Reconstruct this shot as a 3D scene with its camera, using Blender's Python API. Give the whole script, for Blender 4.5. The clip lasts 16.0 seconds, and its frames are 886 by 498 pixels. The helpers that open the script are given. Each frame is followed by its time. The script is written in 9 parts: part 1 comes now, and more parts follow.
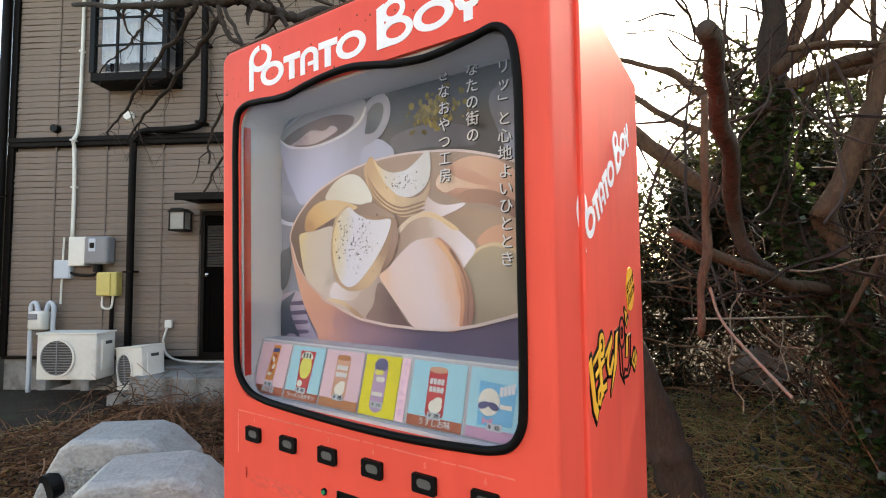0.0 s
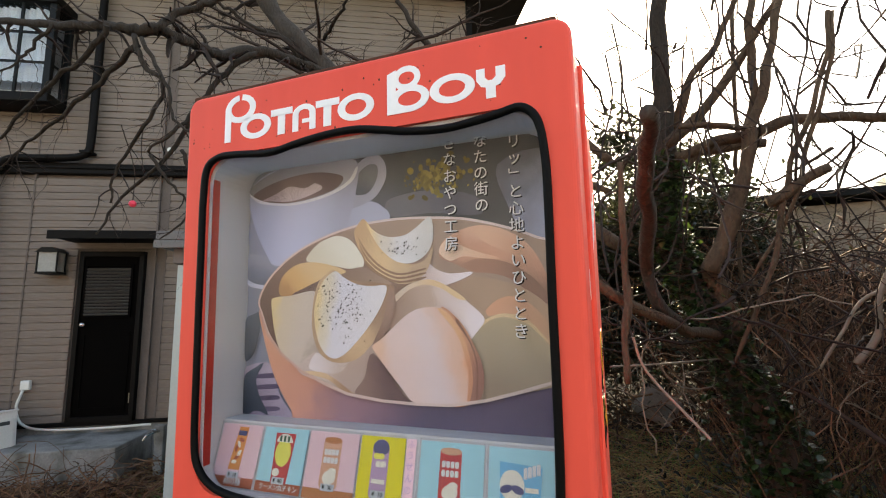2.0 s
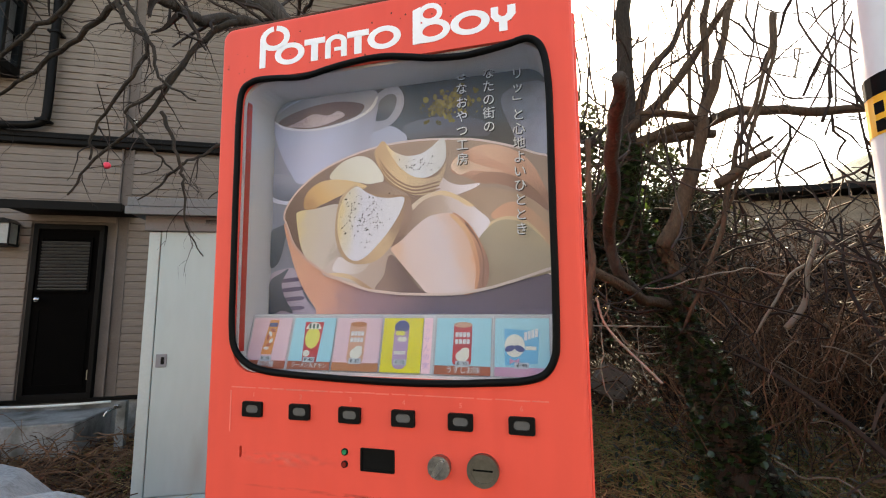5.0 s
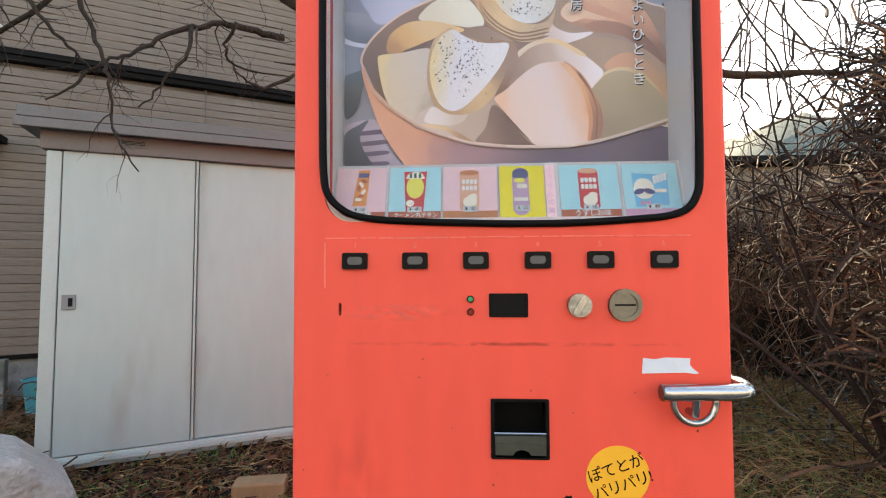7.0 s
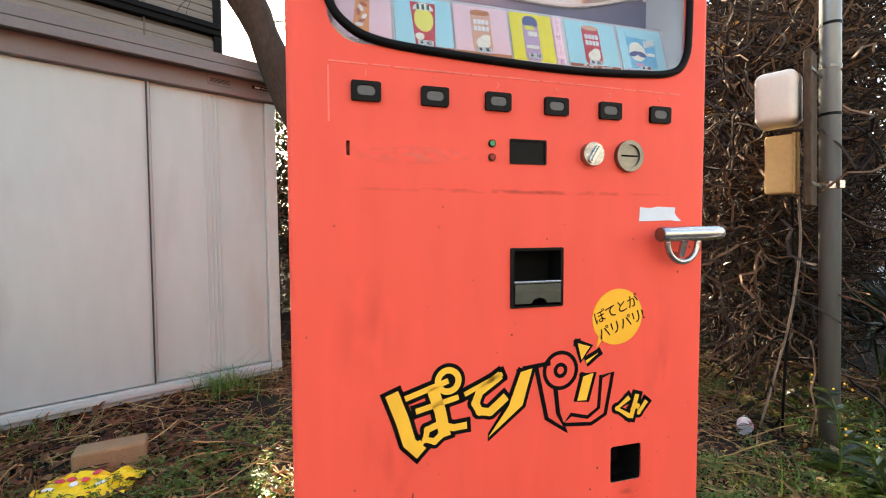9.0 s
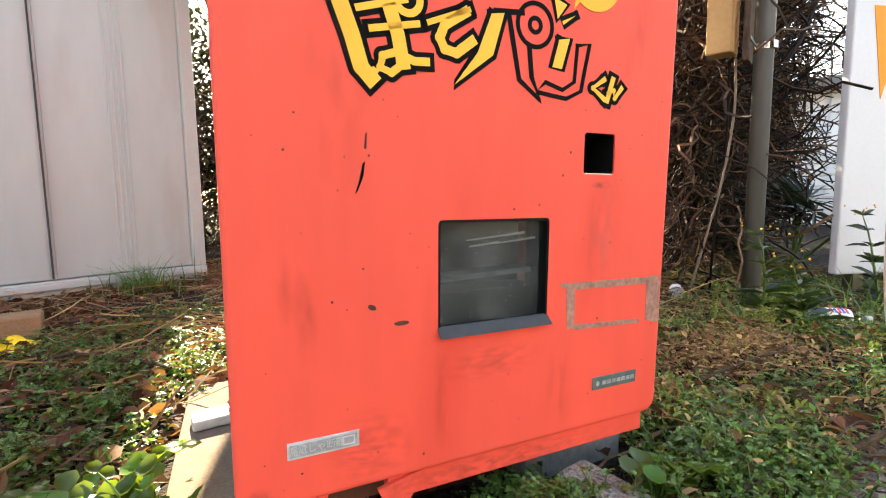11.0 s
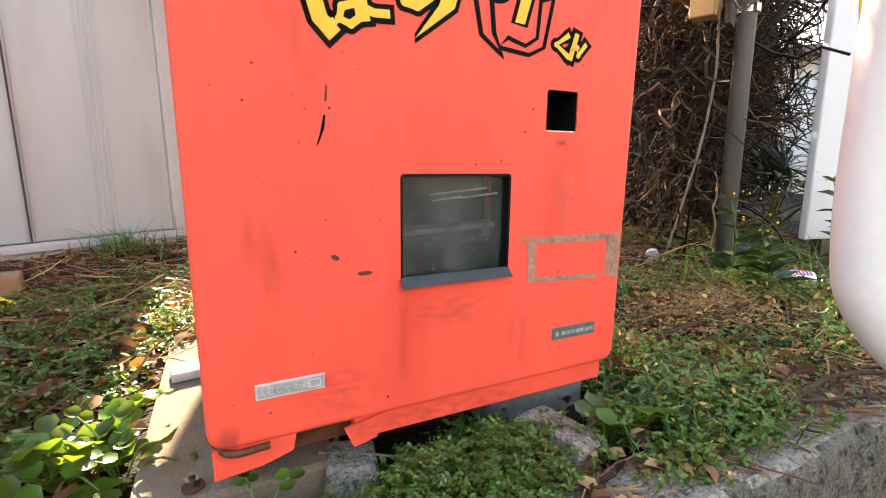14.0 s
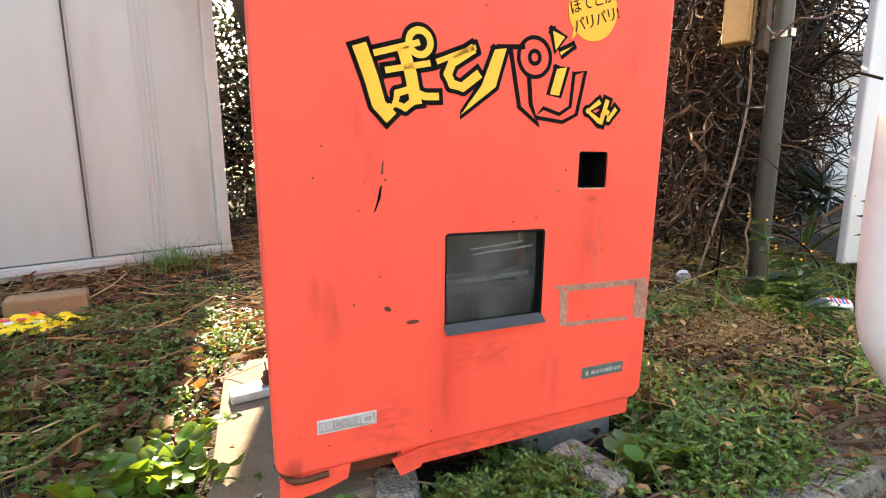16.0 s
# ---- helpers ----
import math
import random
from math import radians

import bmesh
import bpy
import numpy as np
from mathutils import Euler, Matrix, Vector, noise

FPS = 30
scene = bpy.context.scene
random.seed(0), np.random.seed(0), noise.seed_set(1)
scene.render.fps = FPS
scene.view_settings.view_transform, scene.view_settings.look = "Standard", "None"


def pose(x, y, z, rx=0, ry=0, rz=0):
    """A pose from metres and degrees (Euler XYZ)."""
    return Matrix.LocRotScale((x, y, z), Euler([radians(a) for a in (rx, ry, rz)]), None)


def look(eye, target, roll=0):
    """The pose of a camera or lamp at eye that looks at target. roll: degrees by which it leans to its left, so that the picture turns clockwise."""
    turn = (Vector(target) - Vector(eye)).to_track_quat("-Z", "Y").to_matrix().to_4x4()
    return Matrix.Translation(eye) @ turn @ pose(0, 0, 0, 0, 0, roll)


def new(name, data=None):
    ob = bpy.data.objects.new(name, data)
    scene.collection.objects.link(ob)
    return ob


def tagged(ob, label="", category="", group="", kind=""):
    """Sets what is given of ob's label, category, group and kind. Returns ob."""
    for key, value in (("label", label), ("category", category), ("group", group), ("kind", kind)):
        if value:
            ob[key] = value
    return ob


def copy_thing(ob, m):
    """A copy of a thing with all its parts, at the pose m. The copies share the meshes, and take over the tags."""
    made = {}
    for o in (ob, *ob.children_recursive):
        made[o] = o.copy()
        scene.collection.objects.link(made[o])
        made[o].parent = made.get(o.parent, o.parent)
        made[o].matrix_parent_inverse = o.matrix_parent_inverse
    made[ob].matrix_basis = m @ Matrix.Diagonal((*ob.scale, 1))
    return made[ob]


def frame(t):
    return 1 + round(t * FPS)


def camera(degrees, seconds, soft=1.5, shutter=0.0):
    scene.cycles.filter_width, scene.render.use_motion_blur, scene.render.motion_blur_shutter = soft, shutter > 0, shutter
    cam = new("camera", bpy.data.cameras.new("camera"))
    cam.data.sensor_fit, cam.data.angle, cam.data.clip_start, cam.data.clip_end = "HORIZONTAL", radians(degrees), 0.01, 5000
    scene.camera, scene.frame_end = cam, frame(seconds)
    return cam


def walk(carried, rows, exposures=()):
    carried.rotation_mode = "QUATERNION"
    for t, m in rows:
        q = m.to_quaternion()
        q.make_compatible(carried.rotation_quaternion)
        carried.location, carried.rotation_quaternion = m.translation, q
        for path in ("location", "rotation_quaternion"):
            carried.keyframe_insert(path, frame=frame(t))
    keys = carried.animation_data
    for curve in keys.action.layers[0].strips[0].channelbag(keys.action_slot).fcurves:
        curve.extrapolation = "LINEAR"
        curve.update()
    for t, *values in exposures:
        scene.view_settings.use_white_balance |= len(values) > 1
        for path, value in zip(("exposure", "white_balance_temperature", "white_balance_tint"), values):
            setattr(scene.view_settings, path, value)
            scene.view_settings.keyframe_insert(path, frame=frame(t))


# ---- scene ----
import itertools

# camera and its walk
cam = camera(88.1, 16.0, soft=1.1)
PATH = [
    (0, 0.8878, -0.5905, 1.4269, 93.208, 0.545, 32.088),
    (0.5, 0.7825, -0.6338, 1.4589, 94.785, 0.813, 28.197),
    (1, 0.7454, -0.6353, 1.4702, 96.291, 0.908, 24.904),
    (1.5, 0.7427, -0.6483, 1.4803, 97.477, 0.986, 22.237),
    (2, 0.7341, -0.6468, 1.4748, 98.324, 1.110, 20.296),
    (2.5, 0.7234, -0.6532, 1.4647, 98.974, 1.040, 18.914),
    (3, 0.7166, -0.6594, 1.4475, 99.379, 0.904, 17.799),
    (3.5, 0.7113, -0.6687, 1.4275, 99.311, 0.848, 17.041),
    (3.7, 0.7072, -0.6684, 1.4137, 99.156, 0.768, 16.882),
    (5.8, 0.6125, -0.8766, 1.2413, 96.402, 0.541, 12.215),
    (6, 0.5572, -0.8884, 1.2249, 96.107, 0.535, 10.919),
    (6.5, 0.4205, -0.8483, 1.1490, 95.116, 0.510, 7.692),
    (7, 0.2917, -0.7667, 1.0999, 93.503, 0.641, 3.172),
    (7.5, 0.1846, -0.7647, 1.0691, 92.228, 0.741, -2.099),
    (8, 0.0922, -0.7441, 1.0431, 90.938, 0.888, -7.587),
    (8.5, 0.0580, -0.6779, 0.9943, 89.685, 1.007, -12.574),
    (9, 0.0229, -0.6672, 0.9234, 88.644, 1.015, -16.705),
    (9.5, 0.0351, -0.6416, 0.7780, 87.787, 1.063, -20.019),
    (10, 0.0155, -0.5820, 0.6241, 86.885, 0.964, -22.326),
    (10.2, 0.0115, -0.5673, 0.5785, 86.333, 0.915, -22.925),
    (12.3, 0.0202, -0.5859, 0.4136, 81.498, 0.561, -26.315),
    (12.5, 0.0225, -0.5882, 0.4131, 81.272, 0.527, -26.498),
    (13, 0.0225, -0.5903, 0.4312, 80.739, 0.448, -26.656),
    (13.5, 0.0300, -0.5905, 0.4340, 80.370, 0.423, -26.426),
    (14, 0.0357, -0.6101, 0.4442, 80.110, 0.360, -25.964),
    (14.5, 0.0306, -0.6570, 0.4714, 79.921, 0.414, -25.350),
    (15, 0.0086, -0.6538, 0.4816, 80.152, 0.384, -24.835),
    (15.5, 0.0029, -0.6577, 0.5092, 80.564, 0.438, -24.045),
    (16, -0.0085, -0.6553, 0.5270, 80.843, 0.403, -22.531),
]
walk(cam, [(t, pose(x, y, z, rx, ry, rz)) for t, x, y, z, rx, ry, rz in PATH],
     exposures=[(0.0, 2.57, 8600, 8), (0.5, 2.72, 8600, 8), (1.0, 2.57, 8600, 8), (2.0, 2.33, 8600, 8), (3.5, 2.25, 8600, 8), (6.0, 2.61, 8600, 8), (7.0, 2.66, 8600, 8), (8.0, 2.74, 8600, 8), (10.0, 2.93, 8600, 8), (12.5, 3.12, 8600, 8), (16.0, 3.12, 8600, 8)])

# daylight: low sun behind the machine, thin bright haze all over the sky
SUN_ELEV, SUN_AZ = 32.5, 1.1
world = bpy.data.worlds.new("world")
scene.world = world
world.use_nodes = True
wn = world.node_tree
sky = wn.nodes.new("ShaderNodeTexSky")
sky.sky_type = 'NISHITA'
sky.sun_disc = False
sky.sun_elevation, sky.sun_rotation = radians(SUN_ELEV), radians(SUN_AZ)
sky.air_density, sky.dust_density, sky.ozone_density = 1.0, 1.2, 1.0
bg = wn.nodes["Background"]
bg.inputs["Strength"].default_value = 0.15
wn.links.new(sky.outputs[0], bg.inputs[0])
sun = new("sun", bpy.data.lights.new("sun", 'SUN'))
sun.data.energy, sun.data.angle, sun.data.color = 4.4, radians(0.6), (1.0, 0.93, 0.82)
_el, _az = radians(SUN_ELEV), radians(SUN_AZ)
SUN_DIR = Vector((math.sin(_az) * math.cos(_el), math.cos(_az) * math.cos(_el), math.sin(_el)))
sun.matrix_world = look(SUN_DIR * 50, (0, 0, 0))


# ---- materials ----
def material(name, colour, rough=0.6, metal=0.0, vary=0.12, scale=6.0, fine=60.0, bump=0.15, depth=0.002,
             dirt=None, dirt_amount=0.0, dirt_scale=2.5, per_object=0.0, per_island=0.0, specular=0.25, stretch=(1, 1, 1)):
    """A painted, mineral or wooden surface: colour broken at two scales, dirt in patches, fine relief."""
    m = bpy.data.materials.new(name)
    m.use_nodes = True
    t, n, l = m.node_tree, m.node_tree.nodes, m.node_tree.links
    b = n["Principled BSDF"]
    b.inputs["Roughness"].default_value, b.inputs["Metallic"].default_value = rough, metal
    b.inputs["Specular IOR Level"].default_value = specular
    co = n.new("ShaderNodeTexCoord")
    mp = n.new("ShaderNodeMapping")
    mp.inputs["Scale"].default_value = stretch
    l.new(co.outputs["Object"], mp.inputs[0])

    def noise_node(sc, det=4.0):
        q = n.new("ShaderNodeTexNoise")
        q.inputs["Scale"].default_value, q.inputs["Detail"].default_value = sc, det
        l.new(mp.outputs[0], q.inputs["Vector"])
        return q
    big, small = noise_node(scale), noise_node(fine, 3.0)
    add = n.new("ShaderNodeMath")
    add.operation = 'ADD'
    l.new(big.outputs["Fac"], add.inputs[0])
    l.new(small.outputs["Fac"], add.inputs[1])
    rng = n.new("ShaderNodeMapRange")
    rng.inputs["From Min"].default_value, rng.inputs["From Max"].default_value = 0.6, 1.4
    rng.inputs["To Min"].default_value, rng.inputs["To Max"].default_value = 1 - vary, 1 + vary
    l.new(add.outputs[0], rng.inputs[0])
    value = rng.outputs[0]
    for amount, out in ((per_object, "Object"), (per_island, "Island")):
        if amount:
            if out == "Object":
                src = n.new("ShaderNodeObjectInfo").outputs["Random"]
            else:
                src = n.new("ShaderNodeNewGeometry").outputs["Random Per Island"]
            r2 = n.new("ShaderNodeMapRange")
            r2.inputs["To Min"].default_value, r2.inputs["To Max"].default_value = 1 - amount, 1 + amount
            l.new(src, r2.inputs[0])
            mu = n.new("ShaderNodeMath")
            mu.operation = 'MULTIPLY'
            l.new(value, mu.inputs[0])
            l.new(r2.outputs[0], mu.inputs[1])
            value = mu.outputs[0]
    hsv = n.new("ShaderNodeHueSaturation")
    hsv.inputs["Color"].default_value = (*colour, 1)
    l.new(value, hsv.inputs["Value"])
    col = hsv.outputs[0]
    if dirt:
        dn = noise_node(dirt_scale, 8.0)
        ramp = n.new("ShaderNodeMapRange")
        ramp.inputs["From Min"].default_value, ramp.inputs["From Max"].default_value = 0.68 - 0.3 * dirt_amount, 0.85 - 0.25 * dirt_amount
        l.new(dn.outputs["Fac"], ramp.inputs[0])
        mix = n.new("ShaderNodeMix")
        mix.data_type = 'RGBA'
        l.new(ramp.outputs[0], mix.inputs["Factor"])
        l.new(col, mix.inputs[6])
        mix.inputs[7].default_value = (*dirt, 1)
        col = mix.outputs[2]
    l.new(col, b.inputs["Base Color"])
    if bump:
        bp = n.new("ShaderNodeBump")
        bp.inputs["Strength"].default_value, bp.inputs["Distance"].default_value = bump, depth
        l.new(small.outputs["Fac"], bp.inputs["Height"])
        l.new(bp.outputs[0], b.inputs["Normal"])
    return m


def glass(name, colour=(1, 1, 1), rough=0.0, clear=0.9):
    """A thin pane: mostly clear, with the gloss of glass."""
    m = bpy.data.materials.new(name)
    m.use_nodes = True
    n, l = m.node_tree.nodes, m.node_tree.links
    n.remove(n["Principled BSDF"])
    tr, gl, mx, fr = (n.new("ShaderNode" + k) for k in ("BsdfTransparent", "BsdfGlossy", "MixShader", "LayerWeight"))
    tr.inputs[0].default_value = (*[c * clear for c in colour], 1)
    gl.inputs["Roughness"].default_value = rough
    pw, ma = n.new("ShaderNodeMath"), n.new("ShaderNodeMath")
    pw.operation, ma.operation = 'POWER', 'MULTIPLY_ADD'
    pw.inputs[1].default_value, ma.inputs[1].default_value, ma.inputs[2].default_value = 5.0, 0.7, 0.012
    fr.inputs[0].default_value = 0.5
    l.new(fr.outputs["Facing"], pw.inputs[0])
    l.new(pw.outputs[0], ma.inputs[0])
    l.new(ma.outputs[0], mx.inputs[0])
    l.new(tr.outputs[0], mx.inputs[1])
    l.new(gl.outputs[0], mx.inputs[2])
    l.new(mx.outputs[0], n["Material Output"].inputs[0])
    return m


def leafy(name, colour, per=0.35, back=(0.25, 0.4, 0.05), rough=0.5, gloss=0.2):
    """Leaves, with a little light shining through and each one its own shade."""
    m = bpy.data.materials.new(name)
    m.use_nodes = True
    n, l = m.node_tree.nodes, m.node_tree.links
    b = n["Principled BSDF"]
    geo = n.new("ShaderNodeNewGeometry")
    rng = n.new("ShaderNodeMapRange")
    rng.inputs["To Min"].default_value, rng.inputs["To Max"].default_value = 1 - per, 1 + per
    l.new(geo.outputs["Random Per Island"], rng.inputs[0])
    hsv = n.new("ShaderNodeHueSaturation")
    hsv.inputs["Color"].default_value = (*colour, 1)
    l.new(rng.outputs[0], hsv.inputs["Value"])
    hue = n.new("ShaderNodeMapRange")
    hue.inputs["To Min"].default_value, hue.inputs["To Max"].default_value = 0.46, 0.52
    l.new(geo.outputs["Random Per Island"], hue.inputs[0])
    l.new(hue.outputs[0], hsv.inputs["Hue"])
    l.new(hsv.outputs[0], b.inputs["Base Color"])
    b.inputs["Roughness"].default_value = rough
    b.inputs["Specular IOR Level"].default_value = gloss
    tl = n.new("ShaderNodeBsdfTranslucent")
    tl.inputs[0].default_value = (*back, 1)
    mx = n.new("ShaderNodeMixShader")
    mx.inputs[0].default_value = 0.3
    l.new(b.outputs[0], mx.inputs[1])
    l.new(tl.outputs[0], mx.inputs[2])
    l.new(mx.outputs[0], n["Material Output"].inputs[0])
    return m


RED = material("red paint", (0.80, 0.088, 0.059), 0.55, specular=0.24, vary=0.09, stretch=(1, 1, 0.22), scale=3.0, fine=16, bump=0.05, depth=0.001, dirt=(0.70, 0.066, 0.044), dirt_amount=0.36, dirt_scale=6.0)
RED_FADED = material("faded red paint", (0.8, 0.17, 0.13), 0.6, vary=0.2, scale=8, fine=60, bump=0.05)
RED_DARK = material("red paint in the seams", (0.45, 0.03, 0.02), 0.5, vary=0.15)
RUBBER = material("black rubber", (0.0025, 0.0025, 0.0025), 0.55, vary=0.3, bump=0.1, specular=0.1)
BLACK = material("black plastic", (0.005, 0.005, 0.005), 0.45, vary=0.25, scale=20, fine=120, bump=0.05, specular=0.1)
BLACK_INK = material("black print", (0.004, 0.004, 0.004), 0.6, vary=0.2, bump=0, specular=0.06)
YELLOW_INK = material("yellow print", (0.85, 0.45, 0.05), 0.45, vary=0.06, bump=0)
ORANGE_INK = material("amber print", (0.85, 0.42, 0.04), 0.45, vary=0.05, bump=0)
WHITE_INK = material("white print", (0.82, 0.83, 0.85), 0.45, vary=0.05, bump=0)
PALE_RIM = material("pale grey pressed metal", (0.6, 0.58, 0.6), 0.5, vary=0.08, bump=0.03)
STEEL_KNOB = material("worn bright steel", (0.30, 0.31, 0.31), 0.30, 1.0, vary=0.5, scale=60, fine=200, bump=0.3)
CHROME = material("chrome", (0.42, 0.42, 0.42), 0.24, 1.0, vary=0.08, scale=15, fine=200, bump=0.03)
STEEL_DULL = material("dull steel", (0.18, 0.175, 0.155), 0.38, 1.0, vary=0.2, scale=20, fine=150, bump=0.06)
RUST = material("rusty bare steel", (0.09, 0.035, 0.02), 0.85, vary=0.4, scale=25, fine=120, bump=0.4)
# near-black that puts the shade inside openings into the colour; a scratch uses it too
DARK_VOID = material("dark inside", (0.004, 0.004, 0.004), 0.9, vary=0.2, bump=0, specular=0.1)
SIDING = material("taupe siding", (0.168, 0.128, 0.104), 0.75, vary=0.16, scale=5, fine=26, bump=0.7, depth=0.005, per_object=0.05, stretch=(0.35, 1, 2.6))
SIDING_TRIM = material("dark brown trim", (0.005, 0.0038, 0.0032), 0.55, vary=0.2, bump=0.08, specular=0.08)
SIDING_JOINT = material("joint sealant", (0.13, 0.10, 0.085), 0.8, vary=0.15)
DOOR_BROWN = material("dark brown door", (0.0022, 0.0017, 0.0015), 0.7, vary=0.2, bump=0.05, specular=0.02)
CONCRETE = material("weathered concrete", (0.215, 0.205, 0.195), 0.9, vary=0.32, scale=5, fine=70, bump=0.5, depth=0.004, dirt=(0.09, 0.085, 0.072), dirt_amount=0.65, dirt_scale=4.0)
KERB_CONCRETE = material("old rough concrete", (0.30, 0.265, 0.225), 0.95, vary=0.6, scale=30, fine=190, bump=1.0, depth=0.014, dirt=(0.030, 0.027, 0.022), dirt_amount=0.5, dirt_scale=95)
KERB_STAINED = material("black-stained mossy concrete", (0.15, 0.138, 0.118), 0.95, vary=0.7, scale=26, fine=160, bump=1.0, depth=0.016, dirt=(0.016, 0.016, 0.012), dirt_amount=0.55, dirt_scale=60)
SLAB_CONCRETE = material("sandy concrete", (0.20, 0.15, 0.112), 0.95, vary=0.32, scale=9, fine=220, bump=0.6, depth=0.003)
SHED_PANEL = material("pale grey steel sheet", (0.372, 0.432, 0.418), 0.5, vary=0.06, scale=2, fine=14, bump=0.05, dirt=(0.32, 0.34, 0.315), dirt_amount=0.35, dirt_scale=4, stretch=(1, 1, 0.25))
SHED_FRAME = material("off-white steel", (0.40, 0.445, 0.425), 0.5, vary=0.06, scale=3, bump=0.05)
SHED_ROOF = material("grey shed roof", (0.145, 0.14, 0.138), 0.5, vary=0.12, scale=3, bump=0.06, dirt=(0.16, 0.17, 0.10), dirt_amount=0.3)
SHED_FASCIA = material("grey-brown fascia", (0.15, 0.13, 0.125), 0.5, vary=0.1, scale=3, bump=0.05)
WHITE_PLASTIC = material("aged white plastic", (0.62, 0.60, 0.55), 0.5, vary=0.08, scale=4, bump=0.05, dirt=(0.4, 0.37, 0.32), dirt_amount=0.35)
GREY_PLASTIC = material("grey plastic", (0.20, 0.20, 0.21), 0.45, vary=0.1, bump=0.04)
BLUE_GREY = material("pale blue-grey plastic", (0.45, 0.49, 0.54), 0.5, vary=0.06, bump=0.03)
YELLOW_PLASTIC = material("yellowed plastic", (0.52, 0.42, 0.14), 0.5, vary=0.12, bump=0.04)
TAN_PLASTIC = material("tan plastic", (0.55, 0.36, 0.15), 0.5, vary=0.1, scale=8, bump=0.04)
CREAM_PLASTIC = material("cream plastic", (0.66, 0.58, 0.50), 0.45, vary=0.06, bump=0.03)
POLE_GREY = material("grey painted steel pole", (0.19, 0.20, 0.20), 0.34, 0.35, vary=0.2, scale=6, fine=40, bump=0.06, stretch=(1, 1, 0.2))
WHITE_PAINT = material("white painted steel", (0.64, 0.62, 0.64), 0.3, vary=0.05, scale=5, bump=0.03, dirt=(0.6, 0.5, 0.45), dirt_amount=0.1, dirt_scale=12)
SHEET_WHITE = material("white coated sheet", (0.78, 0.79, 0.80), 0.6, vary=0.05, scale=1.5, bump=0.02)
WHITE_BOARD = material("white sign board", (0.6, 0.61, 0.64), 0.45, vary=0.05, scale=3, bump=0.02)
BARK = material("bark", (0.076, 0.049, 0.031), 0.95, vary=0.4, scale=14, fine=70, bump=1.0, depth=0.012, stretch=(1, 1, 0.35))
BARK_DARK = material("dark bark", (0.030, 0.022, 0.016), 0.95, vary=0.4, scale=14, fine=70, bump=1.0, depth=0.012, stretch=(1, 1, 0.35))
BARK_RED = material("reddish bark", (0.046, 0.035, 0.027), 0.95, vary=0.4, scale=12, fine=60, bump=1.0, depth=0.012, stretch=(1, 1, 0.35))
TWIG = material("twigs", (0.03, 0.02, 0.016), 0.9, vary=0.3, scale=9, fine=60, bump=0.3, per_island=0.35)
VINE = material("dry vines", (0.098, 0.056, 0.034), 0.9, vary=0.35, scale=7, fine=60, bump=0.3, per_island=0.85)
VINE_PALE = material("pale dead sticks", (0.20, 0.16, 0.125), 0.9, vary=0.25, scale=9, bump=0.3, per_island=0.3)
STEM_BROWN = material("reddish dry stems", (0.12, 0.062, 0.036), 0.85, vary=0.35, scale=8, fine=60, bump=0.3, per_island=0.8)
DRY_LEAF = leafy("dead leaves", (0.135, 0.062, 0.034), 0.85, (0.25, 0.12, 0.03), 0.7, 0.3)
PALE_LEAF = leafy("bleached leaf bits", (0.42, 0.27, 0.13), 0.55, (0.4, 0.28, 0.1), 0.8)
STRAW = leafy("dry straw", (0.33, 0.22, 0.11), 0.65, (0.3, 0.2, 0.05), 0.8)
IVY = leafy("ivy leaves", (0.020, 0.040, 0.012), 0.7, (0.06, 0.10, 0.02), 0.28, 0.6)
WEED = leafy("weeds", (0.070, 0.135, 0.026), 0.85, (0.26, 0.42, 0.07), 0.36, 0.5)
MOSS = leafy("yellow-green weeds", (0.150, 0.155, 0.030), 0.8, (0.36, 0.36, 0.05), 0.45, 0.4)
BROAD = leafy("broad green leaves", (0.045, 0.10, 0.012), 0.8, (0.26, 0.37, 0.03), 0.35, 0.45)
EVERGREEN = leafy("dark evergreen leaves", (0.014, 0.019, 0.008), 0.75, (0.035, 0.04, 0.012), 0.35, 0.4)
BROWN_VINE_LEAF = leafy("withered creeper leaves", (0.15, 0.08, 0.04), 0.5, (0.3, 0.15, 0.04), 0.8)


# ---- helpers of the builder ----
def part(name, bm, mat, parent=None, label="", smooth=False):
    me = bpy.data.meshes.new(name)
    bm.normal_update()
    bm.to_mesh(me)
    bm.free()
    me.materials.append(mat)
    if smooth:
        for p in me.polygons:
            p.use_smooth = True
    ob = new(name, me)
    if parent:
        ob.parent = parent
    if label:
        tagged(ob, label)
    return ob


def empty(name, m, label, category, group="", kind=""):
    ob = new(name)
    ob.empty_display_size = 0.1
    ob.matrix_world = m
    return tagged(ob, label, category, group, kind)


def put_box(bm, x0, x1, y0, y1, z0, z1, bevel=0.0, seg=2):
    vs = bmesh.ops.create_cube(bm, size=1.0)["verts"]
    bmesh.ops.scale(bm, vec=(x1 - x0, y1 - y0, z1 - z0), verts=vs)
    bmesh.ops.translate(bm, vec=((x0 + x1) / 2, (y0 + y1) / 2, (z0 + z1) / 2), verts=vs)
    if bevel:
        es = list({e for v in vs for e in v.link_edges})
        bmesh.ops.bevel(bm, geom=es, offset=bevel, segments=seg, affect='EDGES', profile=0.5)
    return bm


def box(x0, x1, y0, y1, z0, z1, bevel=0.0, seg=2):
    return put_box(bmesh.new(), x0, x1, y0, y1, z0, z1, bevel, seg)


def prism(points, y0, y1):
    """A flat outline (x, z) given thickness from y0 to y1."""
    bm = bmesh.new()
    put_prism(bm, points, y0, y1)
    return bm


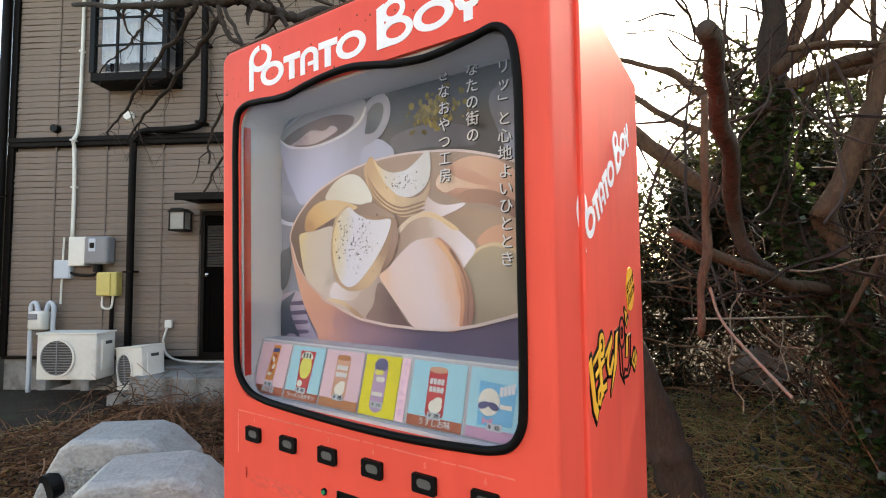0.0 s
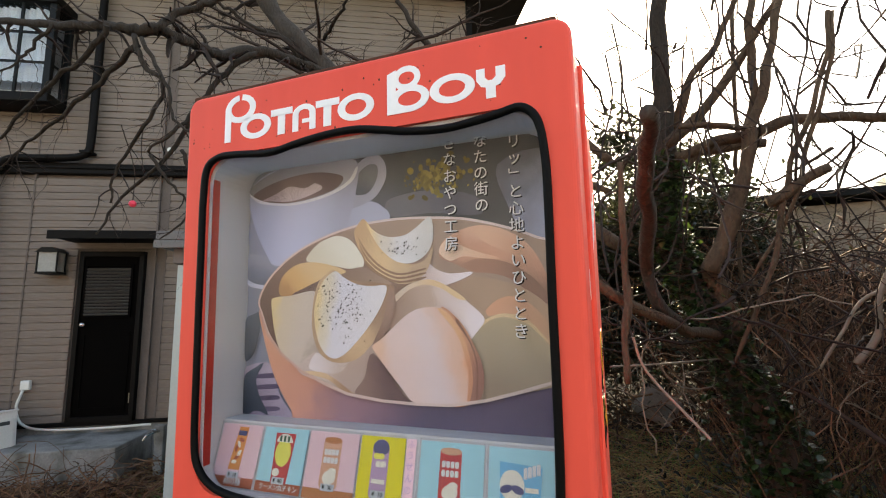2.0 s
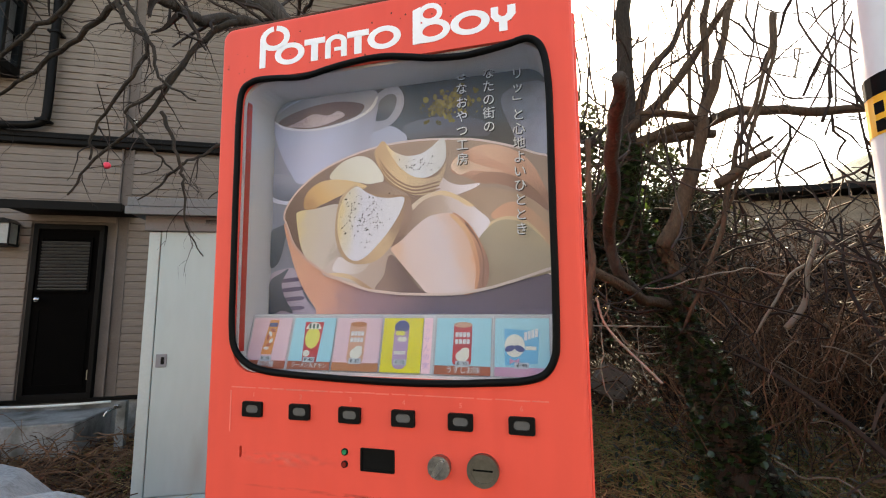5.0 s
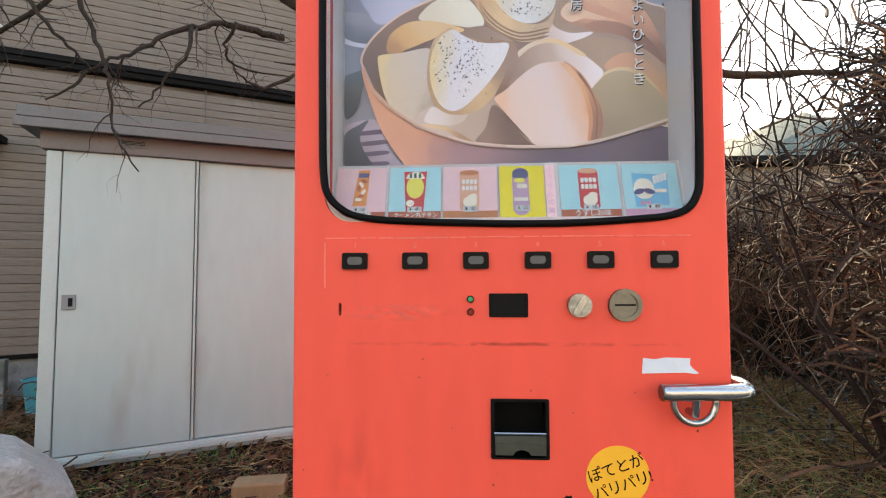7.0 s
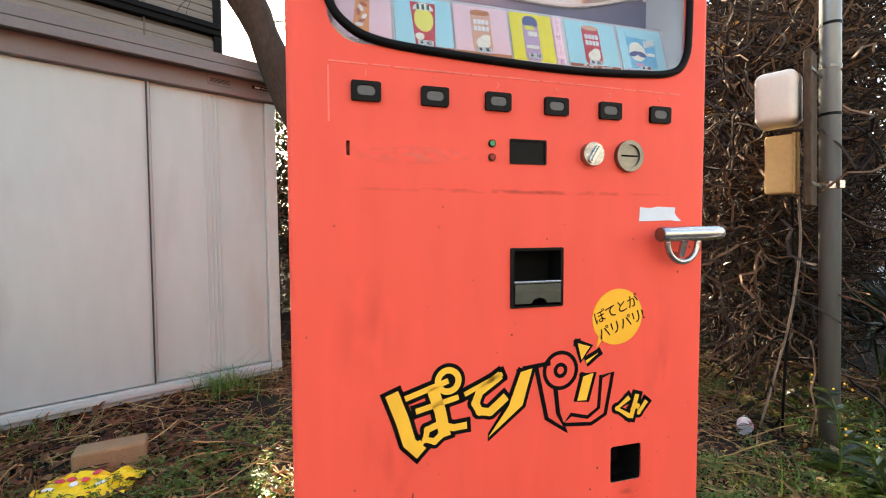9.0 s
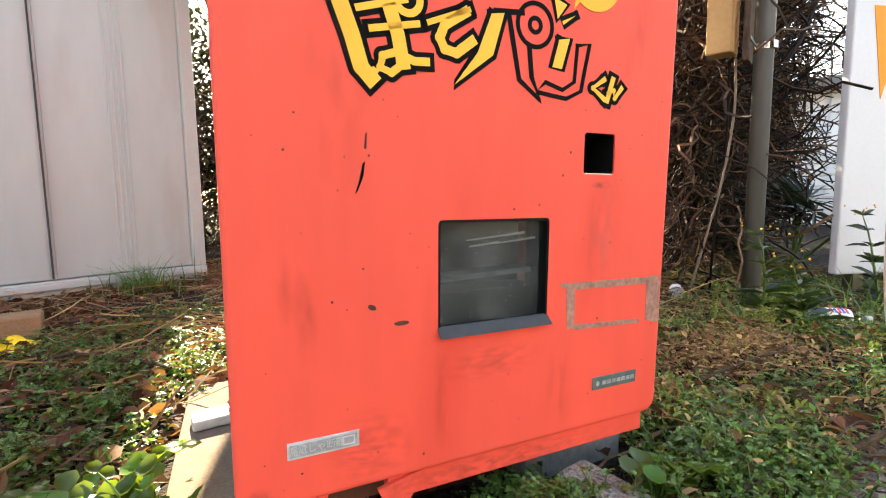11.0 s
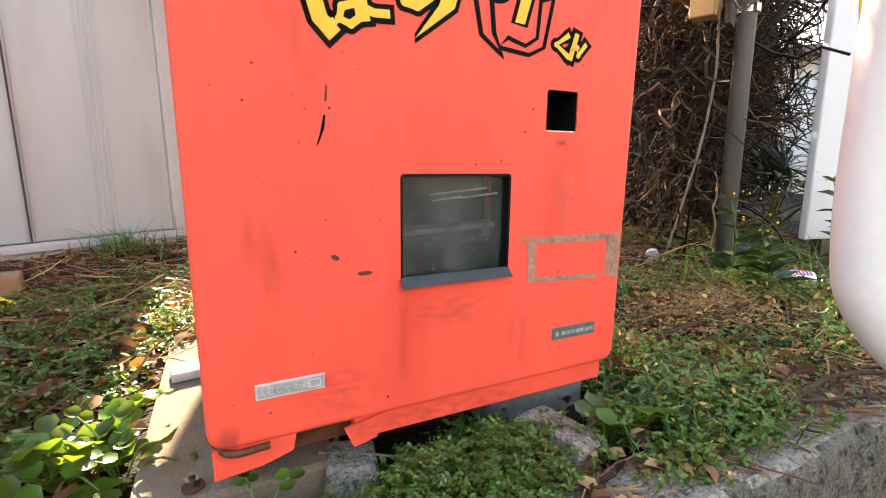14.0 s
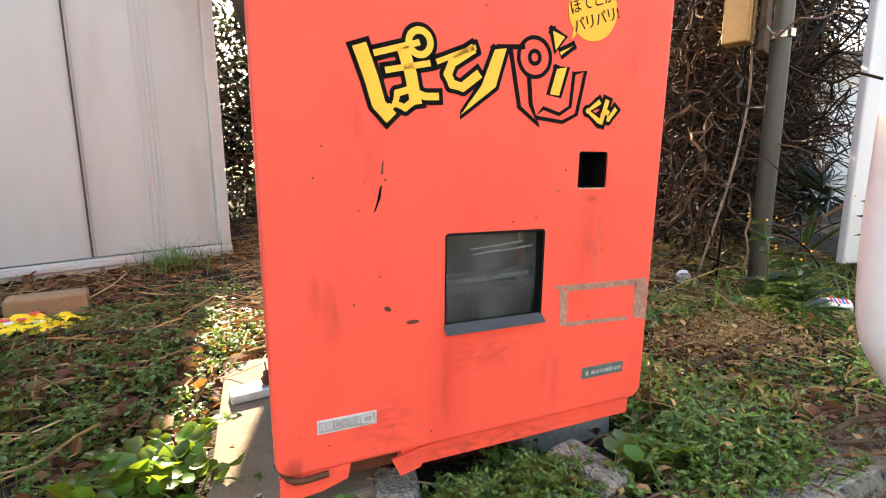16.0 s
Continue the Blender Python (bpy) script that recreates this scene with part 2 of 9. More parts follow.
def put_prism(bm, points, y0, y1):
    a = [bm.verts.new((x, y0, z)) for x, z in points]
    b = [bm.verts.new((x, y1, z)) for x, z in points]
    bm.faces.new(a)
    bm.faces.new(b[::-1])
    k = len(a)
    for i in range(k):
        bm.faces.new((a[i], b[i], b[(i + 1) % k], a[(i + 1) % k]))
    bmesh.ops.recalc_face_normals(bm, faces=bm.faces[:])
    return bm


def ring(outer, inner, y0, y1):
    """A plate from y0 to y1 between an outer and an inner outline of equal count."""
    bm = bmesh.new()
    k = len(outer)
    rows = [[bm.verts.new((x, y, z)) for x, z in pts] for pts, y in ((outer, y0), (outer, y1), (inner, y1), (inner, y0))]
    for i in range(k):
        j = (i + 1) % k
        for q in range(4):
            a, b = rows[q], rows[(q + 1) % 4]
            bm.faces.new((a[i], b[i], b[j], a[j]))
    bmesh.ops.recalc_face_normals(bm, faces=bm.faces[:])
    return bm


def rounded(x0, x1, z0, z1, r, seg=6):
    pts = []
    for cx, cz, a0 in ((x1 - r, z0 + r, -90), (x1 - r, z1 - r, 0), (x0 + r, z1 - r, 90), (x0 + r, z0 + r, 180)):
        for i in range(seg + 1):
            a = radians(a0 + 90 * i / seg)
            pts.append((cx + r * math.cos(a), cz + r * math.sin(a)))
    return pts


def ellipse(cx, cz, rx, rz, turn=0.0, k=40, a0=0.0, a1=360.0):
    out, c, s = [], math.cos(radians(turn)), math.sin(radians(turn))
    full = abs(a1 - a0 - 360) < 1e-6
    for i in range(k if full else k + 1):
        a = radians(a0 + (a1 - a0) * i / k)
        x, z = rx * math.cos(a), rz * math.sin(a)
        out.append((cx + c * x - s * z, cz + s * x + c * z))
    return out


def put_tube(bm, pts, radii, sides=8, caps=True):
    """A tube along a line of points; radii one for all or one for each."""
    pts = [Vector(p) for p in pts]
    if not isinstance(radii, (list, tuple)):
        radii = [radii] * len(pts)
    prev, side = None, None
    for i, p in enumerate(pts):
        d = (pts[min(i + 1, len(pts) - 1)] - pts[max(i - 1, 0)])
        if d.length < 1e-9:
            d = Vector((0, 0, 1))
        d.normalize()
        if side is None:
            side = d.cross(Vector((0.13, 0.31, 0.94)))
            if side.length < 1e-3:
                side = d.cross(Vector((1, 0, 0)))
        side = (side - d * side.dot(d)).normalized()
        other = d.cross(side)
        row = [bm.verts.new(p + radii[i] * (math.cos(2 * math.pi * k / sides) * side + math.sin(2 * math.pi * k / sides) * other)) for k in range(sides)]
        if prev:
            for k in range(sides):
                bm.faces.new((prev[k], prev[(k + 1) % sides], row[(k + 1) % sides], row[k]))
        elif caps and sides > 2:
            bm.faces.new(row[::-1])
        prev = row
    if caps and sides > 2:
        bm.faces.new(prev)
    return bm


def tube(pts, radii, sides=8, caps=True):
    return put_tube(bmesh.new(), pts, radii, sides, caps)


def smooth_line(pts, n=8):
    """Points along a smooth curve through pts (Catmull-Rom)."""
    p = [Vector(q) for q in pts]
    p = [p[0] * 2 - p[1]] + p + [p[-1] * 2 - p[-2]]
    out = []
    for i in range(1, len(p) - 2):
        for k in range(n):
            t = k / n
            a, b, c, d = p[i - 1], p[i], p[i + 1], p[i + 2]
            out.append(0.5 * (2 * b + (c - a) * t + (2 * a - 5 * b + 4 * c - d) * t * t + (3 * b - a - 3 * c + d) * t ** 3))
    out.append(p[-2])
    return out


def disc(cx, cz, r, y0, y1, k=32):
    return prism(ellipse(cx, cz, r, r, 0, k), y0, y1)


def lettering(name, text, size, m, mat, parent, thick=0.0006, align='CENTER', spacing=1.0, label=""):
    """Words as a thin mesh; the text faces -y of m, upright along z."""
    cu = bpy.data.curves.new(name, 'FONT')
    cu.body, cu.size, cu.align_x, cu.align_y, cu.extrude = text, size, align, 'CENTER', thick / 2
    cu.space_character, cu.resolution_u = spacing, 3
    tmp = bpy.data.objects.new(name, cu)
    scene.collection.objects.link(tmp)
    dg = bpy.context.evaluated_depsgraph_get()
    me = bpy.data.meshes.new_from_object(tmp.evaluated_get(dg))
    bpy.data.objects.remove(tmp)
    me.transform(m @ pose(0, 0, 0, 90, 0, 0))
    me.materials.clear()
    me.materials.append(mat)
    ob = new(name, me)
    ob.parent = parent
    if label:
        tagged(ob, label)
    return ob


rnd = random.Random(7)


# ---- ground ----
def ground_height(x, y):
    h = -0.035 + 0.02 * noise.noise((x * 1.3, y * 1.3, 0.3)) + 0.012 * noise.noise((x * 5, y * 5, 1.7))
    if y < -0.19:
        return -0.24 + 0.004 * noise.noise((x * 3, y * 3, 0))
    far = max(0.0, min(1.0, (y - 4.5) / 3.0)) * max(0.0, min(1.0, (x + 1.5) / 2.0))
    h += 0.7 * far * far
    left = max(0.0, min(1.0, (-x - 1.0) / 3.0))
    h += 0.05 * left
    near = max(0.0, 1.0 - max(abs(x - 0.35) / 0.5, abs(y - 0.3) / 0.6))
    return h - 0.03 * min(1.0, near * 3)


def build_ground():
    xs = [-400, -150, -60, -30, -18, -12, -9, -7] + [-6 + 0.12 * i for i in range(101)] + [7, 9, 12, 18, 30, 60, 150, 400]
    ys = [-400, -150, -60, -30, -15, -8, -4, -2, -1.2, -0.7, -0.4, -0.26, -0.2, -0.18] + [-0.15 + 0.12 * i for i in range(72)] + [9.2, 11, 14, 20, 30, 60, 150, 400]
    verts = [(x, y, ground_height(x, y)) for y in ys for x in xs]
    k = len(xs)
    faces = [(j * k + i, j * k + i + 1, (j + 1) * k + i + 1, (j + 1) * k + i) for j in range(len(ys) - 1) for i in range(k - 1)]
    me = bpy.data.meshes.new("ground")
    me.from_pydata(verts, [], faces)
    for p in me.polygons:
        p.use_smooth = True
    m = material("leaf litter and soil", (0.020, 0.013, 0.009), 0.95, vary=0.5, scale=9, fine=70, bump=1.0, depth=0.02, dirt=(0.02, 0.026, 0.008), dirt_amount=0.5, dirt_scale=3.0)
    me.materials.append(m)
    return tagged(new("ground", me), "brown soil with leaf litter and thin weeds", "ground", kind="structure")


build_ground()
pave = part("pavement", box(-9, 9, -6, -0.28, -0.26, -0.225), material("asphalt", (0.06, 0.06, 0.06), 0.9, vary=0.25, fine=200, bump=0.6), None)
tagged(pave, "dark worn asphalt in front of the kerb", "pavement", kind="structure")

# ---- house ----
HOUSE = pose(-3.03, 3.64, 0, 0, 0, 28.5)
U0, U1, TOP = -4.6, 2.5, 5.75


def build_house():
    house = empty("house", HOUSE, "two-storey house with taupe lap siding and dark brown trim", "house")
    wall = part("wall", box(U0 + 0.02, U1 - 0.02, 0.03, 6.0, 0.42, TOP), SIDING_JOINT, house)
    part("foundation", box(U0, U1, 0.012, 5.9, -0.3, 0.40, 0.01), CONCRETE, house, "grey concrete foundation")
    part("sill_trim", box(U0, U1, -0.025, 0.05, 0.40, 0.435, 0.004), SIDING_TRIM, house)
    part("band", box(U0 - 0.02, U1 + 0.02, -0.045, 0.05, 3.14, 3.27, 0.012), SIDING_TRIM, house, "dark brown band between the storeys")
    part("band_cap", box(U0 - 0.02, U1 + 0.02, -0.065, -0.047, 3.20, 3.225, 0.004), SIDING_TRIM, house)
    for u in (U0 - 0.03, U1 - 0.05):
        part("corner_trim", box(u, u + 0.08, -0.03, 0.06, 0.435, TOP), SIDING_TRIM, house)
    part("soffit", box(U0 - 0.5, U1 + 0.75, -0.62, 6.5, TOP - 0.02, TOP + 0.06), SIDING_TRIM, house, "dark brown eaves")
    part("roof", prism([(U0 - 0.6, TOP + 0.08), (U1 + 0.85, TOP + 0.08), (U1 + 0.85, TOP + 0.2), (U1 - 2.4, TOP + 1.7), (U0 + 2.4, TOP + 1.7), (U0 - 0.6, TOP + 0.2)], -0.7, 6.6), SIDING_TRIM, house)
    part("gutter", tube([(U0 - 0.6, -0.72, TOP + 0.1), (U1 + 0.85, -0.72, TOP + 0.1)], 0.06, 10), SIDING_TRIM, house)
    # vertical joints with a slim double batten
    for u in (-3.98, -3.28, -2.52, -1.22, -1.11, 0.59, 1.81):
        part("joint_strip", box(u - 0.008, u + 0.008, -0.006, 0.03, 0.44, 3.14), SIDING_JOINT, house)
        part("joint_strip", box(u - 0.008, u + 0.008, -0.006, 0.03, 3.27, TOP - 0.02), SIDING_JOINT, house)
    return house, wall


def siding(house, wall):
    """Single boards of the siding, bay by bay."""
    bays = [(U0 + 0.05, -3.988), (-3.972, -3.288), (-3.272, -2.528), (-2.512, -1.228), (-1.102, 0.582), (0.598, 1.802), (1.818, U1 - 0.05)]
    pitch = 0.0805
    for a, b in bays:
        me = None
        for z0, z1 in ((0.44, 3.135), (3.275, TOP - 0.03)):
            k = int((z1 - z0) / pitch)
            for i in range(k):
                z = z0 + i * pitch
                aa, bb = a, b
                if z < 2.26 and a < -1.33 < b + 0.01 and b < 0:
                    bb = -2.02
                if i % 5 == 0 or me is None or (aa, bb) != (a, b):
                    bm = bmesh.new()
                    n = max(3, int((bb - aa) / 0.055))
                    rows = []
                    for j in range(n + 1):
                        x = aa + (bb - aa) * j / n
                        lip = max(0.0, noise.noise((x * 9 + 3 * a, z * 7, 0.4)) + 0.12) * 0.016
                        mid = 0.003 * noise.noise((x * 14, z * 5 + a, 4.1))
                        rows.append([bm.verts.new((x, y, h)) for y, h in ((0.010, -0.002), (0.004 - lip, 0.003), (0.003 + mid - lip * 0.5, pitch * 0.35), (0.003 + mid, pitch * 0.7), (0.010, pitch - 0.002))])
                    for c, d in zip(rows, rows[1:]):
                        for j in range(4):
                            bm.faces.new((c[j], d[j], d[j + 1], c[j + 1]))
                    bmesh.ops.recalc_face_normals(bm, faces=bm.faces[:])
                    use = bpy.data.meshes.new("siding_board")
                    bm.to_mesh(use)
                    bm.free()
                    use.materials.append(SIDING)
                    if (aa, bb) == (a, b):
                        me = use
                else:
                    use = me
                ob = new("siding_board", use)
                ob.parent = wall
                ob.location = (0, 0, z)


house, house_wall = build_house()

# ---- shed ----
SHED = pose(-2.2, 1.79, 0, 0, 0, 26.0)

DARK_GAP = material("dark gap", (0.05, 0.05, 0.048), 0.7, vary=0.2)


def build_shed():
    s = empty("garden_shed", SHED, "pale grey steel storage shed with sliding doors and grey roof", "shed")
    part("body", box(0.0, 2.26, 0.05, 0.92, 0.07, 1.92), SHED_FRAME, s)
    part("base", box(-0.01, 2.27, -0.01, 0.93, 0.0, 0.075, 0.006), SHED_FRAME, s, "off-white steel base rail")
    part("threshold", box(0.0, 2.26, -0.03, -0.012, 0.03, 0.06, 0.004), SHED_FRAME, s)
    part("post", box(-0.005, 0.07, -0.012, 0.05, 0.075, 1.88, 0.006), SHED_FRAME, s)
    part("post", box(2.19, 2.265, -0.012, 0.05, 0.075, 1.88, 0.006), SHED_FRAME, s)
    d1 = part("sliding_door", box(0.075, 0.79, -0.008, 0.02, 0.08, 1.885, 0.005), SHED_PANEL, s)
    d2 = part("sliding_door", box(0.80, 1.50, 0.012, 0.036, 0.08, 1.885, 0.005), SHED_PANEL, s)
    d3 = part("fixed_panel", box(1.51, 2.19, 0.02, 0.045, 0.08, 1.885, 0.005), SHED_PANEL, s)
    for i, u in enumerate((1.80, 1.83, 1.855, 1.88)):
        part("rib", box(u, u + 0.012, 0.014, 0.024, 0.085, 1.88, 0.003), SHED_PANEL, d3)
    lock = part("lock_plate", box(0.075 + 0.02, 0.165, -0.016, -0.007, 0.93, 1.02, 0.004), GREY_PLASTIC, d1, "grey latch plate")
    part("latch", box(0.128, 0.15, -0.02, -0.015, 0.95, 1.0, 0.003), BLACK, lock)
    part("door_edge", box(0.785, 0.797, -0.014, 0.02, 0.08, 1.885, 0.003), SHED_FRAME, d1)
    part("door_edge", box(1.497, 1.508, 0.005, 0.036, 0.08, 1.885, 0.003), SHED_FRAME, d2)
    for u in (0.782, 1.494):
        part("door_gap", box(u - 0.004, u, -0.0145, 0.03, 0.085, 1.88), DARK_GAP, s)
    part("fascia", box(-0.03, 2.29, -0.035, 0.05, 1.885, 2.0, 0.006), SHED_FASCIA, s, "grey-brown fascia above the doors")
    roof = part("roof", prism([(-0.12, 2.0), (2.36, 2.0), (2.36, 2.045), (2.35, 2.10), (-0.11, 2.10), (-0.12, 2.045)], -0.11, 1.02), SHED_ROOF, s, "grey folded steel roof")
    part("roof_lip", box(-0.125, 2.365, -0.128, -0.112, 1.985, 2.04, 0.005), SHED_ROOF, roof)
    part("roof_lip", box(-0.115, 2.355, -0.119, -0.108, 2.045, 2.108, 0.005), SHED_ROOF, roof)
    for u in (0.36, 1.82):
        v = part("vent", ring(rounded(u, u + 0.15, 1.93, 1.985, 0.006), rounded(u + 0.012, u + 0.138, 1.94, 1.975, 0.004), -0.043, -0.034), SHED_FASCIA, s, "dark slotted vent")
        part("backing", box(u + 0.01, u + 0.14, -0.037, -0.0355, 1.938, 1.977), DARK_VOID, v)
        for i in range(4):
            part("slat", box(u + 0.012, u + 0.138, -0.041, -0.038, 1.943 + i * 0.009, 1.947 + i * 0.009), SHED_FASCIA, v)
    pl = part("maker_plate", box(2.10, 2.22, -0.039, -0.034, 1.955, 1.975), BLACK, s, "small dark maker's plate")
    part("bar", box(2.115, 2.15, -0.042, -0.039, 1.96, 1.97), WHITE_INK, pl)
    part("bar", box(2.16, 2.205, -0.042, -0.039, 1.963, 1.968), BLUE_GREY, pl)
    for u in (0.05, 0.75, 1.45, 2.15):
        part("footing_block", box(u - 0.1, u + 0.1, 0.02, 0.4, -0.1, 0.0, 0.01), CONCRETE, s, "grey concrete footing block")
    return s


build_shed()


# ---- vending machine ----
TIP = pose(0, 0, 0, 1.39, 0.4, 0)


def cut(bm, cutters):
    """A bmesh with the shapes of the cutters taken away."""
    def temp(b):
        me = bpy.data.meshes.new("tmp")
        b.to_mesh(me)
        b.free()
        return new("tmp", me)
    base = temp(bm)
    others = [temp(c) for c in cutters]
    for o in others:
        md = base.modifiers.new("b", 'BOOLEAN')
        md.operation, md.object, md.solver = 'DIFFERENCE', o, 'EXACT'
    bpy.context.view_layer.update()
    me = bpy.data.meshes.new_from_object(base.evaluated_get(bpy.context.evaluated_depsgraph_get()))
    out = bmesh.new()
    out.from_mesh(me)
    for o in (base, *others):
        bpy.data.objects.remove(o)
    bpy.data.meshes.remove(me)
    return out


def shade(name, c0, c1, x0, z0, x1, z1, vary=0.06, scale=30, rough=0.5):
    """Printed colour that runs from c0 at (x0, z0) to c1 at (x1, z1)."""
    m = bpy.data.materials.new(name)
    m.use_nodes = True
    n, l = m.node_tree.nodes, m.node_tree.links
    b = n["Principled BSDF"]
    b.inputs["Roughness"].default_value = rough
    co = n.new("ShaderNodeTexCoord")
    sub = n.new("ShaderNodeVectorMath")
    sub.operation = 'SUBTRACT'
    sub.inputs[1].default_value = (x0, 0, z0)
    dot = n.new("ShaderNodeVectorMath")
    dot.operation = 'DOT_PRODUCT'
    k = (x1 - x0) ** 2 + (z1 - z0) ** 2
    dot.inputs[1].default_value = ((x1 - x0) / k, 0, (z1 - z0) / k)
    l.new(co.outputs["Object"], sub.inputs[0])
    l.new(sub.outputs[0], dot.inputs[0])
    nz = n.new("ShaderNodeTexNoise")
    nz.inputs["Scale"].default_value, nz.inputs["Detail"].default_value = scale, 5
    l.new(co.outputs["Object"], nz.inputs["Vector"])
    ad = n.new("ShaderNodeMath")
    ad.operation = 'MULTIPLY_ADD'
    ad.inputs[1].default_value = vary * 8
    l.new(nz.outputs["Fac"], ad.inputs[0])
    sb = n.new("ShaderNodeMath")
    sb.operation = 'SUBTRACT'
    sb.inputs[1].default_value = vary * 4
    l.new(dot.outputs["Value"], sb.inputs[0])
    l.new(sb.outputs[0], ad.inputs[2])
    cl = n.new("ShaderNodeClamp")
    l.new(ad.outputs[0], cl.inputs[0])
    mx = n.new("ShaderNodeMix")
    mx.data_type = 'RGBA'
    mx.inputs[6].default_value, mx.inputs[7].default_value = (*c0, 1), (*c1, 1)
    l.new(cl.outputs[0], mx.inputs["Factor"])
    l.new(mx.outputs[2], b.inputs["Base Color"])
    return m


def sheen_pane(name):
    """Scratched grey plastic, half clear; its patchy grey film stands in for reflected light."""
    m = bpy.data.materials.new(name)
    m.use_nodes = True
    n, l = m.node_tree.nodes, m.node_tree.links
    b = n["Principled BSDF"]
    b.inputs["Roughness"].default_value = 0.25
    b.inputs["Base Color"].default_value = (0.11, 0.115, 0.11, 1)
    tr, mx, nz, rg, co = (n.new("ShaderNode" + k) for k in ("BsdfTransparent", "MixShader", "TexNoise", "MapRange", "TexCoord"))
    tr.inputs[0].default_value = (0.7, 0.72, 0.72, 1)
    nz.inputs["Scale"].default_value, nz.inputs["Detail"].default_value = 16, 9
    rg.inputs["From Min"].default_value, rg.inputs["From Max"].default_value = 0.35, 0.72
    rg.inputs["To Min"].default_value, rg.inputs["To Max"].default_value = 0.16, 0.62
    l.new(co.outputs["Object"], nz.inputs["Vector"])
    l.new(nz.outputs["Fac"], rg.inputs[0])
    l.new(rg.outputs[0], mx.inputs[0])
    l.new(tr.outputs[0], mx.inputs[1])
    l.new(b.outputs[0], mx.inputs[2])
    l.new(mx.outputs[0], n["Material Output"].inputs[0])
    return m


LINER = material("pale grey liner", (0.55, 0.55, 0.58), 0.45, vary=0.06, bump=0.03)
WINDOW_GLASS = glass("window pane", clear=0.93)
FLAP_GLASS = sheen_pane("scratched smoky pane")
machine = empty("vending_machine", TIP, "red steel snack vending machine, weathered, leaning slightly forward", "vending machine")
W0, W1, DB, DT = -0.005, 0.693, 0.085, 1.888


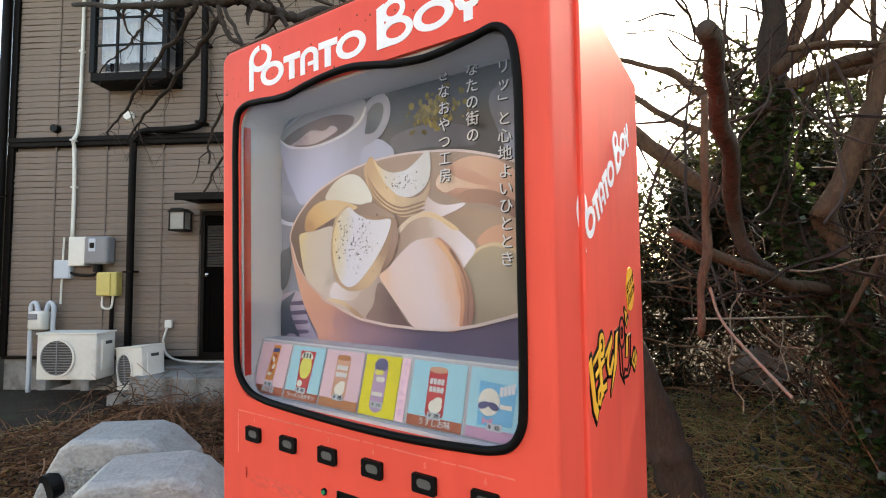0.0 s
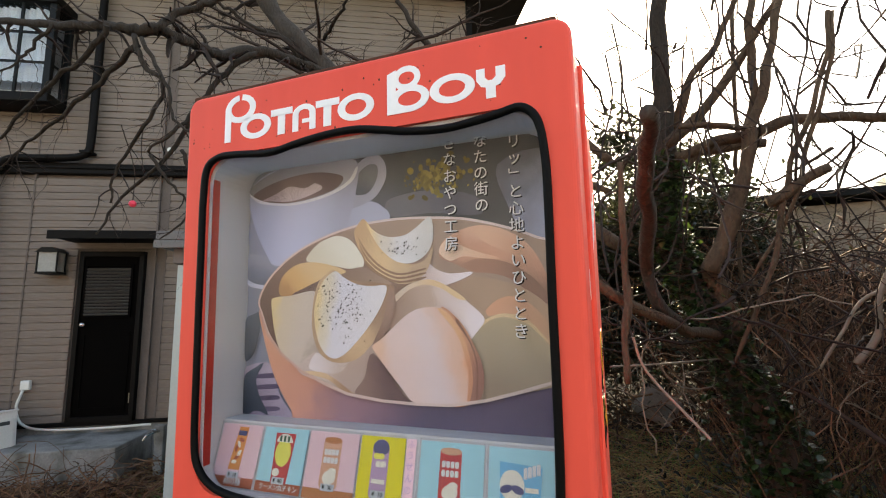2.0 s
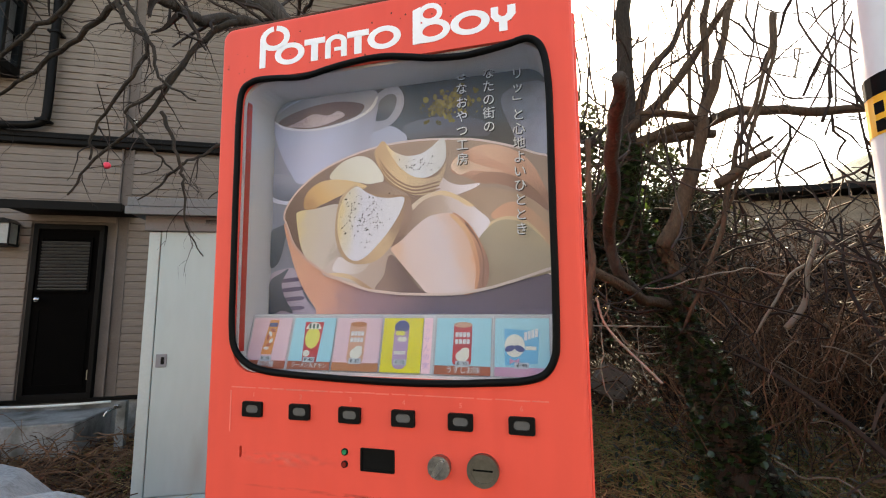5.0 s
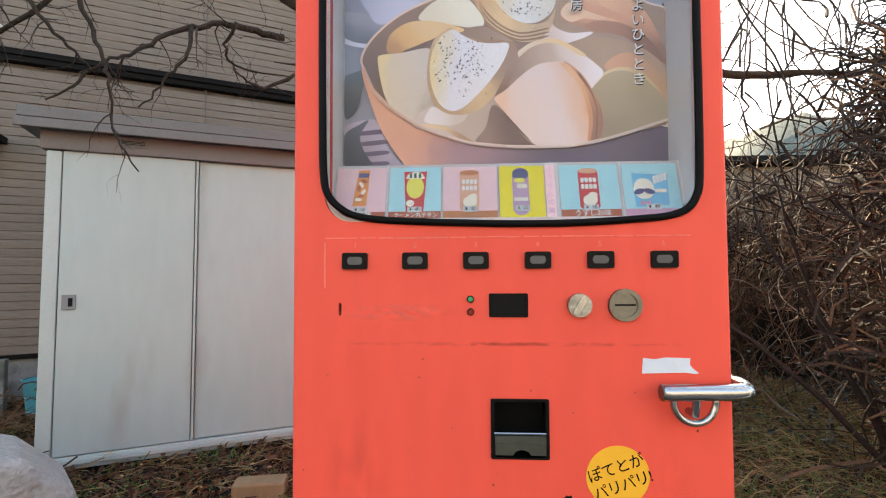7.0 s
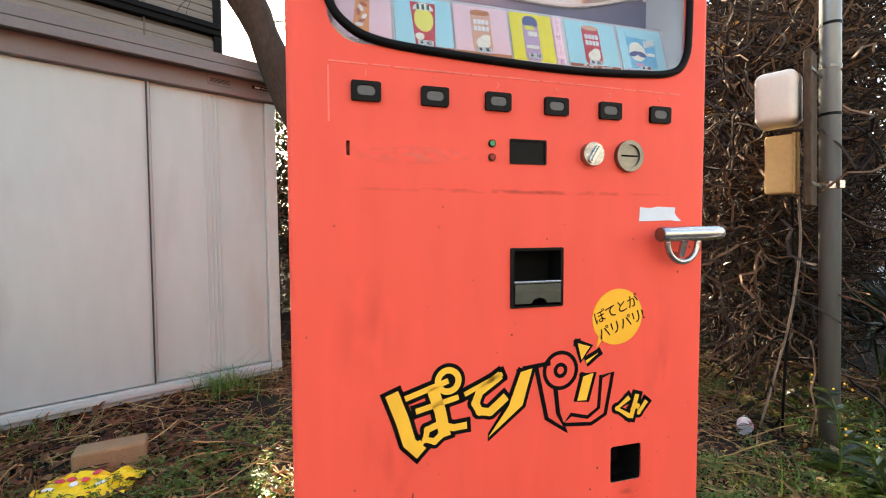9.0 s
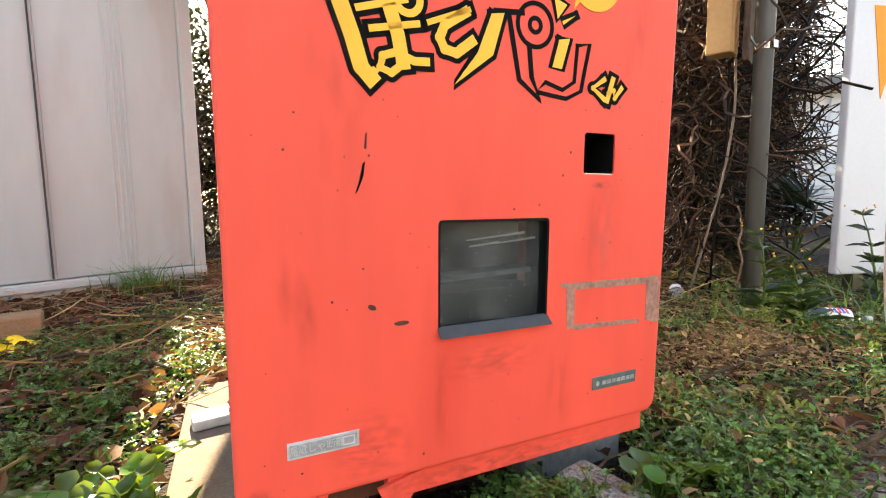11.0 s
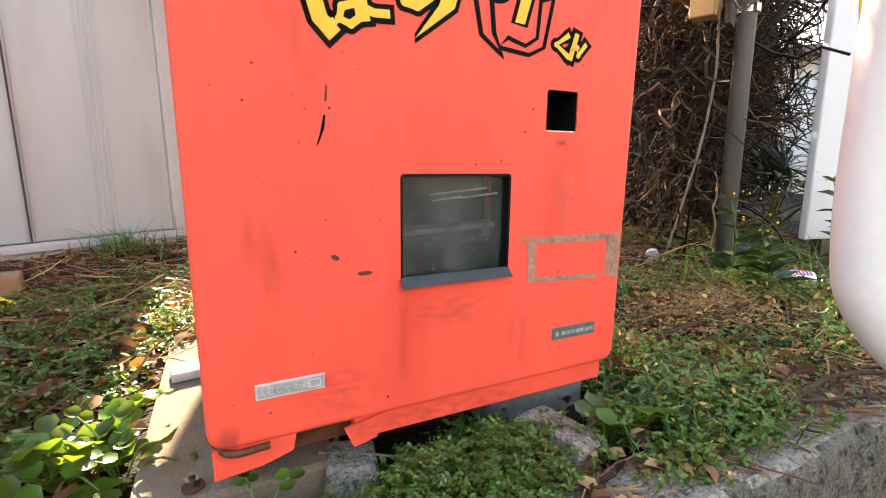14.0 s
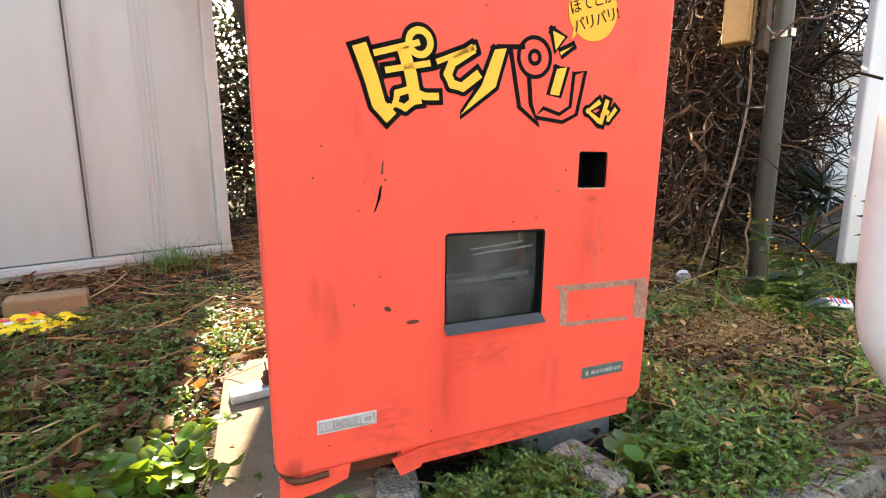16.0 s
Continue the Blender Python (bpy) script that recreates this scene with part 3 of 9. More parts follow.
def build_shell():
    bm = prism(rounded(W0, W1, DB, DT, 0.026, 5), 0.0, 0.112)
    es = [e for e in bm.edges if all(abs(v.co.y) < 1e-6 for v in e.verts)]
    bmesh.ops.bevel(bm, geom=es, offset=0.009, segments=4, affect='EDGES', profile=0.5)
    cuts = [prism(rounded(0.048, 0.648, 1.193, 1.768, 0.045, 6), -0.1, 0.3),
            prism(rounded(0.504, 0.566, 0.506, 0.569, 0.005, 3), -0.1, 0.09),
            prism(rounded(0.259, 0.443, 0.281, 0.440, 0.006, 3), -0.1, 0.09),
            prism(rounded(0.320, 0.407, 0.815, 0.907, 0.003, 2), -0.1, 0.05),
            prism(rounded(0.319, 0.376, 1.040, 1.073, 0.002, 2), -0.1, 0.02),
            prism(rounded(0.072, 0.077, 1.040, 1.061, 0.0024, 3), -0.1, 0.02)]
    door = part("front_door", cut(bm, cuts), RED, machine)
    door.data.polygons.foreach_set("use_smooth", [False] * len(door.data.polygons))
    part("cabinet", box(W0 + 0.003, W1 - 0.001, 0.122, 0.655, 0.09, DT - 0.004, 0.006), RED, machine)
    part("door_gasket", box(W0 + 0.01, W1 - 0.008, 0.110, 0.123, 0.1, DT - 0.015), RUBBER, machine, "dark rubber seal behind the door")
    part("hinge_rail", tube([(W1 + 0.002, 0.118, 0.12), (W1 + 0.002, 0.118, DT - 0.02)], 0.006, 8), RED, machine)
    part("top_lip", box(W0 + 0.01, W1 - 0.02, 0.004, 0.66, DT - 0.006, DT + 0.004, 0.002), RUST, machine, "rusty dark top edge")
    part("kick_plate", box(0.188, 0.672, 0.012, 0.032, 0.048, 0.088, 0.002), RED, machine)
    part("plinth", box(0.005, 0.68, 0.05, 0.64, 0.035, 0.09), RUST, machine, "rusted steel plinth")
    part("torn_kick_plate", prism([(0.0, 0.044), (0.06, 0.05), (0.10, 0.062), (0.105, 0.086), (0.0, 0.086)], 0.004, 0.012), RED, machine, "bent red kick plate")
    part("torn_kick_plate", prism([(0.186, 0.040), (0.220, 0.047), (0.245, 0.087), (0.172, 0.072)], 0.006, 0.0115), RED, machine)
    part("corner_rust", tube(smooth_line([(W0 + 0.002, 0.03, 0.095), (0.02, -0.002, 0.082), (0.07, -0.004, 0.083)], 4), 0.005, 6), RUST, machine, "rust along the dented corner")
    # window liner and shelf
    lin = part("window_liner", ring(rounded(0.0485, 0.6475, 1.1935, 1.7675, 0.044, 6), rounded(0.0515, 0.6445, 1.1965, 1.7645, 0.042, 6), 0.009, 0.105), LINER, machine, "pale grey pressed liner")
    part("back_panel", box(0.04, 0.655, 0.1045, 0.110, 1.18, 1.78), LINER, lin)
    part("red_strip", box(0.0505, 0.0535, 0.010, 0.026, 1.23, 1.73), RED_DARK, lin, "dark red strip")
    part("lower_corner_plate", ring(rounded(0.040, 0.656, 1.186, 1.776, 0.05, 6), rounded(0.0535, 0.6445, 1.1985, 1.7625, 0.045, 6), 0.008, 0.0105), PALE_RIM, machine, "bare grey window rim")
    pane = part("window_pane", prism(rounded(0.05, 0.646, 1.195, 1.766, 0.045, 6), 0.005, 0.0075), WINDOW_GLASS, machine, "clear window pane")
    pane.visible_shadow = False
    g = [(0.0440, 1.50), (0.0450, 1.38), (0.0465, 1.28), (0.0545, 1.238), (0.080, 1.212), (0.112, 1.200), (0.165, 1.194), (0.267, 1.1895), (0.369, 1.187), (0.468, 1.188), (0.564, 1.1935), (0.603, 1.198), (0.630, 1.209), (0.6445, 1.232), (0.6485, 1.262), (0.6500, 1.36),
         (0.6500, 1.50), (0.6510, 1.645), (0.6490, 1.699), (0.6440, 1.735), (0.634, 1.755), (0.6164, 1.765), (0.588, 1.760), (0.547, 1.754), (0.503, 1.751), (0.448, 1.756), (0.409, 1.764), (0.359, 1.773), (0.305, 1.773), (0.248, 1.767), (0.189, 1.758), (0.125, 1.764), (0.078, 1.765), (0.0500, 1.746), (0.0440, 1.69), (0.0440, 1.60)]
    line = smooth_line([(x, -0.002, z) for x, z in g + g[:1]], 5)
    part("window_gasket", tube(line, 0.0062, 8, False), RUBBER, machine, "loose black rubber window seal", True)
    # pressed line round the button panel
    q = random.Random(14)
    for k in range(20):
        x0, x1 = 0.050 + 0.0294 * k, 0.050 + 0.0294 * (k + 1) - q.uniform(0.0, 0.006)
        z = 1.1662 + q.uniform(-0.0004, 0.0004)
        part("pressed_line", box(x0, x1, -0.0008, 0.001, z - q.uniform(0.0006, 0.0016), z + 0.001), RED_FADED, machine, "pale worn line over the buttons" if k == 0 else "")
    part("pressed_line", box(0.048, 0.0505, -0.0008, 0.001, 1.085, 1.160), RED_FADED, machine)
    return door


build_shell()


def build_controls():
    for i in range(6):
        x = 0.0995 + 0.0984 * i
        b = part("push_button", ring(rounded(x - 0.0205, x + 0.0205, 1.115, 1.142, 0.003, 2), rounded(x - 0.0135, x + 0.0135, 1.1215, 1.1365, 0.007, 2), -0.006, 0.001), BLACK, machine, "black framed selection button")
        part("button_well", box(x - 0.016, x + 0.016, -0.0015, 0.0005, 1.119, 1.139), DARK_VOID, b)
        part("button_cap", prism(rounded(x - 0.0125, x + 0.0125, 1.1225, 1.1355, 0.006, 4), -0.0048, -0.001), GREY_CAP, b, "grey rubber cap")
        lettering("number", str(i + 1), 0.012, pose(x, -0.0005, 1.1535), RED_FADED, machine)
    dsp = part("display", box(0.319, 0.376, 0.012, 0.016, 1.040, 1.073), DARK_VOID, machine, "dark display window")
    part("display_pane", box(0.3185, 0.3765, 0.0005, 0.003, 1.0395, 1.0735), BLACK, dsp)
    part("display_frame", ring(rounded(0.3165, 0.3785, 1.0375, 1.0755, 0.002, 2), rounded(0.3195, 0.3755, 1.0405, 1.0725, 0.002, 2), -0.002, 0.004), BLACK, dsp)
    for z, m in ((1.0665, LED_GREEN), (1.046, LED_RED)):
        d = part("indicator", prism(ellipse(0.287, z, 0.0058, 0.0058, 0, 20), -0.003, 0.001), BLACK, machine)
        part("lens", prism(ellipse(0.287, z, 0.004, 0.004, 0, 18), -0.0045, -0.002), m, d)
    k = part("coin_knob", prism(ellipse(0.458, 1.057, 0.0185, 0.0185, 0, 36), -0.012, 0.001), STEEL_KNOB, machine, "chrome return knob")
    bm = prism(rounded(-0.0165, 0.0165, -0.0048, 0.0048, 0.0045, 4), -0.019, -0.011)
    bmesh.ops.bevel(bm, geom=[e for e in bm.edges if e.verts[0].co.y < -0.018 and e.verts[1].co.y < -0.018], offset=0.003, segments=2, affect='EDGES')
    bmesh.ops.transform(bm, matrix=pose(0.458, 0, 1.057, 0, -58, 0), verts=bm.verts)
    part("grip", bm, CHROME, k)
    c = part("coin_slot", ring(ellipse(0.529, 1.057, 0.0255, 0.0255, 0, 40), ellipse(0.529, 1.057, 0.0185, 0.0185, 0, 40), -0.009, 0.001), STEEL_DULL, machine, "dull brass-grey round coin slot")
    part("slot_face", prism(ellipse(0.529, 1.057, 0.0186, 0.0186, 0, 36), -0.006, 0.0), STEEL_DULL, c)
    part("slot", box(0.513, 0.545, -0.0066, -0.004, 1.0558, 1.0585), DARK_VOID, c)
    part("key_slot_lining", box(0.0722, 0.0768, 0.006, 0.008, 1.042, 1.059), RUST, machine)
    # coin return cup
    r = part("coin_return", ring(rounded(0.3178, 0.4092, 0.8152, 0.9088, 0.002, 2), rounded(0.3235, 0.4040, 0.8180, 0.9045, 0.002, 2), -0.0035, 0.045), BLACK, machine, "black coin return cup")
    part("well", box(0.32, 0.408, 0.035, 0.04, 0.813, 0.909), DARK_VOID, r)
    flap = part("return_flap", prism([(0.3245, 0.822), (0.352, 0.822), (0.356, 0.828), (0.366, 0.831), (0.376, 0.828), (0.380, 0.822), (0.4035, 0.822), (0.4035, 0.852), (0.3245, 0.852)], -0.005, 0.0), FLAP_STEEL, r, "greenish steel return flap")
    part("flap_ridge", box(0.3255, 0.4025, -0.007, -0.0045, 0.8385, 0.8405), FLAP_STEEL, flap)
    part("flap_hinge", tube([(0.323, -0.003, 0.855), (0.404, -0.003, 0.855)], 0.0022, 8), CHROME, flap)
    # grip handle: thick bar from the front round to the side, half ring below
    h = part("handle", tube(smooth_line([(0.573, -0.030, 0.928), (0.62, -0.030, 0.929), (0.676, -0.030, 0.930), (0.697, -0.024, 0.930), (0.707, 0.0, 0.930), (0.708, 0.05, 0.928), (0.708, 0.075, 0.926)], 5), 0.0125, 14), CHROME, machine, "thick polished steel pull handle", True)
    part("handle_cap", tube([(0.5705, -0.030, 0.928), (0.5735, -0.030, 0.928)], 0.0115, 14), STEEL_DULL, h)
    arc = [(0.621 + 0.031 * math.cos(a), -0.026, 0.914 + 0.032 * math.sin(a)) for a in [math.pi + math.pi * i / 14 for i in range(15)]]
    part("half_ring", tube([(0.590, -0.028, 0.926)] + arc + [(0.652, -0.028, 0.926)], 0.0052, 8), CHROME, h, "", True)
    part("lock_post", tube([(0.624, 0.002, 0.893), (0.624, -0.02, 0.893), (0.624, -0.028, 0.925)], 0.006, 10), CHROME, h)
    part("side_mount", tube([(0.708, 0.072, 0.926), (0.690, 0.082, 0.926)], 0.011, 12), STEEL_DULL, h)
    # torn paper label
    part("torn_label", prism([(0.554, 0.950), (0.620, 0.952), (0.634, 0.950), (0.641, 0.951), (0.632, 0.958), (0.627, 0.964), (0.628, 0.974), (0.59, 0.975), (0.575, 0.972), (0.556, 0.974)], -0.0012, 0.0005), PAPER, machine, "torn white paper label")
    # square hole
    b = part("square_hole", ring(rounded(0.500, 0.570, 0.502, 0.573, 0.004, 2), rounded(0.5055, 0.5645, 0.5075, 0.5675, 0.004, 2), 0.003, 0.07), DARK_VOID, machine, "dark square opening with rusted lip")
    part("hole_back", box(0.502, 0.568, 0.06, 0.0885, 0.505, 0.572), DARK_VOID, b)
    part("worn_lip", box(0.504, 0.566, 0.001, 0.02, 0.504, 0.5075), CHROME, b)
    # delivery flap
    f = part("delivery_flap", prism(rounded(0.2605, 0.4415, 0.288, 0.4385, 0.003, 2), 0.018, 0.022), FLAP_GLASS, machine, "scratched smoky delivery flap")
    f.visible_shadow = False
    fr = part("flap_frame", ring(rounded(0.2575, 0.4445, 0.2795, 0.4415, 0.006, 3), rounded(0.2625, 0.4395, 0.2845, 0.4365, 0.004, 3), 0.001, 0.055), BLACK, machine, "black rubber delivery frame")
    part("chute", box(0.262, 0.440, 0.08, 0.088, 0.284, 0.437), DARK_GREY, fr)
    part("chute_ledge", prism([(0.262, 0.345), (0.44, 0.352), (0.44, 0.36), (0.262, 0.353)], 0.04, 0.078), LINER, fr)
    # dark block that stands in for the shade low in the chute
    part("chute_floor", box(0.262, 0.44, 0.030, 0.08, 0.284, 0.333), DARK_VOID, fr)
    bm = prism([(0.258, 0.279), (0.4435, 0.279), (0.4435, 0.292), (0.258, 0.292)], -0.014, -0.012)
    for v in bm.verts:
        if v.co.z > 0.285:
            v.co.y += 0.016
    part("flap_lip", bm, LIP_GREY, fr, "grey bent lip")
    # worn adhesive tape residue
    for pts in ([(0.466, 0.337), (0.683, 0.334), (0.683, 0.322), (0.496, 0.325), (0.492, 0.330), (0.47, 0.331)], [(0.478, 0.331), (0.496, 0.326), (0.497, 0.262), (0.483, 0.262)], [(0.497, 0.268), (0.64, 0.262), (0.64, 0.255), (0.497, 0.259)], [(0.652, 0.322), (0.685, 0.322), (0.685, 0.25), (0.654, 0.258)]):
        part("tape_residue", prism(pts, -0.0006, 0.0005), TAPE, machine, "grimy tape residue")
    q = random.Random(3)
    bm = bmesh.new()
    # the three pale streaks paint a highlight on the pane; the dots are scuffs
    for x, z, w, tilt in ((0.36, 0.408, 0.10, 5), (0.395, 0.402, 0.07, 7), (0.34, 0.399, 0.05, 3)):
        put_prism(bm, [(x - w / 2, z), (x + w / 2, z + w * 0.08), (x + w / 2, z + w * 0.08 + 0.0035), (x - w / 2, z + 0.002)], 0.0172, 0.0176)
    for i in range(46):
        x, z, r = q.uniform(0.268, 0.434), q.uniform(0.292, 0.432), q.uniform(0.0003, 0.0011)
        put_prism(bm, ellipse(x, z, r, r, 0, 5), 0.0172, 0.0176)
    tagged(part("scuff", bm, SCUFF_GLINT, f), "pale scuffs and painted highlight streaks on the flap", kind="stuff")
    # maker's plate: plain bars
    p = part("maker_plate", box(0.540, 0.637, -0.0025, 0.0005, 0.150, 0.172, 0.001), PLATE, machine, "grey-green maker's plate with pale bars")
    part("emblem", prism(ellipse(0.550, 0.161, 0.0035, 0.0045, 0, 14), -0.0034, -0.002), SILVER_DARK, p)
    for i in range(7):
        part("bar", box(0.560 + 0.0105 * i, 0.5685 + 0.0105 * i, -0.0034, -0.002, 0.1575, 0.1640), SILVER_DARK, p)
    s = part("safety_sticker", box(0.056, 0.146, -0.0015, 0.0005, 0.148, 0.170, 0.0005), SILVER, machine, "silver safety sticker with grey characters")
    part("sticker_field", box(0.059, 0.143, -0.0021, -0.001, 0.151, 0.167), SILVER_DARK, s)
    lettering("words", "漏電しゃ断器", 0.0125, pose(0.0915, -0.0028, 0.159), SILVER, s, spacing=0.86)
    part("box_mark", ring(rounded(0.124, 0.140, 0.153, 0.165, 0.001, 1), rounded(0.1255, 0.1385, 0.1545, 0.1635, 0.001, 1), -0.0028, -0.002), SILVER, s)
    # scratches and chips
    part("scratch", prism([(0.147, 0.475), (0.152, 0.49), (0.157, 0.512), (0.160, 0.515), (0.158, 0.497), (0.150, 0.478)], -0.0006, 0.0005), DARK_VOID, machine)
    part("scratch", prism([(0.159, 0.53), (0.161, 0.548), (0.163, 0.55), (0.162, 0.53)], -0.0006, 0.0005), RUST, machine)
    for x, z, rx, rz, tn in ((0.166, 0.330, 0.006, 0.0035, -25), (0.206, 0.305, 0.011, 0.0032, 0)):
        part("chip", prism(ellipse(x, z, rx, rz, tn, 10), -0.0006, 0.0005), RUST, machine)
    q = random.Random(3)
    bm = bmesh.new()
    for i in range(120):
        x, z, r = q.uniform(0.005, 0.685), q.choice([q.uniform(0.1, 0.99), q.uniform(0.1, 0.6), q.uniform(1.78, 1.87)]), q.choice([0.0008, 0.001, 0.0016])
        if 0.25 < x < 0.45 and 0.27 < z < 0.45:
            continue
        put_prism(bm, ellipse(x, z, r, r * q.uniform(0.7, 1.6), 0, 6), -0.0004, 0.0003)
    tagged(part("paint_chips", bm, RUST, machine, "tiny rust spots in the paint"), kind="stuff")


GREY_CAP = material("grey rubber cap", (0.10, 0.096, 0.092), 0.5, vary=0.1)
LED_GREEN = material("green lens", (0.02, 0.25, 0.10), 0.25, vary=0.1)
LED_RED = material("red lens", (0.25, 0.02, 0.015), 0.25, vary=0.1)
FLAP_STEEL = material("greenish grey steel", (0.065, 0.068, 0.056), 0.45, 0.4, vary=0.2, scale=30)
SCUFF_GLINT = material("pale scuff and glint", (0.13, 0.135, 0.135), 0.7, vary=0.2)
PAPER = material("torn paper", (0.60, 0.65, 0.71), 0.8, vary=0.08)
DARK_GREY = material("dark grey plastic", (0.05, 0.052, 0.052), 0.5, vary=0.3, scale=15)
LIP_GREY = material("dark grey painted lip", (0.05, 0.053, 0.058), 0.4, vary=0.25)
TAPE = material("old tape residue", (0.33, 0.17, 0.13), 0.7, vary=0.45, scale=30, fine=120)
PLATE = material("grey-green plate", (0.09, 0.12, 0.11), 0.5, vary=0.35, scale=40)
SILVER = material("silver foil", (0.55, 0.56, 0.57), 0.4, 0.3, vary=0.12, scale=40)
SILVER_DARK = material("worn grey foil", (0.34, 0.34, 0.35), 0.5, 0.2, vary=0.3, scale=60)
build_controls()


# strokes of the logo: width and line (x, z)
STROKES = [
    (0.0198, [(0.135, 0.692), (0.147, 0.66), (0.157, 0.626), (0.168, 0.615)]),
    (0.0094, [(0.168, 0.615), (0.173, 0.622)]),
    (0.0083, [(0.155, 0.693), (0.213, 0.711)]),
    (0.0083, [(0.171, 0.672), (0.229, 0.685)]),
    (0.0177, [(0.195, 0.695), (0.204, 0.668), (0.21, 0.637)]),
    (0.0104, [(0.21, 0.635), (0.195, 0.623), (0.181, 0.628), (0.184, 0.642), (0.201, 0.648), (0.225, 0.64), (0.241, 0.641)]),
    (0.0073, [(0.246, 0.69), (0.301, 0.713)]),
    (0.0135, [(0.296, 0.709), (0.267, 0.69), (0.26, 0.673), (0.267, 0.66), (0.284, 0.657), (0.306, 0.674)]),
    (0.0083, [(0.536, 0.649), (0.515, 0.635), (0.537, 0.621)]),
    (0.0083, [(0.554, 0.651), (0.544, 0.619)]),
    (0.0073, [(0.547, 0.63), (0.557, 0.635), (0.559, 0.623), (0.572, 0.639)]),
]
PATCHES = [
    [(0.336, 0.714), (0.356, 0.718), (0.339, 0.661), (0.281, 0.617), (0.315, 0.661)],
    [(0.449, 0.696), (0.468, 0.7), (0.455, 0.656), (0.438, 0.657)],
    [(0.438, 0.752), (0.461, 0.745), (0.445, 0.724)],
    [(0.477, 0.733), (0.455, 0.717), (0.453, 0.722)],
]
OUTLINES = [
    (0.0073, [(0.364, 0.715), (0.382, 0.634), (0.42, 0.608), (0.403, 0.639), (0.398, 0.68)]),
    (0.0062, [(0.483, 0.692), (0.479, 0.64), (0.458, 0.627), (0.427, 0.635), (0.412, 0.62), (0.465, 0.615), (0.492, 0.628), (0.506, 0.698), (0.483, 0.692)]),
    (0.0073, [(0.343, 0.719), (0.385, 0.723)]),
]
RINGS = [
    (0.217, 0.712, 0.0208, 0.0114, 1),
    (0.407, 0.71, 0.0322, 0.026, 0),
    (0.407, 0.71, 0.0125, 0.0062, 0),
]


def ribbon(bm, pts, w, y0, y1, m, taper=0.0):
    """A flat stroke of width w along pts (x, z), from y0 to y1."""
    k = len(pts)
    left, right = [], []
    for i, (x, z) in enumerate(pts):
        ax, az = pts[max(i - 1, 0)]
        bx, bz = pts[min(i + 1, k - 1)]
        d = math.hypot(bx - ax, bz - az) or 1.0
        dx, dz = (bx - ax) / d, (bz - az) / d
        ex = -w / 2 if i == 0 else (w / 2 if i == k - 1 else 0.0)
        x, z = x + dx * ex, z + dz * ex
        left.append((x - dz * w / 2, z + dx * w / 2))
        right.append((x + dz * w / 2, z - dx * w / 2))
    for i in range(k - 1):
        y0 -= 0.00006
        quad = [left[i], left[i + 1], right[i + 1], right[i]]
        vs = [bm.verts.new(m @ Vector((x, y, z))) for y in (y0, y1) for x, z in quad]
        bm.faces.new(vs[:4])
        for j in range(4):
            bm.faces.new((vs[j], vs[(j + 1) % 4], vs[4 + (j + 1) % 4], vs[4 + j]))


def shape(bm, pts, y0, y1, m):
    t = prism(pts, y0, y1)
    t.transform(m)
    me = bpy.data.meshes.new("tmp")
    t.to_mesh(me)
    t.free()
    bm.from_mesh(me)
    bpy.data.meshes.remove(me)


def hoop(bm, cx, cz, ox, oz, ix, iz, y0, y1, m, a0=0.0, a1=360.0, k=32):
    o, i = ellipse(cx, cz, ox, oz, 0, k, a0, a1), ellipse(cx, cz, ix, iz, 0, k, a0, a1)
    n = len(o)
    for a in range(n if a1 - a0 >= 360 else n - 1):
        b = (a + 1) % n
        shape(bm, [o[a], o[b], i[b], i[a]], y0, y1, m)


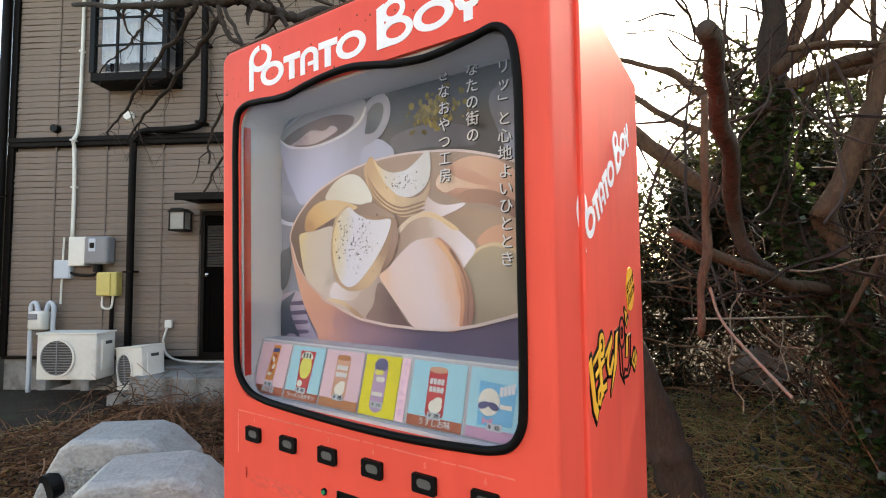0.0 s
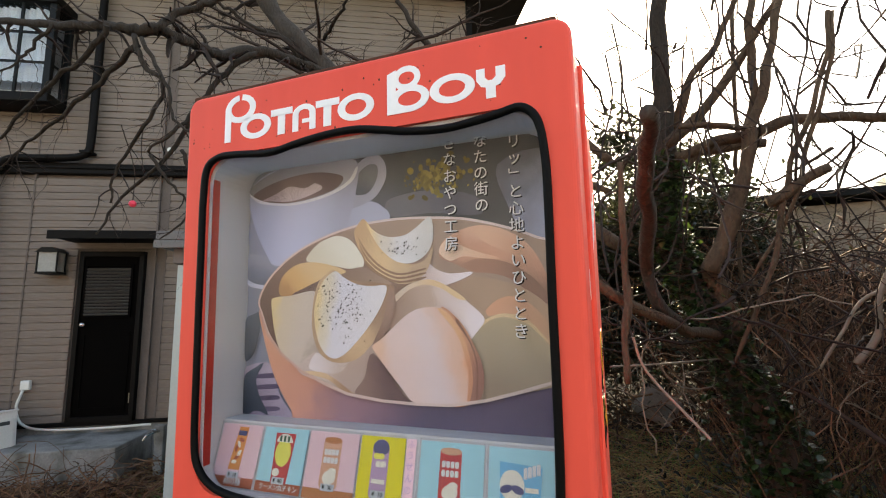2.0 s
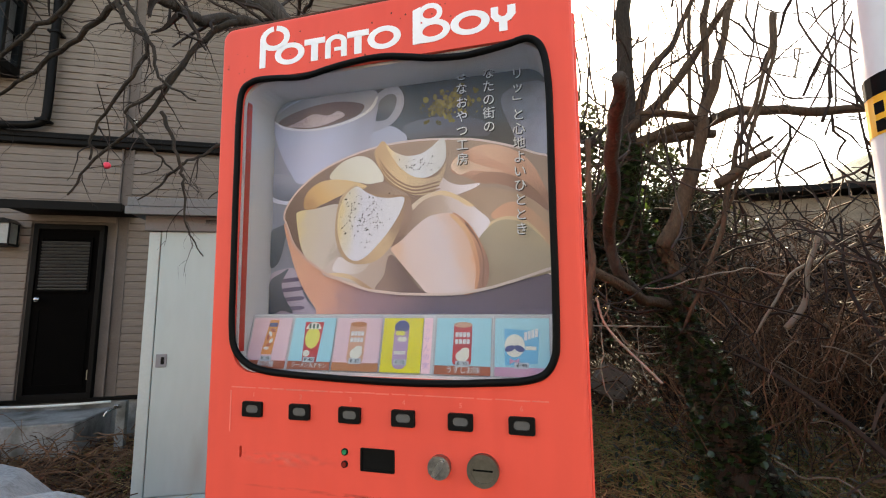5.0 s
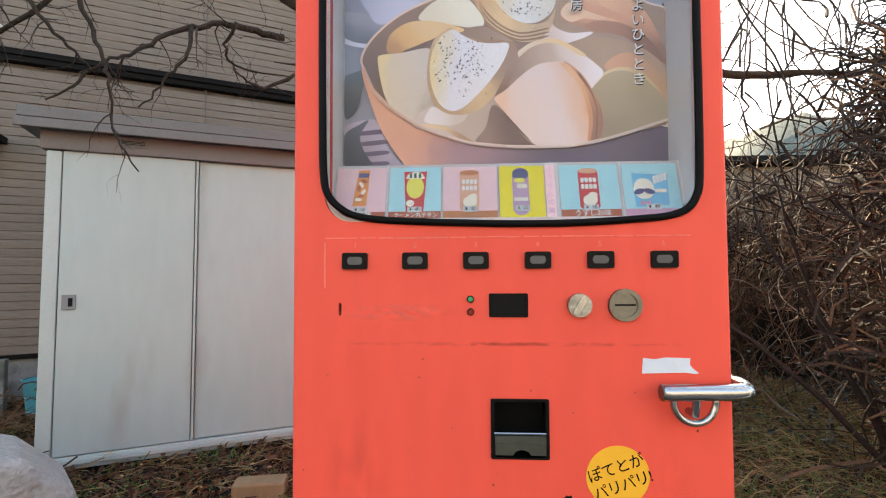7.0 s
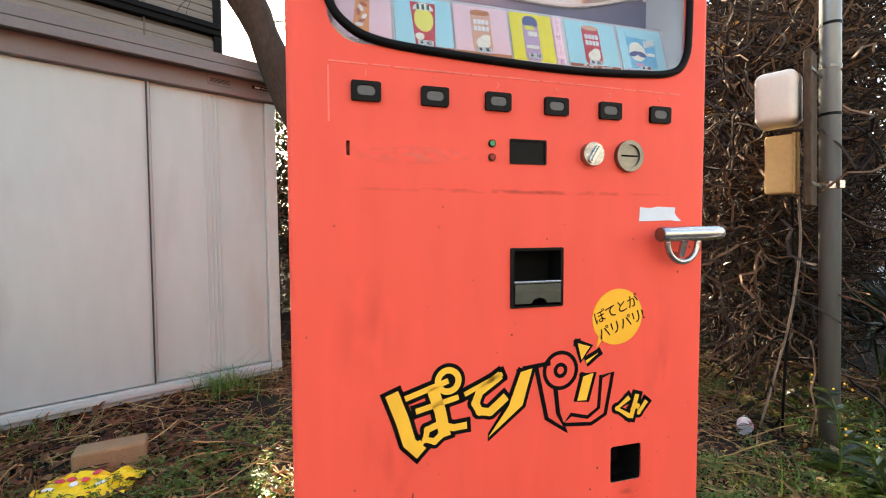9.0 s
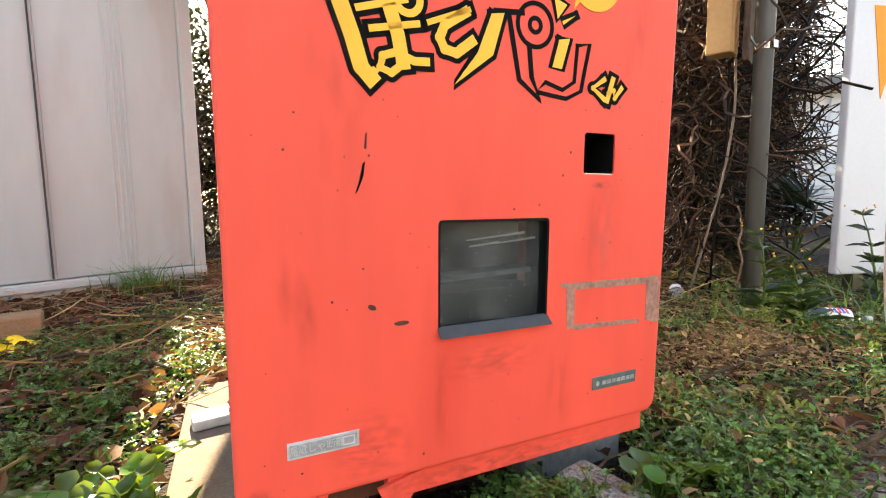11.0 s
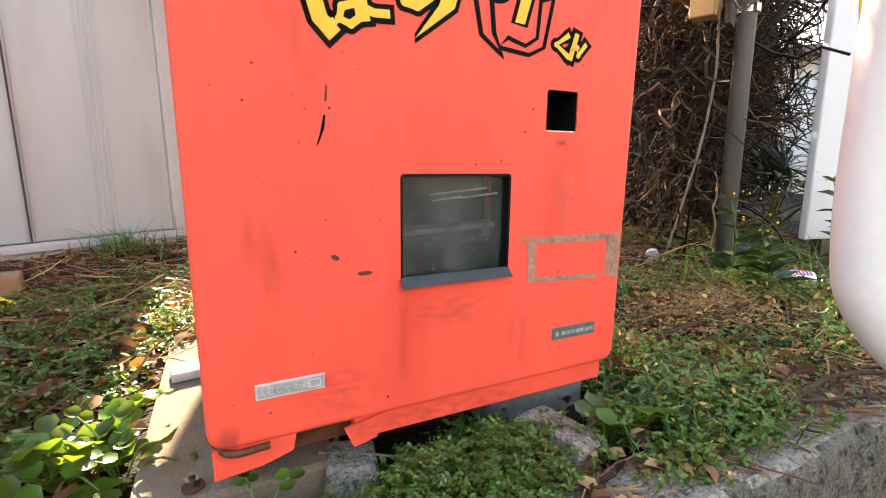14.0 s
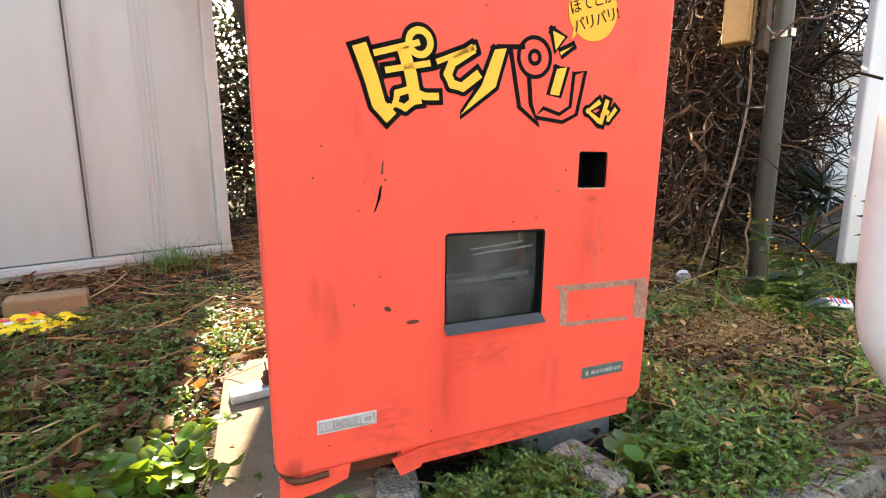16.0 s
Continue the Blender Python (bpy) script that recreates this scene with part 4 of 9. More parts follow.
def title_shapes(parent, m):
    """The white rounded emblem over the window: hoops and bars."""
    a, b = -0.0008, 0.0004

    def one(build):
        bm = bmesh.new()
        build(bm)
        bmesh.ops.recalc_face_normals(bm, faces=bm.faces[:])
        part("emblem_shape", bm, WHITE_INK, parent)
    one(lambda bm: (hoop(bm, 0.1215, 1.849, 0.034, 0.026, 0.021, 0.0155, a, b, m, 97, 443), shape(bm, [(0.0875, 1.790), (0.101, 1.790), (0.101, 1.846), (0.0875, 1.852)], a - 0.0003, b, m)))
    for cx, rx in ((0.156, 0.0335), (0.3565, 0.0335), (0.5195, 0.0355)):
        one(lambda bm: hoop(bm, cx, 1.8115, rx, 0.0225, rx * 0.58, 0.0125, a, b, m))
    for x in (0.189, 0.281):
        one(lambda bm: (shape(bm, [(x, 1.822), (x + 0.045, 1.822), (x + 0.045, 1.834), (x, 1.834)], a, b, m), shape(bm, [(x + 0.015, 1.788), (x + 0.03, 1.788), (x + 0.03, 1.823), (x + 0.015, 1.823)], a, b, m)))
    one(lambda bm: (hoop(bm, 0.2575, 1.817, 0.023, 0.017, 0.011, 0.008, a, b, m, 0, 180, 16), shape(bm, [(0.2345, 1.788), (0.2465, 1.788), (0.2465, 1.818), (0.2345, 1.818)], a, b, m),
                    shape(bm, [(0.2685, 1.788), (0.2805, 1.788), (0.2805, 1.818), (0.2685, 1.818)], a, b, m), shape(bm, [(0.254, 1.801), (0.269, 1.801), (0.269, 1.808), (0.254, 1.808)], a, b, m)))
    one(lambda bm: (hoop(bm, 0.446, 1.8425, 0.0235, 0.0195, 0.0135, 0.010, a, b, m), hoop(bm, 0.451, 1.8085, 0.0325, 0.0215, 0.0195, 0.0115, a - 0.0002, b, m), shape(bm, [(0.413, 1.787), (0.428, 1.787), (0.428, 1.858), (0.413, 1.853)], a - 0.0004, b, m), shape(bm, [(0.428, 1.787), (0.447, 1.787), (0.447, 1.797), (0.428, 1.797)], a - 0.0006, b, m)))
    one(lambda bm: (shape(bm, [(0.557, 1.832), (0.570, 1.832), (0.570, 1.818), (0.575, 1.813), (0.581, 1.813), (0.586, 1.818), (0.586, 1.832), (0.600, 1.832), (0.600, 1.815), (0.592, 1.805), (0.5855, 1.803), (0.5855, 1.786), (0.571, 1.786), (0.571, 1.803), (0.564, 1.805), (0.557, 1.815)], a, b, m)))


def mascot_lettering(parent, m):
    """The yellow logo with heavy black outlines, drawn as strokes."""
    bm = bmesh.new()
    for w, pts in STROKES:
        ribbon(bm, pts, w + 0.013, -0.0008, 0.0003, m)
        for x, z in pts:
            shape(bm, ellipse(x, z, w / 2 + 0.0062, w / 2 + 0.0062, 0, 12), -0.0008, 0.0003, m)
    for pts in PATCHES:
        ribbon(bm, pts + pts[:1], 0.013, -0.0008, 0.0003, m)
    for w, pts in OUTLINES:
        ribbon(bm, pts, w, -0.0008, 0.0003, m)
    for x, z, ro, ri, f in RINGS:
        hoop(bm, x, z, ro + (0.006 if f else 0), ro + (0.006 if f else 0), ri - (0.005 if f else 0), ri - (0.005 if f else 0), -0.0008, 0.0003, m)
    part("logo_outline", bm, BLACK_INK, parent, "black outline of the logo")
    for w, pts in STROKES:
        bm = bmesh.new()
        ribbon(bm, pts, w, -0.0014, -0.0006, m)
        for i, (x, z) in enumerate(pts[1:-1]):
            shape(bm, ellipse(x, z, w / 2, w / 2, 0, 14), -0.0016 - 0.0002 * (i % 3), -0.0006, m)
        part("logo_stroke", bm, YELLOW_INK, parent)
    for pts in PATCHES:
        bm = bmesh.new()
        shape(bm, pts, -0.0014, -0.0006, m)
        part("logo_stroke", bm, YELLOW_INK, parent)
    for x, z, ro, ri, f in RINGS[:1]:
        bm = bmesh.new()
        hoop(bm, x, z, ro, ro, ri, ri, -0.0014, -0.0006, m)
        part("logo_stroke", bm, YELLOW_INK, parent)
    bm = bmesh.new()
    shape(bm, ellipse(0.514, 0.791, 0.049, 0.0465, 20, 40), -0.0012, 0.0002, m)
    shape(bm, [(0.478, 0.765), (0.487, 0.757), (0.474, 0.742)], -0.0012, 0.0002, m)
    d = part("slogan_disc", bm, ORANGE_INK, parent, "amber speech-bubble disc with slogan")
    lettering("slogan", "ぽてとが", 0.0235, m @ pose(0.511, -0.0016, 0.803, 0, -20, 0), BLACK_INK, d, spacing=0.93)
    lettering("slogan", "パリパリ!", 0.0235, m @ pose(0.522, -0.0016, 0.777, 0, -20, 0), BLACK_INK, d, spacing=0.9)


title_shapes(machine, Matrix())
mascot_lettering(machine, Matrix())
SIDE = Matrix(((0, -1, 0, W1 - 0.0005), (1, 0, 0, 0), (0, 0, 1, 0), (0, 0, 0, 1)))
side_art = part("side_art", box(W1 - 0.003, W1 - 0.0016, 0.13, 0.64, 0.2, 1.8), RED, machine)
title_shapes(side_art, SIDE @ pose(0.14, 0, 1.455, 0, -33, 0) @ Matrix.Diagonal((0.93, 1, 1.05, 1)) @ pose(-0.0875, 0, -1.79))
mascot_lettering(side_art, SIDE @ pose(0.145, 0, 1.24) @ Matrix.Diagonal((0.90, 1, 1.0, 1)) @ pose(-0.123, 0, -0.645))


FLOWER_PRINT = material("ochre print", (0.22, 0.17, 0.045), 0.5, vary=0.1, bump=0, per_island=0.6)


def soft_outline(pts, n=4):
    """A closed outline with its corners rounded off."""
    k, out = len(pts), []
    for i in range(k):
        a, b, c, d = (Vector(pts[(i + j) % k]) for j in (-1, 0, 1, 2))
        for j in range(n):
            t = j / n
            p = 0.5 * (2 * b + (c - a) * t + (2 * a - 5 * b + 4 * c - d) * t * t + (3 * b - a - 3 * c + d) * t ** 3)
            out.append((p.x, p.y))
    return out


def tone_of(r, g, b):
    """Ink from an 8-bit screen colour."""
    mid = (r + g + b) / 3
    r, g, b = r + 0.04 * (mid - r), g + 0.06 * (mid - g), b + 0.12 * (mid - b) + 4
    return tuple(min(0.92, (v / 12.92 if v <= 0.04045 else ((v + 0.055) / 1.055) ** 2.4) / 0.75) for v in (r / 255, g / 255, b / 255))


def printed(name, stops, x0, z0, x1, z1, blotch=0.25, grain=0.10):
    """Photographic print: ink running through the stops from (x0, z0) to (x1, z1), uneven, with a fine grain."""
    m = bpy.data.materials.new(name)
    m.use_nodes = True
    n, l = m.node_tree.nodes, m.node_tree.links
    b = n["Principled BSDF"]
    b.inputs["Roughness"].default_value = 0.45
    b.inputs["Specular IOR Level"].default_value = 0.3
    co, sub, dot = n.new("ShaderNodeTexCoord"), n.new("ShaderNodeVectorMath"), n.new("ShaderNodeVectorMath")
    sub.operation, dot.operation = 'SUBTRACT', 'DOT_PRODUCT'
    k = (x1 - x0) ** 2 + (z1 - z0) ** 2
    sub.inputs[1].default_value, dot.inputs[1].default_value = (x0, 0, z0), ((x1 - x0) / k, 0, (z1 - z0) / k)
    l.new(co.outputs["Object"], sub.inputs[0])
    l.new(sub.outputs[0], dot.inputs[0])

    def noisy(scale, detail, amount, mid):
        nz, ma = n.new("ShaderNodeTexNoise"), n.new("ShaderNodeMath")
        nz.inputs["Scale"].default_value, nz.inputs["Detail"].default_value = scale, detail
        l.new(co.outputs["Object"], nz.inputs["Vector"])
        ma.operation = 'MULTIPLY_ADD'
        ma.inputs[1].default_value, ma.inputs[2].default_value = amount, mid - amount / 2
        l.new(nz.outputs["Fac"], ma.inputs[0])
        return ma.outputs[0]
    ad = n.new("ShaderNodeMath")
    ad.operation = 'ADD'
    l.new(dot.outputs["Value"], ad.inputs[0])
    l.new(noisy(26, 4, blotch * 2, 0.0), ad.inputs[1])
    cr = n.new("ShaderNodeValToRGB")
    cr.color_ramp.interpolation = 'EASE'
    for i, (p, c) in enumerate(stops):
        e = cr.color_ramp.elements[i] if i < 2 else cr.color_ramp.elements.new(p)
        e.position, e.color = p, (*tone_of(*c), 1)
    l.new(ad.outputs[0], cr.inputs[0])
    hsv = n.new("ShaderNodeHueSaturation")
    l.new(cr.outputs[0], hsv.inputs["Color"])
    l.new(noisy(260, 2, grain * 3, 1.0), hsv.inputs["Value"])
    l.new(hsv.outputs[0], b.inputs["Base Color"])
    return m


def build_poster():
    m = machine
    k = [0]
    base = part("poster", box(0.0535, 0.645, 0.1025, 0.1045, 1.296, 1.772), shade("poster ground", (0.27, 0.29, 0.38), (0.058, 0.060, 0.070), 0.10, 1.60, 0.40, 1.72, 0.05, 8), m, "faded advertising poster of a bowl of potato chips and a cup")

    def flat(name, pts, stops, line, blotch=0.2, grain=0.08, soft=True, label=""):
        """One printed shape, laid over those before it."""
        k[0] += 1
        if soft:
            pts = soft_outline(pts)
        pts = [(min(max(x, 0.0540), 0.6445), min(max(z, 1.2965), 1.7715)) for x, z in pts]
        y = 0.1023 - 0.00014 * k[0]
        if len(stops) == 1:
            stops = [(0.0, tuple(0.95 * c for c in stops[0])), (1.0, tuple(1.04 * c for c in stops[0]))]
        elif len(stops[0]) == 3:
            stops = [(i / (len(stops) - 1), c) for i, c in enumerate(stops)]
        return part(name, prism(pts, y, y + 0.0001), printed(name + " print", stops, *line, blotch, grain), base, label)

    def specks(n, cx, cz, sx, sz, inside, seed, y):
        q = random.Random(seed)
        bm = bmesh.new()
        x0, x1, z0, z1 = inside
        for i in range(n):
            x, z = q.gauss(cx, sx), q.gauss(cz, sz)
            if x0 < x < x1 and z0 < z < z1:
                put_prism(bm, ellipse(x, z, q.uniform(0.0008, 0.0022), q.uniform(0.0008, 0.0017), q.uniform(0, 90), 6), y, y + 0.0001)
        tagged(part("pepper", bm, BLACK_INK, base, "dark printed pepper specks"), kind="stuff")

    # blurred background: pale patches, flowers
    flat("distant_glow", [(0.56, 1.72), (0.645, 1.73), (0.645, 1.60), (0.60, 1.605), (0.575, 1.65)], [(92, 94, 104), (150, 155, 175)], (0.56, 1.7, 0.645, 1.62), 0.5)
    flat("distant_shape", [(0.36, 1.68), (0.44, 1.69), (0.52, 1.672), (0.53, 1.64), (0.44, 1.65), (0.37, 1.65)], [(98, 98, 104), (84, 84, 92)], (0.36, 1.68, 0.5, 1.64), 0.5)
    qf = random.Random(9)
    bm = bmesh.new()
    for i in range(150):
        x, z = qf.gauss(0.450, 0.026), qf.gauss(1.712, 0.017)
        r = qf.uniform(0.002, 0.007)
        y = 0.1012 - 0.000004 * i
        put_prism(bm, ellipse(x, z, r, r * qf.uniform(0.5, 0.9), qf.uniform(0, 180), 10), y, y + 0.000002)
    tagged(part("flower_blur", bm, FLOWER_PRINT, base, "blurred yellow flowers in print"), kind="stuff")
    k[0] += 14
    # cup and saucer
    flat("saucer", [(0.05, 1.62), (0.10, 1.585), (0.16, 1.57), (0.33, 1.60), (0.365, 1.645), (0.352, 1.668), (0.315, 1.682), (0.20, 1.67), (0.12, 1.66), (0.05, 1.66)], [(128, 132, 150), (160, 164, 186)], (0.05, 1.58, 0.34, 1.66))
    flat("saucer_shade", [(0.05, 1.555), (0.09, 1.535), (0.13, 1.56), (0.11, 1.59), (0.05, 1.60)], [(96, 100, 114), (140, 144, 160)], (0.05, 1.54, 0.06, 1.60))
    flat("saucer_rim", [(0.05, 1.552), (0.075, 1.542), (0.10, 1.538), (0.10, 1.531), (0.07, 1.535), (0.05, 1.543)], [(182, 186, 204)], (0.05, 1.54, 0.1, 1.54))
    flat("cup_handle", [(0.293, 1.745), (0.318, 1.763), (0.343, 1.764), (0.357, 1.746), (0.358, 1.72), (0.343, 1.694), (0.322, 1.68), (0.282, 1.672), (0.27, 1.70)], [(146, 148, 162), (172, 174, 190)], (0.29, 1.69, 0.355, 1.76))
    flat("handle_gap", [(0.297, 1.728), (0.318, 1.747), (0.336, 1.748), (0.343, 1.735), (0.336, 1.712), (0.318, 1.695), (0.287, 1.70)], [(74, 78, 84), (112, 114, 120)], (0.30, 1.70, 0.33, 1.745))
    flat("cup_body", [(0.050, 1.722), (0.058, 1.685), (0.075, 1.64), (0.098, 1.60), (0.122, 1.575), (0.20, 1.585), (0.262, 1.61), (0.285, 1.655), (0.297, 1.70), (0.303, 1.745), (0.285, 1.765), (0.20, 1.77), (0.10, 1.76)], [(146, 152, 182), (174, 178, 204), (150, 152, 172)], (0.06, 1.70, 0.29, 1.66), 0.12, 0.04)
    flat("cup_inside", [(0.052, 1.722), (0.075, 1.745), (0.13, 1.765), (0.20, 1.778), (0.255, 1.776), (0.293, 1.762), (0.300, 1.745), (0.288, 1.724), (0.255, 1.707), (0.20, 1.696), (0.15, 1.692), (0.09, 1.70)], [(118, 118, 124), (150, 150, 162), (160, 160, 174)], (0.06, 1.72, 0.29, 1.76), 0.15, 0.04)
    flat("tea", [(0.064, 1.716), (0.095, 1.733), (0.15, 1.745), (0.21, 1.748), (0.258, 1.739), (0.271, 1.728), (0.252, 1.711), (0.20, 1.699), (0.15, 1.695), (0.10, 1.70)], [(84, 66, 66), (116, 96, 94), (98, 80, 80)], (0.09, 1.70, 0.25, 1.74), 0.15)
    flat("foam", [(0.085, 1.705), (0.115, 1.714), (0.15, 1.727), (0.185, 1.72), (0.21, 1.727), (0.226, 1.716), (0.205, 1.707), (0.17, 1.699), (0.14, 1.698), (0.11, 1.702)], [(150, 132, 138), (186, 172, 180)], (0.10, 1.70, 0.2, 1.72), 0.7, 0.3)
    flat("cup_rim", [(0.050, 1.724), (0.075, 1.703), (0.11, 1.694), (0.155, 1.689), (0.205, 1.693), (0.255, 1.704), (0.290, 1.722), (0.302, 1.745), (0.297, 1.746), (0.284, 1.726), (0.252, 1.709), (0.205, 1.698), (0.155, 1.694), (0.11, 1.699), (0.078, 1.708)], [(190, 192, 206), (208, 210, 222)], (0.05, 1.7, 0.3, 1.74), 0.1, 0.03)
    # striped cloth and leaves at the corner
    flat("cloth", [(0.05, 1.297), (0.05, 1.375), (0.097, 1.394), (0.118, 1.386), (0.139, 1.335), (0.172, 1.301), (0.191, 1.297)], [(128, 116, 132), (164, 152, 168)], (0.06, 1.30, 0.12, 1.39), 0.3)
    for i in range(4):
        z = 1.304 + i * 0.020
        flat("cloth_stripe", [(0.085, z), (0.135, z + 0.004), (0.132, z + 0.011), (0.085, z + 0.007)], [(86, 76, 96)], (0.05, 1.3, 0.13, 1.36), 0.3)
    flat("leaf", [(0.053, 1.471), (0.074, 1.484), (0.095, 1.487), (0.088, 1.449), (0.077, 1.411), (0.058, 1.395), (0.053, 1.42)], [(56, 66, 76), (84, 92, 100)], (0.06, 1.40, 0.09, 1.48))
    flat("leaf", [(0.054, 1.363), (0.084, 1.385), (0.100, 1.392), (0.084, 1.363), (0.093, 1.332), (0.113, 1.300), (0.086, 1.306), (0.054, 1.297)], [(48, 56, 66), (80, 88, 98)], (0.06, 1.30, 0.09, 1.39))
    # bowl
    flat("bowl_wall", [(0.088, 1.493), (0.103, 1.428), (0.128, 1.365), (0.165, 1.311), (0.197, 1.283), (0.454, 1.256), (0.660, 1.275), (0.660, 1.381), (0.531, 1.35), (0.456, 1.34), (0.353, 1.34), (0.239, 1.366), (0.151, 1.414)], [(0.0, (206, 150, 120)), (0.22, (196, 140, 116)), (0.5, (142, 110, 116)), (1.0, (84, 76, 94))], (0.12, 1.40, 0.44, 1.30), 0.12, 0.06)
    rim = [(0.091, 1.487), (0.084, 1.504), (0.090, 1.526), (0.114, 1.558), (0.161, 1.594), (0.225, 1.622), (0.299, 1.640), (0.379, 1.646), (0.453, 1.642), (0.512, 1.634), (0.577, 1.615), (0.62, 1.597), (0.653, 1.579), (0.66, 1.50), (0.65, 1.377), (0.623, 1.373), (0.585, 1.359), (0.531, 1.344), (0.475, 1.334), (0.416, 1.333), (0.353, 1.335), (0.286, 1.343), (0.239, 1.358), (0.19, 1.378), (0.144, 1.408), (0.11, 1.444)]
    flat("bowl_rim", rim, [(206, 176, 160), (198, 182, 176), (206, 190, 184)], (0.09, 1.5, 0.6, 1.4), 0.15, 0.04)
    flat("bowl_inside", [(0.385 + (x - 0.385) * 0.985, 1.492 + (z - 1.492) * 0.972) for x, z in rim], [(0.0, (112, 88, 74)), (0.5, (134, 108, 92)), (1.0, (158, 134, 116))], (0.28, 1.40, 0.38, 1.64), 0.15, 0.06)
    # chips, from the back to the front
    flat("chip", [(0.457, 1.582), (0.462, 1.596), (0.477, 1.607), (0.502, 1.618), (0.531, 1.621), (0.563, 1.613), (0.594, 1.596), (0.615, 1.572), (0.63, 1.541), (0.645, 1.503), (0.645, 1.482), (0.616, 1.503), (0.583, 1.53), (0.547, 1.542), (0.514, 1.546), (0.486, 1.56), (0.461, 1.57)], [(150, 112, 92), (196, 146, 118), (208, 164, 136)], (0.54, 1.53, 0.56, 1.615))
    flat("chip_light", [(0.457, 1.582), (0.466, 1.598), (0.480, 1.602), (0.50, 1.588), (0.53, 1.576), (0.56, 1.566), (0.535, 1.566), (0.50, 1.572), (0.475, 1.566)], [(216, 186, 160), (206, 160, 130)], (0.46, 1.58, 0.56, 1.57))
    flat("chip_light", [(0.523, 1.615), (0.545, 1.611), (0.572, 1.60), (0.598, 1.575), (0.588, 1.565), (0.562, 1.579), (0.539, 1.591), (0.526, 1.601)], [(212, 168, 138), (200, 152, 122)], (0.52, 1.61, 0.59, 1.57))
    flat("chip_shade", [(0.50, 1.560), (0.529, 1.567), (0.57, 1.559), (0.605, 1.538), (0.629, 1.512), (0.645, 1.482), (0.608, 1.508), (0.574, 1.533), (0.538, 1.546), (0.51, 1.548)], [(160, 118, 96), (140, 104, 86)], (0.5, 1.56, 0.63, 1.5))
    flat("chip", [(0.46, 1.507), (0.485, 1.529), (0.519, 1.537), (0.556, 1.531), (0.60, 1.515), (0.64, 1.48), (0.645, 1.44), (0.545, 1.47), (0.507, 1.47)], [(148, 120, 98), (166, 138, 114), (172, 140, 112)], (0.46, 1.5, 0.64, 1.5))
    flat("chip", [(0.536, 1.477), (0.547, 1.496), (0.566, 1.505), (0.586, 1.504), (0.607, 1.491), (0.631, 1.465), (0.645, 1.436), (0.645, 1.403), (0.597, 1.452)], [(198, 148, 116), (180, 142, 110)], (0.55, 1.50, 0.63, 1.44))
    flat("chip", [(0.501, 1.425), (0.512, 1.452), (0.531, 1.47), (0.558, 1.478), (0.589, 1.474), (0.61, 1.457), (0.626, 1.436), (0.645, 1.411), (0.645, 1.376), (0.585, 1.359), (0.522, 1.343), (0.51, 1.364)], [(140, 124, 104), (152, 138, 116), (166, 150, 120)], (0.54, 1.36, 0.58, 1.47), 0.2, 0.14)
    flat("chip_rim", [(0.506, 1.438), (0.516, 1.456), (0.535, 1.471), (0.561, 1.479), (0.591, 1.474), (0.612, 1.458), (0.635, 1.43), (0.618, 1.445), (0.601, 1.461), (0.58, 1.470), (0.558, 1.473), (0.535, 1.465)], [(206, 180, 140), (190, 164, 124)], (0.51, 1.45, 0.62, 1.45))
    flat("chip", [(0.433, 1.569), (0.451, 1.554), (0.476, 1.545), (0.514, 1.546), (0.50, 1.536), (0.46, 1.525), (0.43, 1.531), (0.425, 1.55)], [(190, 170, 164), (218, 206, 208)], (0.43, 1.53, 0.5, 1.55), 0.15)
    flat("chip", [(0.355, 1.485), (0.371, 1.509), (0.399, 1.527), (0.43, 1.536), (0.46, 1.528), (0.494, 1.506), (0.517, 1.488), (0.532, 1.47), (0.518, 1.45), (0.497, 1.434), (0.449, 1.461), (0.398, 1.47), (0.36, 1.451)], [(0.0, (148, 122, 106)), (0.45, (176, 152, 134)), (0.68, (202, 184, 178)), (1.0, (216, 206, 210))], (0.37, 1.47, 0.525, 1.485), 0.12)
    flat("chip_rim", [(0.368, 1.504), (0.399, 1.528), (0.435, 1.537), (0.465, 1.528), (0.501, 1.504), (0.489, 1.503), (0.46, 1.521), (0.43, 1.528), (0.40, 1.519), (0.374, 1.498)], [(200, 180, 158), (208, 178, 134)], (0.37, 1.5, 0.48, 1.51))
    # curved stack at the back
    stack = [(0.296, 1.622), (0.304, 1.640), (0.315, 1.649), (0.328, 1.635), (0.345, 1.608), (0.367, 1.582), (0.399, 1.564), (0.431, 1.569), (0.447, 1.592), (0.443, 1.568), (0.43, 1.545), (0.404, 1.531), (0.372, 1.535), (0.339, 1.557), (0.312, 1.585)]
    flat("chip_stack", stack, [(190, 156, 116), (206, 176, 132), (178, 152, 124)], (0.31, 1.64, 0.42, 1.54), 0.2)
    for i in range(3):
        g = 0.011 + 0.0095 * i
        flat("stack_line", [(0.304 + 0.002 * i, 1.628 - g), (0.322, 1.602 - g), (0.350, 1.572 - 0.75 * g), (0.385, 1.557 - 0.7 * g), (0.43, 1.564 - 0.75 * g), (0.43, 1.561 - 0.75 * g), (0.385, 1.5535 - 0.7 * g), (0.349, 1.568 - 0.75 * g), (0.320, 1.598 - g)], [(156, 124, 94), (136, 108, 88)], (0.31, 1.6, 0.42, 1.55), 0.2)
